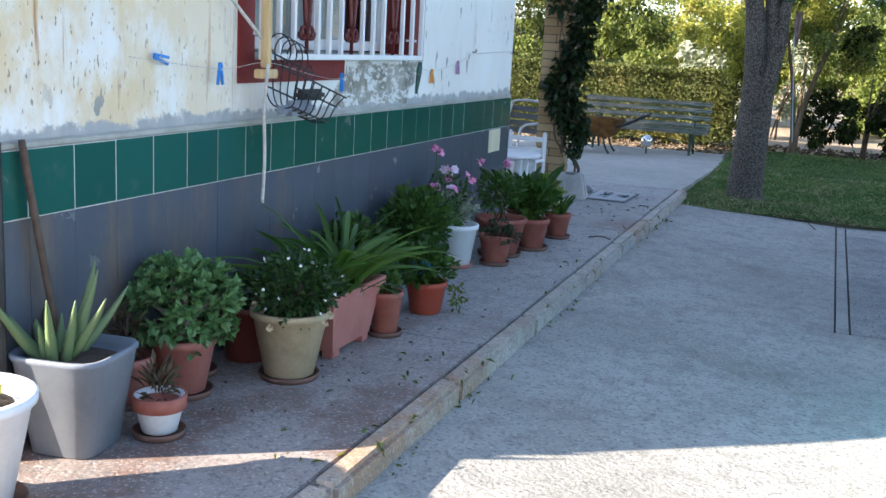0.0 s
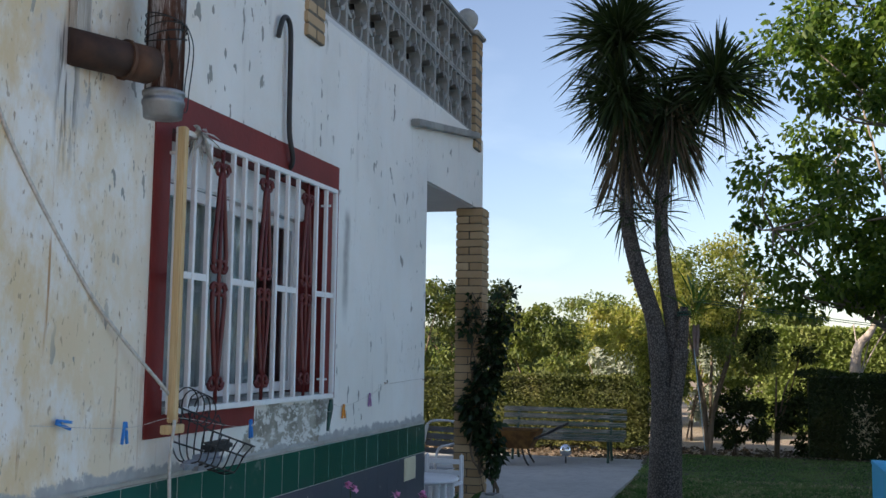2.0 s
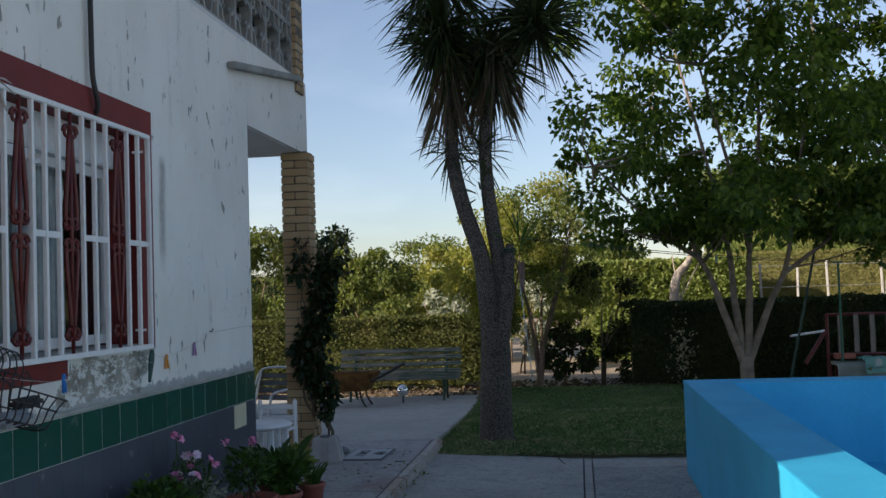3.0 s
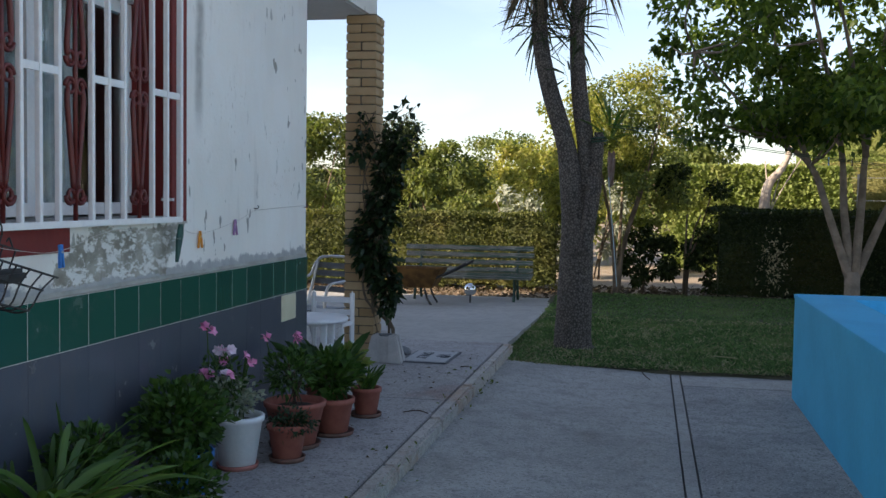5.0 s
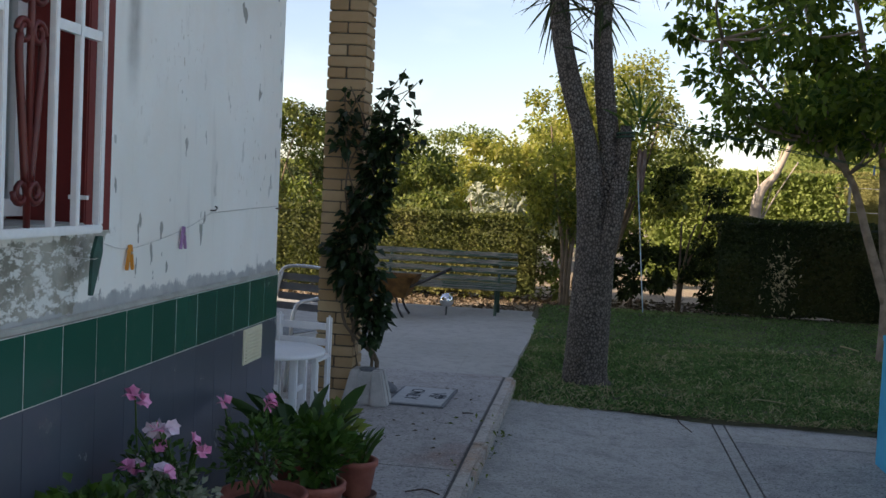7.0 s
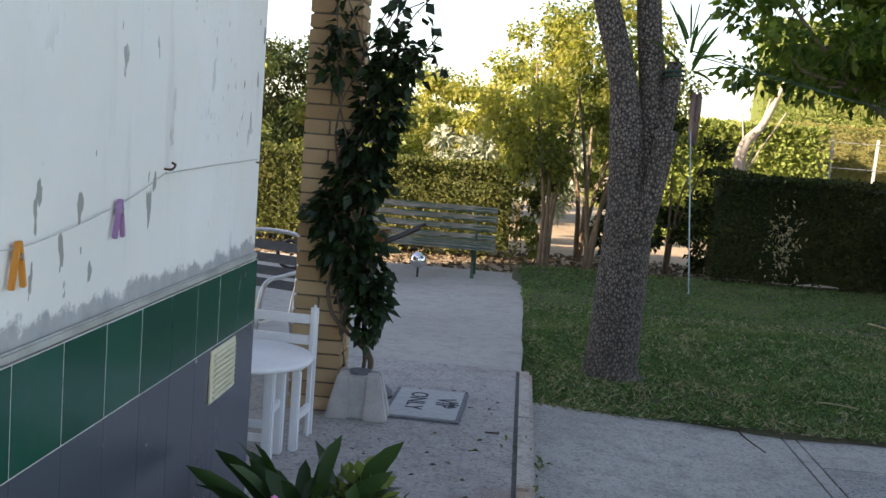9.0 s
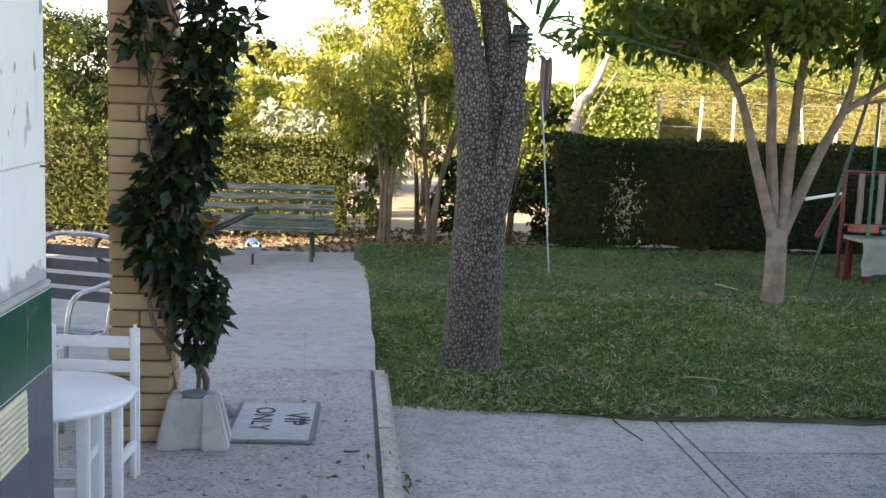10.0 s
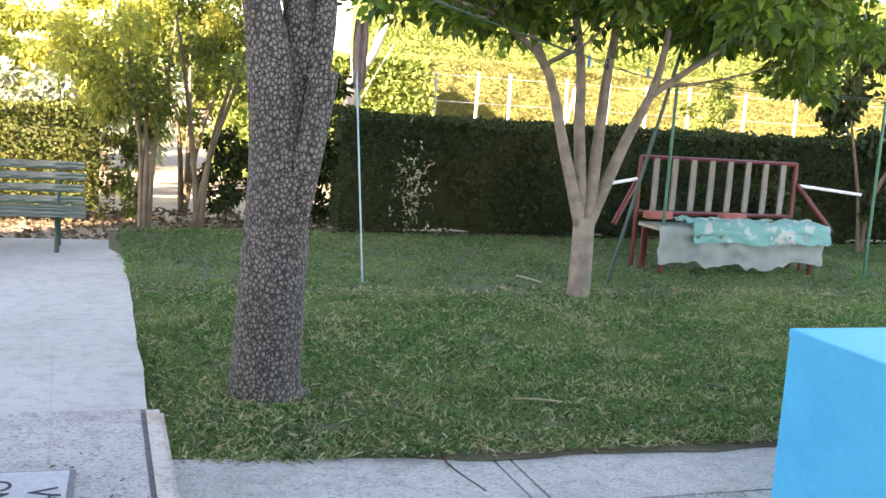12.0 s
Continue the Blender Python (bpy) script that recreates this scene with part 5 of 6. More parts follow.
def stalks(t, n, base_z, centre, radii, material=None, r=0.004):
    for q in range(n):
        d = Vector((rnd.uniform(-1, 1), rnd.uniform(-1, 1), rnd.uniform(-0.2, 1))).normalized()
        e = Vector(centre) + Vector((d.x * radii[0], d.y * radii[1], d.z * radii[2])) * 0.75
        part("stem", tube(bmesh.new(), bez([(rnd.uniform(-0.03, 0.03), rnd.uniform(-0.03, 0.03), base_z - 0.02), (e.x * 0.4, e.y * 0.4, (base_z + e.z) / 2), tuple(e)], 4), r, 5), material or M_STICK, t)


def blossoms(t, pts, size, material, name="flower"):
    for p in pts:
        a = rng.uniform(0, 2 * math.pi, 1)[0] + np.arange(6) * math.pi / 3
        nrm = Vector((rnd.uniform(-0.2, 1), rnd.uniform(-1, 0.2), rnd.uniform(0.1, 0.9))).normalized()
        s = nrm.orthogonal().normalized()
        u = nrm.cross(s)
        way = np.array([tuple(s * math.cos(q) + u * math.sin(q) + nrm * 0.35) for q in a])
        part(name, leaf_mesh(name, np.repeat(np.array([p]), 6, 0), way, size, size * 0.62, material, 0.0, 0.1), None, t)


def straps(t, n, z, length, width, material, rise=(0.5, 1.3), droop=(0.35, 0.75), spread=0.03, label="", scale=(1, 1), segments=7):
    a = rng.uniform(0, 2 * math.pi, n)
    way = np.stack([np.cos(a) * scale[0], np.sin(a) * scale[1], rng.uniform(*rise, n)], 1)
    pos = np.stack([rng.normal(0, spread, n) * scale[0], rng.normal(0, spread, n) * scale[1] * 2, np.full(n, z)], 1)
    half = n // 2
    for nm, sl in (("leaves_outer", slice(0, half)), ("leaves_inner", slice(half, n))):
        part(nm, leaf_mesh(nm, pos[sl], way[sl], rng.uniform(*length, n)[sl], rng.uniform(*width, n)[sl], material, rnd.uniform(*droop), 0.35, segments), None, t, label)


# white plastic pot with peelings
t = thing("white_tub", "white plastic tub with peelings standing on a saucer", "pot", (-2.24, 3.40, P), group="potted plants along the wall")
h = ring_pot(t, 0.11, 0.165, 0.30, M_WHITE_PLASTIC, 0.014, 0.03, sr=0.15)
bush(t, 40, (0, 0, h - 0.02), (0.10, 0.10, 0.03), M_LEAF_YELLOW, (0.04, 0.07), (0.012, 0.02), "peelings", "yellow peelings", 0.1)
# grey square tub with aloe
t = potted("grey square plastic tub with a pale aloe", -2.275, 3.86, rz=8)
h = ring_pot(t, 0.105, 0.146, 0.31, M_GREY_PLASTIC, 0.006, 0.02, 5.0, False, label="smooth grey plastic")
for q in range(14):
    a = q * 2.4
    rr = 0.02 + 0.006 * (q % 6)
    ln = 0.10 + 0.17 * rnd.random()
    tilt = 0.35 + 0.75 * rnd.random()
    b = Vector((math.cos(a) * rr - 0.05, math.sin(a) * rr - 0.02, h - 0.06))
    d = Vector((math.cos(a) * tilt, math.sin(a) * tilt, 1)).normalized()
    pts = [b, b + d * ln * 0.4 + Vector((0, 0, 0.01)), b + d * ln * 0.8 + Vector((0, 0, 0.03)), b + d * ln + Vector((0, 0, 0.05))]
    part("leaf", tube(bmesh.new(), bez(pts, 3), list(np.interp(np.linspace(0, 1, 10), [0, 0.3, 1], [0.017, 0.018, 0.002])), 6), M_LEAF_ALOE, t, smooth=True)
# small white painted pot
t = potted("small clay pot painted white below its terracotta rim", -2.11, 4.045)
h = ring_pot(t, 0.055, 0.078, 0.12, M_WHITE_PLASTIC, 0.003, 0.02, sr=0.085, sauce_mat=M_SAUCER)
part("clay_band", lathe(bmesh.new(), [(0.0762, h - 0.045), (0.083, h - 0.043), (0.086, h + 0.002), (0.079, h + 0.003), (0.078, h - 0.02)], 28), M_TERRA, t, "terracotta band", True)
bush(t, 90, (0, 0, h + 0.035), (0.06, 0.06, 0.07), M_LEAF_DEAD, (0.04, 0.08), (0.004, 0.007), "foliage", "dark wiry stems", 0.1, 1.0)
# jade plant
t = potted("full green jade plant in a rose clay pot", -2.265, 4.40)
h = ring_pot(t, 0.075, 0.105, 0.20, M_ROSE, 0.010, 0.03)
stalks(t, 9, h, (0, 0, h + 0.11), (0.16, 0.16, 0.14), M_BARK_SMOOTH, 0.007)
for q in range(230):
    d = unit(rng.normal(size=(1, 3)) + np.array([[0.15, -0.15, 0.35]]))[0]
    c = np.array([0, 0, h + 0.11]) + d * np.array([0.185, 0.185, 0.17]) * rng.uniform(0.75, 1.05)
    m = 11
    a = rng.uniform(0, 2 * math.pi, m)
    s = np.cross(d, [0.3, 0.2, 1.0])
    s = s / np.linalg.norm(s)
    u = np.cross(d, s)
    way = np.outer(np.cos(a), s) + np.outer(np.sin(a), u) + d * rng.uniform(0.3, 1.3, (m, 1)) + np.array([0, 0, 0.45])
    if q == 0:
        jp, jw = [], []
    jp.append(np.repeat(c[None], m, 0))
    jw.append(way)
jp, jw = np.concatenate(jp), np.concatenate(jw)
part("foliage", leaf_mesh("foliage", jp, jw, rng.uniform(0.030, 0.048, len(jp)), rng.uniform(0.011, 0.015, len(jp)), M_LEAF_JADE, 0.0, 0.3, 3), None, t, "fleshy green leaves")
# small clay pot with dry stems
t = potted("clay pot with bare brown succulent stems", -2.365, 4.22)
h = ring_pot(t, 0.06, 0.085, 0.16, M_ROSE, 0.008, 0.028)
bush(t, 130, (0, 0, h + 0.09), (0.09, 0.08, 0.11), M_LEAF_DEAD, (0.03, 0.06), (0.006, 0.011), "foliage", "brown withered leaves", 0.2, 0.8)
stalks(t, 8, h, (0, 0, h + 0.1), (0.08, 0.08, 0.12))
t = potted("leafy dark shrub in a clay pot against the wall", -2.36, 4.60)
h = ring_pot(t, 0.06, 0.085, 0.17, M_TERRA, 0.008, 0.028)
bush(t, 350, (0, -0.05, h + 0.12), (0.10, 0.12, 0.14), M_LEAF_DARKPOT, (0.03, 0.05), (0.008, 0.013))
# dark red pot
t = potted("dark red plastic pot shaded by its neighbours", -2.29, 4.86)
h = ring_pot(t, 0.085, 0.105, 0.22, M_MAROON, 0.006, 0.03, saucer=False)
bush(t, 160, (0, 0, h + 0.05), (0.09, 0.09, 0.08), M_LEAF_DARKPOT, (0.03, 0.06), (0.008, 0.013))
# cream pot with flowering bush
t = potted("cream glazed pot with a small-leaved white-flowered bush", -2.035, 4.74)
h = ring_pot(t, 0.092, 0.138, 0.25, M_CREAM, 0.010, 0.03, sr=0.115, sauce_mat=M_SAUCER, label="stained cream glaze")
stalks(t, 8, h, (0.03, 0, h + 0.09), (0.15, 0.15, 0.1))
bush(t, 1500, (0.03, -0.02, h + 0.085), (0.20, 0.20, 0.145), M_LEAF_DARKPOT, (0.02, 0.038), (0.006, 0.011))
pp, _ = blob_points(30, (0.04, -0.05, h + 0.095), (0.205, 0.205, 0.15), 0.92)
blossoms(t, [tuple(q) for q in pp], 0.0075, M_WHITE_PETAL)
pp, _ = blob_points(9, (0.04, -0.05, h + 0.03), (0.20, 0.20, 0.10), 0.95)
blossoms(t, [tuple(q) for q in pp], 0.016, M_CREAM, "withered_flower")
# rectangular planter with strap leaves
t = potted("rose plastic trough with arching strap-leaved plant", -2.07, 5.17)
bm = bmesh.new()
prof = [(0.085, 0.17, 0.03), (0.11, 0.225, 0.235), (0.125, 0.24, 0.24), (0.125, 0.24, 0.27), (0.112, 0.227, 0.27), (0.105, 0.215, 0.22)]
rings = [[bm.verts.new((sx * a, sy * b, z)) for sx, sy in ((-1, -1), (1, -1), (1, 1), (-1, 1))] for a, b, z in prof]
for r0, r1 in zip(rings, rings[1:]):
    for k in range(4):
        bm.faces.new((r0[k], r0[(k + 1) % 4], r1[(k + 1) % 4], r1[k]))
bm.faces.new(rings[0][::-1])
bm.faces.new(rings[-1])
for sx in (-1, 1):
    for sy in (-1, 1):
        box(bm, sx * 0.06 - 0.025, sx * 0.06 + 0.025, sy * 0.135 - 0.03, sy * 0.135 + 0.03, 0.0, 0.035, bevel=0.004)
part("trough", bm, M_ROSE, t)
straps(t, 84, 0.22, (0.42, 0.72), (0.013, 0.023), M_LEAF_STRAP, (0.7, 2.1), (0.30, 0.5), 0.04, "long arching green leaves", (1, 1.1))
# clay pots further along
t = potted("small clay pot with a green seedling on a saucer", -1.955, 5.44)
h = ring_pot(t, 0.055, 0.070, 0.18, M_TERRA, 0.006, 0.025, sr=0.08)
bush(t, 60, (0, 0, h + 0.02), (0.05, 0.05, 0.05), M_LEAF_POT, (0.04, 0.06), (0.012, 0.018))
t = potted("clay red pot with trailing bushy green plant", -1.94, 5.88)
h = ring_pot(t, 0.072, 0.093, 0.155, M_TERRA_RED, 0.006, 0.03, saucer=False)
bush(t, 620, (-0.02, 0.0, h + 0.07), (0.17, 0.17, 0.12), M_LEAF_POT, (0.03, 0.055), (0.010, 0.016))
bush(t, 60, (0.14, 0.05, 0.08), (0.05, 0.05, 0.10), M_LEAF_OLIVE, (0.02, 0.035), (0.008, 0.011), "trailing_shoot", "thin trailing shoots", 0.1, 0.0)
t = potted("dense green shrub in a clay pot by the wall", -2.27, 5.75)
h = ring_pot(t, 0.085, 0.11, 0.2, M_TERRA, 0.008, 0.03)
stalks(t, 7, h, (0, 0, h + 0.12), (0.14, 0.2, 0.12))
bush(t, 800, (0, 0, h + 0.10), (0.15, 0.24, 0.14), M_LEAF_POT, (0.03, 0.055), (0.010, 0.016))
t = potted("large dark petunia bush in a blue plastic pot", -2.19, 6.42)
h = ring_pot(t, 0.085, 0.11, 0.2, M_BLUE_PLASTIC, 0.006, 0.03, saucer=False, label="blue plastic")
stalks(t, 9, h, (0, 0, h + 0.15), (0.16, 0.24, 0.16))
bush(t, 1700, (-0.01, -0.03, h + 0.13), (0.20, 0.31, 0.20), M_LEAF_POT, (0.03, 0.055), (0.010, 0.017))
t = potted("white plastic pot of pale pink petunias", -2.17, 6.92)
h = ring_pot(t, 0.085, 0.115, 0.235, M_WHITE_PLASTIC, 0.010, 0.03, sr=0.10, sauce_mat=M_ROSE, label="chalky white plastic")
stalks(t, 12, h, (-0.03, -0.06, h + 0.22), (0.15, 0.16, 0.16), M_LEAF_POT, 0.003)
bush(t, 480, (-0.02, -0.03, h + 0.08), (0.15, 0.16, 0.11), M_LEAF_SILVER, (0.02, 0.04), (0.008, 0.013), label="grey-green leaves")
bush(t, 260, (-0.05, -0.06, h + 0.18), (0.15, 0.16, 0.12), M_LEAF_POT, (0.02, 0.04), (0.007, 0.011), "upper_foliage")
pp, _ = blob_points(7, (-0.02, -0.08, h + 0.25), (0.13, 0.15, 0.10), 0.6)
blossoms(t, [tuple(q) for q in pp], 0.030, M_PALE_PINK)
pp, _ = blob_points(7, (0.0, -0.12, h + 0.24), (0.14, 0.12, 0.12), 0.6)
blossoms(t, [tuple(q) for q in pp] + [(-0.12, -0.1, h + 0.42), (-0.09, -0.09, h + 0.40)], 0.030, M_PINK)
part("tall_stem", tube(bmesh.new(), bez([(-0.05, -0.05, h), (-0.10, -0.08, h + 0.2), (-0.11, -0.1, h + 0.42)]), 0.003, 5), M_LEAF_POT, t)
t = potted("clay pot with trailing fern-like plant on a saucer", -1.99, 7.10)
h = ring_pot(t, 0.068, 0.090, 0.165, M_TERRA, 0.008, 0.03, sr=0.09)
bush(t, 420, (0.03, -0.02, h + 0.01), (0.13, 0.12, 0.08), M_LEAF_VINE, (0.02, 0.035), (0.005, 0.008), "foliage", "dark ferny shoots", 0.2, 0.0)
t = potted("wide clay pot with leafy green plant and pink flower", -2.05, 7.38)
h = ring_pot(t, 0.105, 0.148, 0.22, M_TERRA, 0.010, 0.028)
stalks(t, 8, h, (0, 0, h + 0.12), (0.13, 0.14, 0.12))
bush(t, 560, (-0.02, -0.01, h + 0.15), (0.17, 0.19, 0.14), M_LEAF_POT, (0.025, 0.05), (0.007, 0.012), hollow=0.15)
blossoms(t, [(0.02, -0.05, h + 0.32), (0.03, -0.05, h + 0.335), (-0.12, -0.1, h + 0.33)], 0.034, M_PINK)
part("tall_stem", tube(bmesh.new(), bez([(0, 0, h), (0.02, -0.03, h + 0.2), (0.02, -0.05, h + 0.32)]), 0.003, 5), M_LEAF_POT, t)
part("tall_stem", tube(bmesh.new(), bez([(-0.03, 0, h), (-0.10, -0.06, h + 0.2), (-0.12, -0.1, h + 0.33)]), 0.003, 5), M_LEAF_POT, t)
t = potted("clay pot with fresh green leafy plant on a saucer", -1.94, 7.68)
h = ring_pot(t, 0.078, 0.105, 0.185, M_TERRA, 0.010, 0.032, sr=0.115)
stalks(t, 8, h, (0, 0, h + 0.12), (0.12, 0.13, 0.14))
bush(t, 420, (0, 0, h + 0.12), (0.14, 0.15, 0.15), M_LEAF_POT, (0.05, 0.085), (0.014, 0.022), hollow=0.15, up=0.8)
t = potted("broad-leaved dark green plant in a clay pot", -2.08, 7.98)
h = ring_pot(t, 0.08, 0.105, 0.19, M_TERRA, 0.010, 0.032)
straps(t, 34, h - 0.03, (0.34, 0.52), (0.036, 0.052), M_LEAF_DARKPOT, (1.0, 2.6), (0.15, 0.35), 0.03, "broad pointed leaves")
t = potted("small clay pot with upright narrow leaves", -1.89, 8.16)
h = ring_pot(t, 0.062, 0.082, 0.155, M_TERRA, 0.008, 0.028)
straps(t, 34, h - 0.03, (0.16, 0.27), (0.008, 0.012), M_LEAF_POT, (1.2, 2.6), (0.1, 0.3), 0.02, "narrow upright leaves")
bush(t, 170, (-0.06, -0.08, h + 0.12), (0.08, 0.09, 0.14), M_LEAF_LIME, (0.05, 0.08), (0.014, 0.02), "fern", "bright green fronds", 0.1, 0.8)


# ---- cordyline ----
palm = thing("cordyline_tree", "forked cordyline with scaly grey trunk and spiky heads", "tree", (-0.93, 11.75, 0.02))
o = Vector((-0.93, 11.75, 0.02))


def rel(*pts):
    return [(x - o.x, y - o.y, z - o.z) for x, y, z in pts]


main_pts = bez(rel((-0.93, 11.75, 0.0), (-0.95, 11.75, 0.12), (-0.94, 11.74, 0.5), (-0.93, 11.73, 1.1), (-0.99, 11.72, 1.6), (-1.06, 11.72, 1.95), (-1.20, 11.70, 2.4), (-1.29, 11.70, 2.85), (-1.30, 11.70, 3.4), (-1.36, 11.70, 4.55)), 5)
rad = np.interp(np.linspace(0, 1, len(main_pts)), [0, 0.04, 0.15, 0.3, 0.42, 0.52, 0.65, 0.8, 1], [0.215, 0.185, 0.165, 0.15, 0.115, 0.085, 0.078, 0.07, 0.06])
part("trunk", tube(bmesh.new(), main_pts, list(rad), 18), M_BARK, palm, "grey scaly bark", True)
part("second_trunk", tube(bmesh.new(), bez(rel((-0.90, 11.73, 0.95), (-0.86, 11.72, 1.35), (-0.85, 11.73, 1.75), (-0.92, 11.72, 2.25), (-0.96, 11.72, 2.75), (-0.94, 11.74, 3.3), (-0.75, 11.76, 3.7), (-0.55, 11.78, 4.0)), 5), list(np.interp(np.linspace(0, 1, 36), [0, 0.3, 0.6, 1], [0.075, 0.080, 0.066, 0.05])), 14), M_BARK, palm, "grey scaly bark", True)
part("cut_stub", tube(bmesh.new(), bez(rel((-0.89, 11.66, 0.75), (-0.82, 11.61, 1.2), (-0.765, 11.58, 1.60)), 5), [0.065] * 9 + [0.066, 0.064], 14), M_BARK, palm, "pale sawn stump of a limb", True)
part("broken_wood", tube(bmesh.new(), bez(rel((-0.82, 11.68, 1.35), (-0.77, 11.67, 1.7), (-0.75, 11.68, 2.0)), 4), [0.05, 0.058, 0.06, 0.06, 0.058, 0.056, 0.054, 0.05, 0.04], 9), M_BARK, palm, "torn reddish heartwood", True)
part("green_twine", tube(bmesh.new(), rel(*[(-0.752 + 0.064 * math.cos(q * 0.7), 11.68 + 0.064 * math.sin(q * 0.7), 1.90 + 0.0030 * q) for q in range(22)]), 0.009, 6), M_GREEN_IRON, palm, "green twine wound round the fork", True)


def spiky_head(name, c, n, length, material, up=0.25, width=(0.012, 0.020)):
    d = unit(rng.normal(size=(n, 3)) + np.array([0, 0, up]))
    pos = np.asarray(c) - np.asarray(tuple(o)) + d * 0.06 + np.stack([np.zeros(n), np.zeros(n), rng.uniform(-0.15, 0.1, n)], 1)
    part(name, leaf_mesh(name, pos, d, rng.uniform(*length, n), rng.uniform(*width, n), material, 0.22, 0.3, 4), None, palm, "stiff narrow dark leaves")


spiky_head("leaf_head", (-1.36, 11.70, 4.74), 640, (0.45, 0.80), M_LEAF_PALM, 0.45)
spiky_head("leaf_head", (-1.36, 11.62, 4.15), 420, (0.4, 0.62), M_LEAF_PALM, -0.1)
spiky_head("leaf_head", (-0.42, 11.78, 4.25), 430, (0.4, 0.68), M_LEAF_PALM, 0.35)
spiky_head("leaf_head", (-0.93, 11.80, 3.92), 460, (0.42, 0.68), M_LEAF_PALM, -0.1)
spiky_head("side_shoot", (-1.30, 11.70, 3.05), 90, (0.25, 0.42), M_LEAF_PALM, 0.1, (0.008, 0.013))
spiky_head("side_shoot", (-0.98, 11.70, 2.95), 60, (0.2, 0.36), M_LEAF_PALM, -0.1, (0.008, 0.013))
spiky_head("side_shoot", (-1.02, 11.70, 2.55), 14, (0.15, 0.28), M_LEAF_PALM, 0.6, (0.010, 0.016))
spiky_head("side_shoot", (-0.66, 11.74, 2.02), 17, (0.22, 0.40), M_LEAF_STRAP, 1.6, (0.012, 0.02))
n = 420
a = rng.uniform(0, 2 * math.pi, n)
pos = np.stack([np.where(rng.random(n) < 0.6, -1.31, -0.85) + np.cos(a) * 0.10, 11.71 + np.sin(a) * 0.10, rng.uniform(3.35, 4.2, n)], 1) - np.asarray(tuple(o))
part("dead_skirt", leaf_mesh("dead_skirt", pos, np.stack([np.cos(a) * 0.5, np.sin(a) * 0.5, np.full(n, -1.0)], 1), rng.uniform(0.35, 0.6, n), rng.uniform(0.010, 0.016, n), M_LEAF_DEAD, 0.15, 0.3, 3), None, palm, "hanging dead brown leaves")


# ---- leafy trees and hedges ----
def leaf_tree(name, label, base, limbs, clumps, material, leaf, per, bark, category="tree", group=""):
    """limbs: lists of points with start and end radius; clumps: (centre, radii)."""
    t = thing(name, label, category, base, group=group)
    b = Vector(base)
    for pts, r0, r1 in limbs:
        line = bez([tuple(Vector(p) - b) for p in pts], 5)
        part("trunk" if r0 > 0.03 else "branch", tube(bmesh.new(), line, list(np.linspace(r0, r1, len(line))), 10 if r0 > 0.04 else 6), bark, t, smooth=True)
    ps, ds = [], []
    for c, r in clumps:
        p, d = blob_points(per, tuple(Vector(c) - b), r, 0.15)
        ps.append(p)
        ds.append(d * 0.6 + rng.normal(size=p.shape) * 0.6 + np.array([0, 0, -0.15]))
    p, d = np.concatenate(ps), np.concatenate(ds)
    k = len(p)
    part("crown", leaf_mesh("crown", p, d, rng.uniform(leaf[0], leaf[1], k), rng.uniform(leaf[2], leaf[3], k), material, 0.2, 0.3), None, t, "loose leafy crown with gaps")
    return t


B = (1.88, 14.2, 0.03)
limbs = [([(1.87, 14.2, -0.03), (1.88, 14.2, 0.06), (1.885, 14.2, 0.3), (1.88, 14.2, 0.66)], 0.095, 0.082)]
main_limbs = (
    ((1.86, 14.2, 0.56), (1.64, 14.16, 1.18), (1.40, 14.1, 1.80), (0.98, 14.02, 2.12), (0.15, 13.9, 3.0)),
    ((1.87, 14.22, 0.58), (1.77, 14.2, 1.35), (1.73, 14.25, 2.0), (1.52, 14.5, 3.2), (1.2, 14.7, 4.7)),
    ((1.90, 14.18, 0.58), (1.95, 14.2, 1.45), (1.97, 14.15, 2.0), (2.12, 14.0, 3.5), (2.0, 13.8, 5.4)),
    ((1.90, 14.2, 0.56), (2.17, 14.2, 1.25), (2.38, 14.2, 1.70), (2.50, 14.22, 2.3), (2.9, 14.4, 4.5)),
    ((2.34, 14.2, 1.62), (2.66, 14.15, 1.86), (2.95, 14.1, 2.1), (3.7, 13.9, 3.0)),
    ((1.40, 14.1, 1.78), (1.18, 14.35, 2.5), (0.9, 14.6, 3.9)),
    ((1.97, 14.15, 1.9), (1.75, 13.7, 2.7), (1.35, 13.2, 4.0)),
)
for k, pts in enumerate(main_limbs):
    limbs.append((pts, 0.052 if k < 4 else 0.033, 0.012))
r2 = random.Random(5)
clumps = []
while len(clumps) < 215:
    a, v, q = r2.uniform(0, 6.28), r2.uniform(-1, 1), r2.uniform(0.35, 1.0) ** 0.6
    w = math.sqrt(1 - v * v)
    c = (1.95 + 2.65 * q * w * math.cos(a), 14.2 + 2.4 * q * w * math.sin(a), 4.1 + 2.3 * q * v)
    if c[2] < 2.1 + 0.35 * max(0.0, 0.6 - c[0]) or (c[0] < 0.6 and r2.random() < 0.45):
        continue
    k = r2.uniform(0.22, 0.50)
    clumps.append((c, (k * r2.uniform(0.8, 1.3), k * r2.uniform(0.8, 1.3), k * r2.uniform(0.55, 0.95))))
for q in range(26):
    a, rr = r2.uniform(0, 6.28), r2.uniform(0.5, 2.2)
    clumps.append(((2.1 + rr * math.cos(a), 14.2 + rr * math.sin(a), 2.12 + r2.random() * 0.5), (r2.uniform(0.25, 0.45), r2.uniform(0.25, 0.45), r2.uniform(0.14, 0.24))))
for q in range(14):
    clumps.append(((r2.uniform(3.0, 4.7), r2.uniform(13.4, 15.2), r2.uniform(1.85, 2.7)), (r2.uniform(0.25, 0.45), r2.uniform(0.25, 0.45), r2.uniform(0.16, 0.3))))
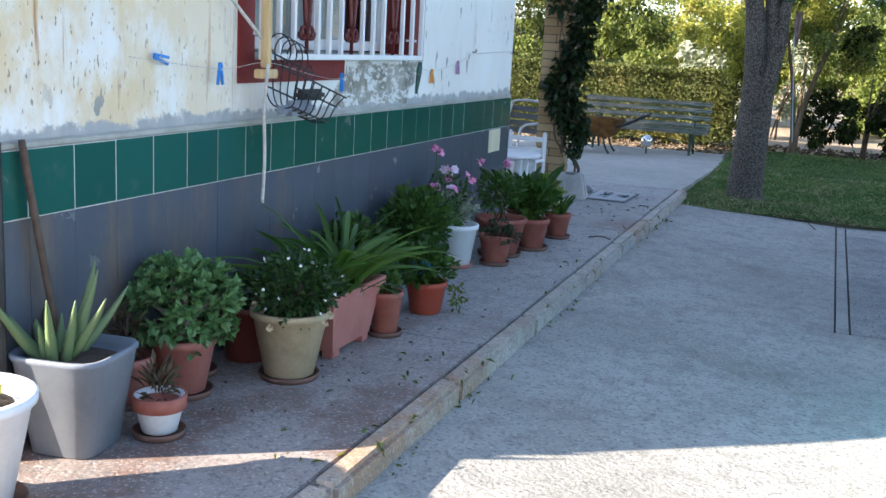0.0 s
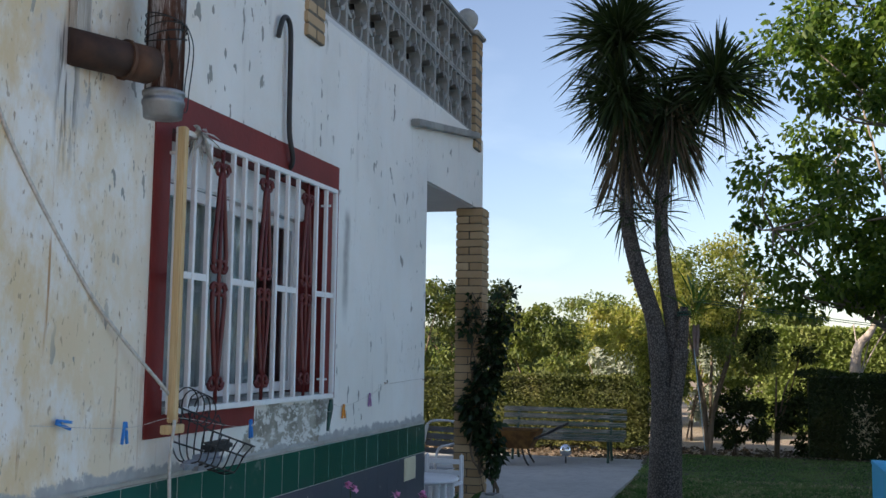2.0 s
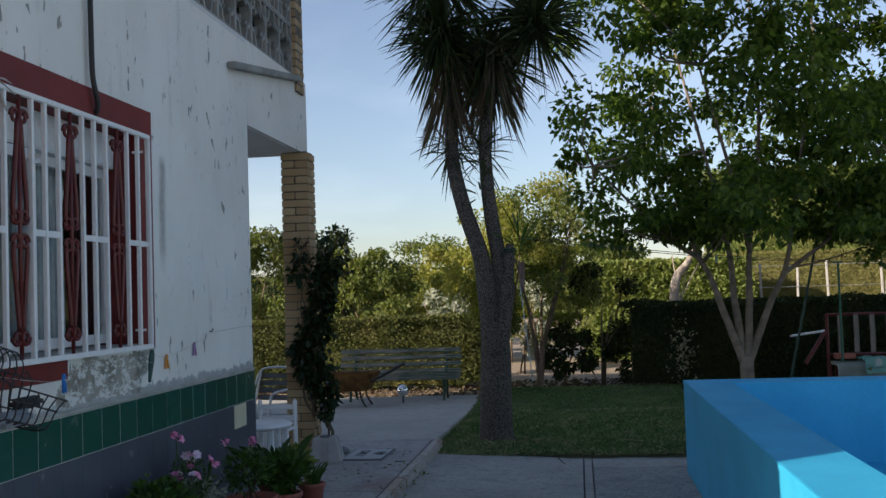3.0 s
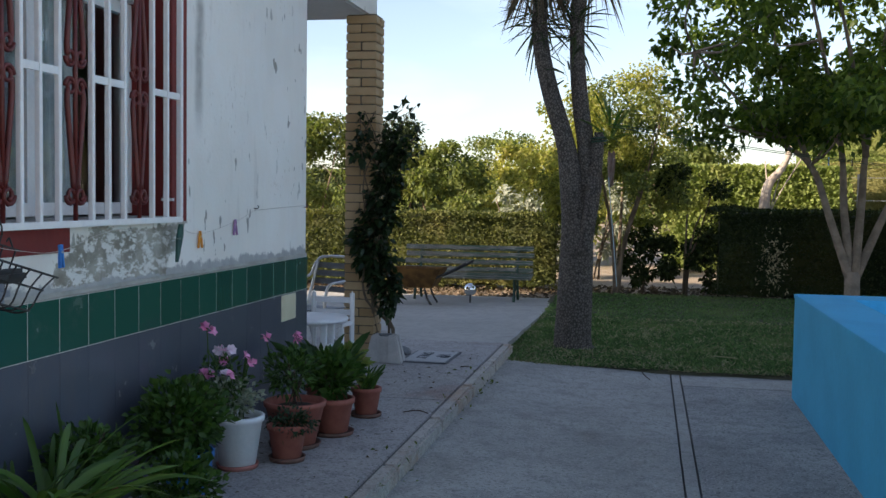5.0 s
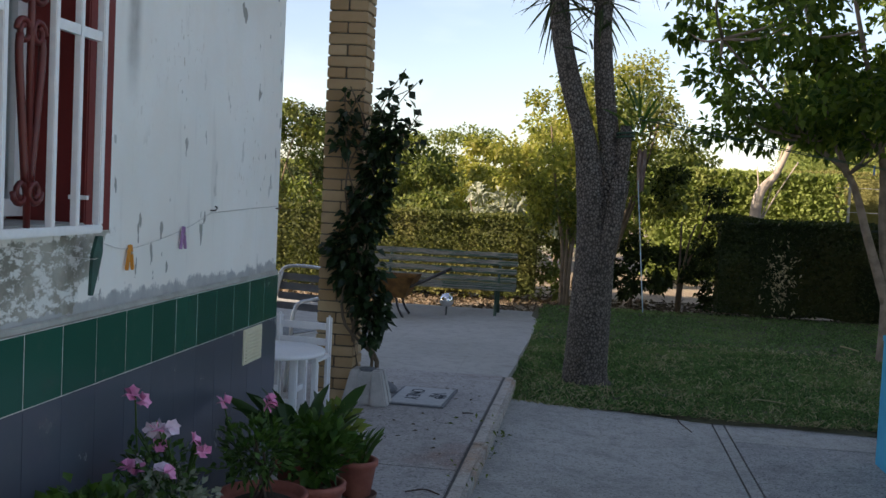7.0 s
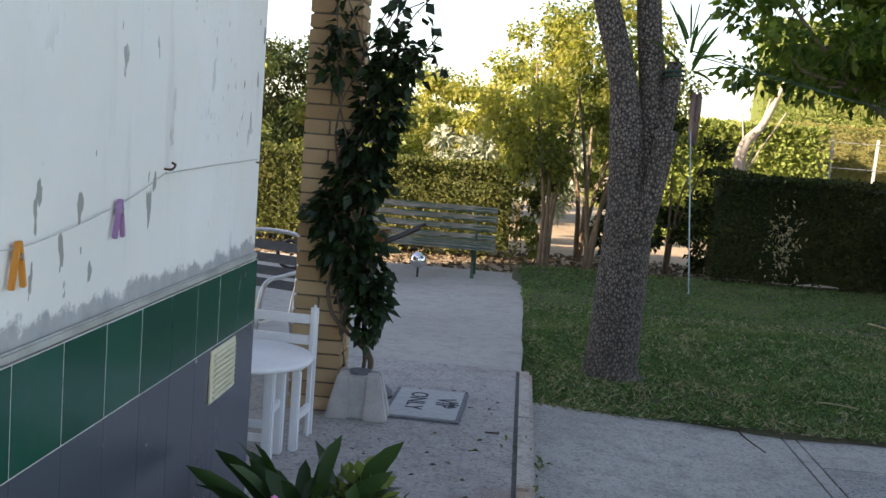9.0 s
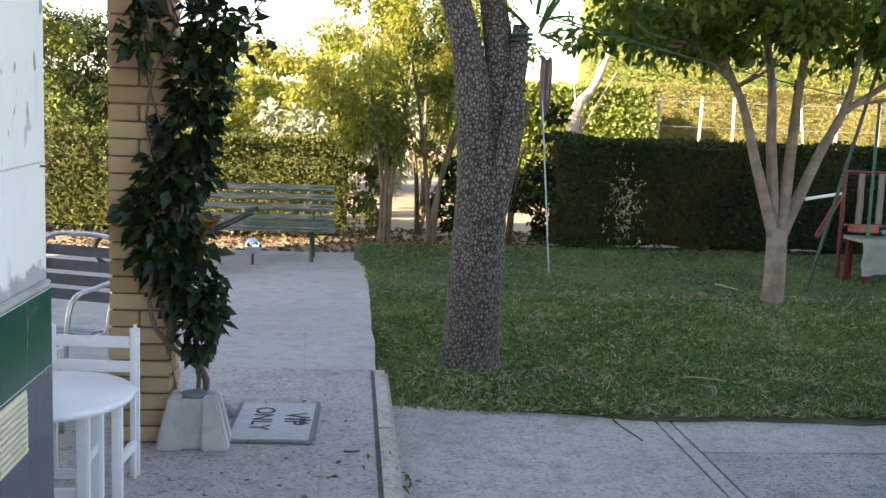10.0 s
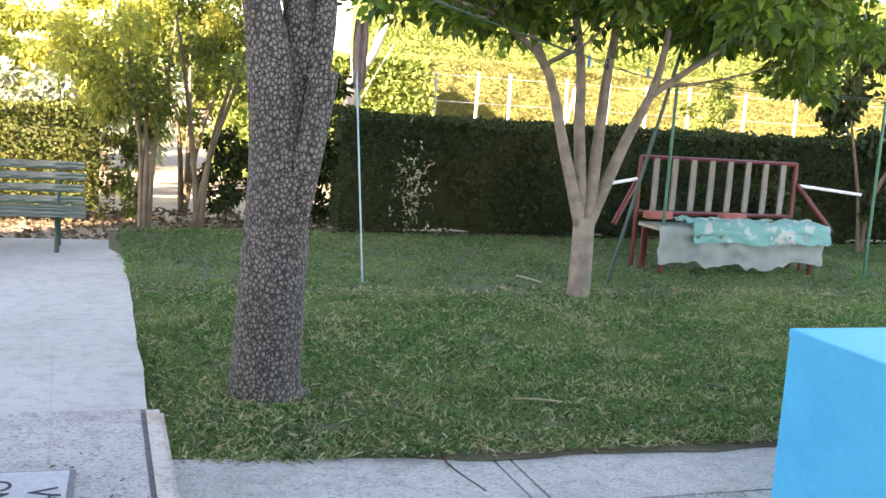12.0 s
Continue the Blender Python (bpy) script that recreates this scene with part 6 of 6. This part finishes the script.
joints = [Vector(p) for pts in main_limbs for p in pts[2:]]
for c, _ in clumps[::3]:
    e = Vector(c)
    j = min(joints, key=lambda p: (p - e).length + (0.6 if p.z > e.z else 0.0))
    if (e - j).length > 1.4:
        continue
    m = (j + e) / 2 + Vector((r2.uniform(-0.12, 0.12), r2.uniform(-0.12, 0.12), -0.06))
    limbs.append(([tuple(j), tuple(m), tuple(e)], 0.017, 0.005))
leaf_tree("lawn_tree", "many-stemmed broadleaf tree on the lawn, full green crown", B, limbs, clumps, M_LEAF_TREE, (0.07, 0.125, 0.022, 0.038), 150, M_BARK_SMOOTH)


def shrub_tree(name, label, x, y, hgt, spread, material, leaf, per, n, seed, bark=M_BARK_DARK, low=0.35, category="tree", group="", stems=3):
    r = random.Random(seed)
    limbs, cl = [], []
    for q in range(stems):
        a = r.uniform(0, 6.28)
        e = (x + math.cos(a) * spread * 0.55, y + math.sin(a) * spread * 0.55, hgt * r.uniform(0.6, 0.85))
        limbs.append(([(x + r.uniform(-0.06, 0.06), y, -0.08), (x + (e[0] - x) * 0.2, y, hgt * 0.25), (x + (e[0] - x) * 0.6, (y + e[1]) / 2, hgt * 0.5), e], 0.033 * hgt / 3, 0.010))
    for q in range(n):
        a, rr = r.uniform(0, 6.28), spread * r.random() ** 0.6
        z = hgt * (low + (1 - low) * r.random())
        k = 1.0 - 0.45 * max(0, (z / hgt - 0.6)) / 0.4
        cl.append(((x + rr * k * math.cos(a), y + rr * k * math.sin(a), z), (spread * r.uniform(0.18, 0.36), spread * r.uniform(0.18, 0.36), hgt * r.uniform(0.06, 0.13))))
    return leaf_tree(name, label, (x, y, -0.06), limbs, cl, material, leaf, per, bark, category, group)


L3 = (0.07, 0.12, 0.022, 0.036)
L4 = (0.05, 0.085, 0.014, 0.024)
shrub_tree("small_tree", "slender yellowing tree behind the lawn edge", -1.27, 17.6, 2.95, 0.85, M_LEAF_YELLOW, L4, 200, 26, 1, low=0.42, group="small garden trees")
shrub_tree("small_tree", "leaning yellow-green tree behind the lawn edge", -0.75, 17.75, 3.15, 1.15, M_LEAF_OLIVE, L4, 230, 34, 2, low=0.36, group="small garden trees")
shrub_tree("small_tree", "yellow-leaved tree catching low sun", -0.75, 19.2, 3.35, 1.15, M_LEAF_YELLOW, L4, 200, 30, 3, low=0.4, group="small garden trees")
shrub_tree("shrub", "dark green shrub at the hedge gap", 0.25, 18.3, 1.9, 0.75, M_LEAF_HEDGE, (0.05, 0.09, 0.018, 0.03), 220, 16, 4, low=0.1, category="shrub")
shrub_tree("low_shrub", "low leafy shrub at the hedge end", -1.3, 18.5, 1.15, 0.42, M_LEAF_OLIVE, (0.05, 0.09, 0.016, 0.028), 90, 14, 6, low=0.05, category="shrub")
shrub_tree("low_shrub", "low dark shrub under the small trees", -0.35, 18.7, 0.95, 0.45, M_LEAF_HEDGE, (0.05, 0.09, 0.016, 0.028), 110, 12, 7, low=0.05, category="shrub")
shrub_tree("silver_shrub", "pale silvery shrub beyond the hedge", -2.6, 20.6, 1.75, 0.8, M_LEAF_SILVER, (0.10, 0.16, 0.02, 0.03), 110, 12, 5, low=0.25, category="shrub")
shrub_tree("silver_shrub", "pale silvery shrub beyond the hedge", -1.2, 21.3, 1.7, 0.7, M_LEAF_SILVER, (0.10, 0.16, 0.02, 0.03), 110, 10, 15, low=0.25, category="shrub")
orchard = ((-9.4, 24.5, 3.3, 1.6, M_LEAF_OLIVE), (-7.3, 23.4, 3.2, 1.35, M_LEAF_OLIVE), (-6.1, 26.4, 3.2, 1.5, M_LEAF_HEDGE), (-4.7, 24.2, 2.5, 1.3, M_LEAF_OLIVE), (-3.0, 26.2, 2.7, 1.4, M_LEAF_YELLOW), (-1.6, 24.6, 2.9, 1.4, M_LEAF_YELLOW), (0.4, 25.6, 2.5, 1.5, M_LEAF_OLIVE), (-12.2, 26.2, 3.6, 1.9, M_LEAF_OLIVE), (-8.6, 31.5, 3.6, 2.0, M_LEAF_HEDGE), (-4.2, 32.5, 3.2, 2.0, M_LEAF_OLIVE), (0.2, 33.5, 3.0, 2.0, M_LEAF_OLIVE), (-14.5, 33.0, 3.9, 2.3, M_LEAF_OLIVE))
for q, (x, y, hh, sp, m) in enumerate(orchard):
    shrub_tree("orchard_tree", "rounded fruit tree in the sunlit orchard", x, y, hh, sp, m, (0.08, 0.13, 0.024, 0.04), 200, 30, 40 + q, low=0.2, group="orchard trees")


def hedge(name, label, x0, x1, y0, y1, hgt, material, n, leaf, seed, gaps=()):
    t = thing(name, label, "hedge", ((x0 + x1) / 2, (y0 + y1) / 2, -0.06))
    cx, cy = (x0 + x1) / 2, (y0 + y1) / 2
    hx, hy = (x1 - x0) / 2, (y1 - y0) / 2
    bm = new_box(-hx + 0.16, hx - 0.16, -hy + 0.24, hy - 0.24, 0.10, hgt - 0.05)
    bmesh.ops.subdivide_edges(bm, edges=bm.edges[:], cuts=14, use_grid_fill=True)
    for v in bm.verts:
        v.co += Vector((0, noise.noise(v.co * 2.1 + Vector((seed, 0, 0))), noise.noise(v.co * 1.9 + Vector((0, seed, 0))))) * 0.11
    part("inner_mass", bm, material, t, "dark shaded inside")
    wall, top = hx * 2 * hgt, hx * 2 * hy * 2
    side = rng.random(n)
    fr = wall / (2 * wall + top)
    x = rng.uniform(-hx, hx, n)
    on_top = side > 2 * fr
    front = side < fr * 1.15
    y = np.where(on_top, rng.uniform(-hy, hy, n), np.where(front, -hy, hy)) + rng.normal(0, 0.035, n)
    z = np.where(on_top, hgt - 0.06, rng.uniform(0.02, 1.0, n) ** 0.9 * hgt)
    wob = np.array([noise.noise(Vector((a * 1.3 + seed, b * 1.3, c * 1.6))) for a, b, c in zip(x, y, z)])
    fine = np.array([noise.noise(Vector((a * 4.5, b * 4.5 + seed, c * 4.5))) for a, b, c in zip(x, y, z)])
    y = y + np.where(on_top, 0, np.sign(y)) * (0.12 * wob + 0.06 * fine - 0.04)
    z = z + np.where(on_top, 0.06 * wob + 0.045 * fine + np.abs(rng.normal(0, 0.02, n)), 0) + 0.03
    keep = (fine > -0.34 - 0.35 * (z / hgt)) | (rng.random(n) < 0.25)
    for g0, gw in gaps:
        # thin places, open low down and closed along the top
        keep &= (np.abs(x + cx - g0) > gw * (2.2 + 1.5 * wob)) | (z > 0.8 * hgt) | (rng.random(n) < 0.55)
    p = np.stack([x, y, z], 1)[keep]
    d = np.stack([np.zeros(n), np.where(on_top, 0, np.sign(y)), np.where(on_top, 1.0, 0.25)], 1)[keep] + rng.normal(size=(keep.sum(), 3)) * 0.7
    k = len(p)
    part("foliage", leaf_mesh("foliage", p, d, rng.uniform(leaf[0], leaf[1], k), rng.uniform(leaf[2], leaf[3], k), material, 0.1, 0.3), None, t, "small dense leaves")
    return t


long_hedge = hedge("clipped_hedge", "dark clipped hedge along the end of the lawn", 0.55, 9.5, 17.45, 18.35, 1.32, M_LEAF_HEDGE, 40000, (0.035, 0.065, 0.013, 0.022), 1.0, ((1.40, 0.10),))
hedge("clipped_hedge", "clipped hedge behind the bench, sunlight put in its leaf colour", -7.5, -1.55, 18.2, 19.0, 1.20, M_LEAF_HEDGE_LIT, 26000, (0.035, 0.065, 0.013, 0.022), 4.0)
# straw-coloured specks stand in for sunlit ground showing through the hedge
n = 210
p = np.stack([1.43 - 5.025 + rng.normal(0, 0.10, n), -0.45 - 0.05 + rng.normal(0, 0.05, n), 0.60 + rng.normal(0, 0.2, n)], 1)
part("dry_patch", leaf_mesh("dry_patch", p, rng.normal(size=(n, 3)), rng.uniform(0.04, 0.08, n), rng.uniform(0.008, 0.016, n), M_STRAW, 0.1, 0.4), None, long_hedge, "pale specks for sunlit ground seen through a thin patch")["kind"] = "stuff"
hedge("lime_hedge", "bright lime green hedge in full sun", 0.0, 3.6, 23.6, 24.6, 2.1, M_LEAF_LIME, 11000, (0.08, 0.13, 0.03, 0.045), 8.0)
hedge("cypress_hedge", "tall yellow-green cypress screen behind the fence", 2.9, 17.0, 26.4, 27.9, 4.3, M_LEAF_LIME, 90000, (0.05, 0.10, 0.012, 0.020), 9.0)
hedge("dry_screen", "low ochre sunburnt screen of brush behind the fence", 2.6, 17.0, 25.2, 25.9, 2.25, M_LEAF_DRYSCREEN, 60000, (0.04, 0.09, 0.008, 0.014), 14.0)
shrub_tree("ivy_bush", "big dark ivy-leaved bush beside the swing seat", 6.9, 16.9, 2.6, 1.35, M_LEAF_HEDGE, (0.07, 0.12, 0.03, 0.045), 260, 24, 77, low=0.08, category="bush")
shrub_tree("young_tree", "young green tree in front of the fence", 8.3, 22.4, 2.1, 0.75, M_LEAF_OLIVE, L3, 130, 14, 78, low=0.3)
hedge("tree_line", "far line of garden trees", -60, 60, 62, 66, 2.7, M_LEAF_OLIVE, 15000, (0.35, 0.6, 0.14, 0.22), 12.0)

# fence
fence = thing("wire_fence", "wire fence on white concrete posts", "fence", (6.0, 24.1, -0.06))
PO = link_mesh("post", new_box(-0.022, 0.022, -0.022, 0.022, 0, 2.05, bevel=0.006), M_CAST)
for xx in (3.28, 3.78, 4.50, 5.18, 6.28, 7.05, 7.9, 8.8, 10.0, 11.2, 12.4, 13.6, 14.8):
    part("post", PO, None, fence).matrix_basis = pose(xx - 6.0, 0, rnd.uniform(-0.05, 0.02), rnd.uniform(-1, 1), rnd.uniform(-1.5, 1.5), 0)
for s in (-1, 1):
    part("brace", tube(bmesh.new(), [(0.40, 0, 1.9), (0.40 + s * 0.24, 0.05, 0.0)], 0.022, 6), M_CAST, fence)
for zz in (0.5, 1.0, 1.5, 1.95):
    part("wire", tube(bmesh.new(), [(-3.3, -0.045, zz), (9.3, -0.045, zz)], 0.006, 4), M_STEEL, fence)
trunk = thing("pale_trunk", "leaning pale bleached tree trunk", "tree trunk", (1.72, 22.0, -0.06))
part("trunk", tube(bmesh.new(), bez([(0, 0, 0), (0.04, 0, 0.9), (0.09, 0, 1.7), (0.36, 0, 2.1), (0.62, 0, 2.75)]), list(np.linspace(0.14, 0.035, 25)), 10), M_BLEACHED, trunk, smooth=True)
for dx, zz in ((-0.25, 2.2), (0.15, 2.5), (0.42, 2.3)):
    part("dead_branch", tube(bmesh.new(), bez([(0.12, 0, 1.2), (0.2 + dx * 0.4, 0.05, 1.7), (0.3 + dx, 0.1, zz)]), [0.03, 0.02, 0.012], 6), M_BLEACHED, trunk, smooth=True)

# far hills and farmhouses
bm = bmesh.new()
prev = None
for k in range(121):
    x = -420 + 7 * k
    hgt = 7 + 5 * noise.noise(Vector((x * 0.011, 3, 0))) + 2.5 * noise.noise(Vector((x * 0.04, 8, 0))) + 0.012 * max(0, x)
    row = [bm.verts.new((x, 330 - 40 * q, hgt * s)) for q, s in enumerate((1.0, 0.75, 0.35, -0.1))]
    if prev:
        for q in range(3):
            bm.faces.new((prev[q], row[q], row[q + 1], prev[q + 1]))
    prev = row
solid("backdrop_hill", bm, M_HILL, "low dry hills on the horizon", "hill", kind="structure", smooth=True)
for x, y, w in ((30, 150, 9), (52, 165, 12), (12, 190, 8), (-30, 180, 10)):
    f = thing("farmhouse", "small pale farmhouse far off", "house", (x, y, -0.06), group="far farmhouses")
    part("wall", new_box(-w / 2, w / 2, -3, 3, 0, 3.6), M_FARWALL, f)
    bm = bmesh.new()
    v = [bm.verts.new(q) for q in ((-w / 2 - 0.3, -3.3, 3.55), (w / 2 + 0.3, -3.3, 3.55), (w / 2 + 0.3, 3.3, 3.55), (-w / 2 - 0.3, 3.3, 3.55), (-w / 2 - 0.3, 0, 5.0), (w / 2 + 0.3, 0, 5.0))]
    for q in ((0, 1, 5, 4), (2, 3, 4, 5), (0, 4, 3), (1, 2, 5), (0, 3, 2, 1)):
        bm.faces.new([v[i] for i in q])
    part("roof", bm, M_ROOF, f)
    for q in (-1, 1):
        part("window", new_box(q * w / 4 - 0.5, q * w / 4 + 0.5, -3.03, -3.0, 1.2, 2.4), M_INK, f)

# ---- swing seat and clotheslines ----
swing = thing("swing_seat", "red iron swing seat with slatted wooden back", "swing seat", (4.05, 15.55, 0.03))
for s in (-1, 1):
    part("end_post", tube(bmesh.new(), [(s * 0.88, 0.15, 0.0), (s * 0.88, 0.15, 1.06)], 0.022, 8), M_RED_IRON, swing)
    part("brace", tube(bmesh.new(), [(s * 0.90, 0.13, 0.85), (s * 1.22, -0.05, 0.42)], 0.026, 8), M_RED_IRON, swing)
    if s > 0:
        part("foot_rail", tube(bmesh.new(), [(s * 0.86, -0.05, 0.42), (s * 1.24, -0.05, 0.40)], 0.024, 8), M_RED_IRON, swing)
    part("leg", tube(bmesh.new(), [(s * 0.90, -0.05, 0.40), (s * 0.90, -0.05, 0.0)], 0.016, 8), M_RED_IRON, swing)
    part("arm_rest", tube(bmesh.new(), [(s * 0.92, 0.12, 0.84), (s * 1.42, -0.20, 0.80)], 0.016, 8), M_WHITE_PLASTIC, swing, "white plastic arm")
for zz in (0.52, 1.05):
    part("back_rail", tube(bmesh.new(), [(-0.88, 0.15, zz), (0.88, 0.15, zz)], 0.020, 8), M_RED_IRON, swing)
SW = link_mesh("back_slat", new_box(-0.032, 0.032, -0.010, 0.010, 0.54, 1.04, bevel=0.004), M_WOOD_OLD)
for k in range(8):
    part("back_slat", SW, None, swing).location = (-0.72 + 0.205 * k, 0.125, rnd.uniform(-0.01, 0.01))
part("seat_board", new_box(-0.86, 0.92, -0.30, 0.12, 0.40, 0.43), M_WOOD_GREY, swing)
for s in (-0.8, 0.86):
    for q in (-0.26, 0.08):
        part("seat_leg", new_box(s - 0.02, s + 0.02, q - 0.02, q + 0.02, 0, 0.40), M_RED_IRON, swing)


def drape(name, label, x0, x1, y0, y1, ztop, drop, material, loc, seed, category, flat=0.0):
    """A cloth over a seat: flat on top, hanging in folds over the front."""
    bm = bmesh.new()
    nx, na, nb = 60, 8, 10
    rows = []
    for i in range(nx + 1):
        x = x0 + (x1 - x0) * i / nx
        dr = drop * (0.85 + 0.22 * noise.noise(Vector((x * 2.2, seed, 0))) + 0.12 * noise.noise(Vector((x * 9.0, seed, 4))))
        col = []
        for j in range(na + nb + 1):
            if j <= na:
                y, z = y1 + (y0 - y1) * j / na, ztop + (0.012 + flat) * noise.noise(Vector((x * 6, j * 0.7, seed))) + 0.006 + flat
            else:
                f = (j - na) / nb
                y, z = y0 - 0.012 - 0.03 * f - 0.022 * f * math.sin(x * 17 + seed + 3 * noise.noise(Vector((x * 3, f * 2, seed)))) - 0.03 * noise.noise(Vector((x * 5, f * 4, seed))), ztop - dr * f
            col.append(bm.verts.new((x, y, z)))
        rows.append(col)
    for a, b in zip(rows, rows[1:]):
        for j in range(na + nb):
            bm.faces.new((a[j], b[j], b[j + 1], a[j + 1]))
    bmesh.ops.solidify(bm, geom=bm.faces[:], thickness=0.005)
    return solid(name, bm, material, label, category, loc, smooth=True)


drape("seat_cover", "pale grey-green sheet hanging over the swing seat", -0.88, 0.94, -0.31, 0.10, 0.435, 0.40, M_SHEET, (4.05, 15.55, 0.03), 1.0, "sheet")
drape("towel", "mint green towel with a white print, crumpled on the swing seat", -0.55, 0.98, -0.335, 0.05, 0.452, 0.17, M_MINT, (4.05, 15.55, 0.03), 5.0, "towel", 0.035)
BR = link_mesh("loose_brick", new_box(-0.13, 0.13, -0.06, 0.06, 0, 0.07, bevel=0.004), M_TERRA)
for x in (-0.70, 0.12):
    solid("loose_brick", BR, None, "pinkish brick weighing down the cover", "brick", (4.05 + x, 15.60, 0.03 + 0.475), group="bricks on the swing seat")
for x, y, hh in ((3.26, 15.33, 1.75), (5.36, 15.05, 1.72)):
    pole = thing("green_pole", "thin dark green metal clothesline pole", "pole", (x, y, 0.02), group="clothesline poles")
    part("tube", tube(bmesh.new(), [(0, 0, 0), (0, 0, hh)], 0.015, 8), M_POLE, pole)
    part("cross_arm", tube(bmesh.new(), [(-0.10, -0.16, hh), (0.10, 0.16, hh)], 0.011, 6), M_POLE, pole)
solid("leaning_pole", tube(bmesh.new(), [(2.42, 14.75, 0.02), (2.95, 14.6, 2.5)], 0.016, 8), M_GREEN_IRON, "dark green pole leaning in the tree", "pole")
for dy, dz in ((-0.12, 0.0), (0.12, 0.03)):
    solid("clothesline", tube(bmesh.new(), bez([(-0.66, 11.68 + dy * 0.3, 2.05 + dz), (1.2, 13.3 + dy, 1.86 + dz), (3.26, 15.33 + dy, 1.77 + dz), (5.36, 15.05 + dy, 1.74 + dz)]), 0.004, 5), M_GREEN_IRON, "green wire clothesline tied to the forked tree", "clothesline", smooth=True)
for f, m in ((0.55, M_PEG_BLUE), (0.62, M_BLACK), (0.80, M_PEG_BLUE)):
    t = peg(m, (-0.66 + 3.92 * f, 11.56 + 3.65 * f, 1.85), 0, 4)
    tagged(t, "plastic clothes peg clipped on the garden wire", group="pegs on the garden line")
prop = thing("hanging_rod", "thin pale blue rod and faded rag hung on the cordyline", "rod", (-0.63, 11.50, 0.65))
part("rod", tube(bmesh.new(), [(0.07, 0.01, 0), (-0.02, -0.03, 0.95)], 0.0042, 8), plain("pale_blue_paint", (0.24, 0.36, 0.40), (0.36, 0.46, 0.48), 9.0, 0.5), prop)
bm = bmesh.new()
prev = None
for k in range(13):
    u = -0.035 + 0.07 * k / 12
    row = [bm.verts.new((u * (1.0 - 0.5 * abs(q - 1) / 4), 0.016 * math.sin(k * 1.25 + 0.4 * q), 1.17 - 0.075 * q + 0.01 * math.sin(k * 0.8))) for q in range(5)]
    if prev:
        for q in range(4):
            bm.faces.new((prev[q], row[q], row[q + 1], prev[q + 1]))
    prev = row
bmesh.ops.solidify(bm, geom=bm.faces[:], thickness=0.004)
part("rag", bm, M_RAG, prop, "faded pinkish rag", True)


# ---- fallen bits ----
for pts, rad, lab in (
    (((-1.36, 11.06, 0.006), (-1.356, 10.80, 0.012), (-1.31, 10.45, 0.006)), 0.006, "dark stiff cable end lying beside the kerb"),
    (((-0.30, 11.10, 0.035), (-0.32, 10.85, 0.012), (-0.26, 10.55, 0.006)), 0.005, "thin brown twig fallen across the lawn edge"),
    (((1.62, 14.85, 0.075), (1.66, 14.70, 0.082), (1.72, 14.55, 0.075)), 0.009, "pale dry twig lying in the grass"),
    (((0.25, 11.52, 0.070), (0.35, 11.48, 0.076), (0.47, 11.44, 0.070)), 0.005, "pale dry twig lying in the grass"),
    (((-1.66, 9.98, P + 0.004), (-1.62, 9.95, P + 0.014), (-1.60, 9.99, P + 0.004)), 0.004, "curled dark twig on the pavement"),
    (((-1.70, 8.30, P + 0.004), (-1.62, 8.33, P + 0.012), (-1.55, 8.30, P + 0.004)), 0.004, "curled dark twig on the pavement"),
):
    pale = "pale" in lab
    solid("fallen_twig" if "twig" in lab else "cable_end", tube(bmesh.new(), bez(pts, 5), rad, 6), M_STRAW if pale else M_STICK, lab, "twig" if "twig" in lab else "cable", smooth=True)
bm = bmesh.new()
bmesh.ops.create_icosphere(bm, subdivisions=2, radius=0.07)
for v in bm.verts:
    v.co *= 1.0 + 0.35 * noise.noise(v.co * 14.0)
    v.co.z = max(-0.03, v.co.z * 0.6)
solid("dark_stone", bm, M_MAT_EDGE, "dark lump of stone between parasol base and doormat", "stone", (-2.225, 10.46, P + 0.031), 30)
n = 130
dx, dy = rng.uniform(-2.3, -1.6, n), rng.uniform(4.3, 10.9, n)
solid("pavement_litter", leaf_mesh("pavement_litter", np.stack([dx, dy, np.full(n, P + 0.003)], 1), rng.normal(size=(n, 3)) * np.array([1, 1, 0.12]), rng.uniform(0.015, 0.04, n), rng.uniform(0.004, 0.009, n), M_LITTER, 0.0, 0.5), None, "scattered dry leaf scraps on the pavement", "leaves", kind="stuff")

# ---- bricks and tiles ----
for job in PILLAR_JOBS:
    brick_column(*job)
GT = link_mesh("green_tile", new_box(0.0, 0.006, -0.0978, 0.0978, 0.0035, 0.2025, bevel=0.0008), M_GREEN_TILE)
AT = link_mesh("grey_tile", new_box(0.0, 0.006, -0.0996, 0.0996, 0.0, 0.6825, bevel=0.0006), M_GREY_TILE)
for k in range(25):
    yc = 8.64 - 0.1 - 0.2 * k
    part("green_tile", GT, None, wall_east).location = (WX + 0.0062 + rnd.uniform(0, 0.0012), yc, 0.819)
    part("grey_tile", AT, None, wall_east).location = (WX + 0.0062 + rnd.uniform(0, 0.0008), yc, P + 0.003)
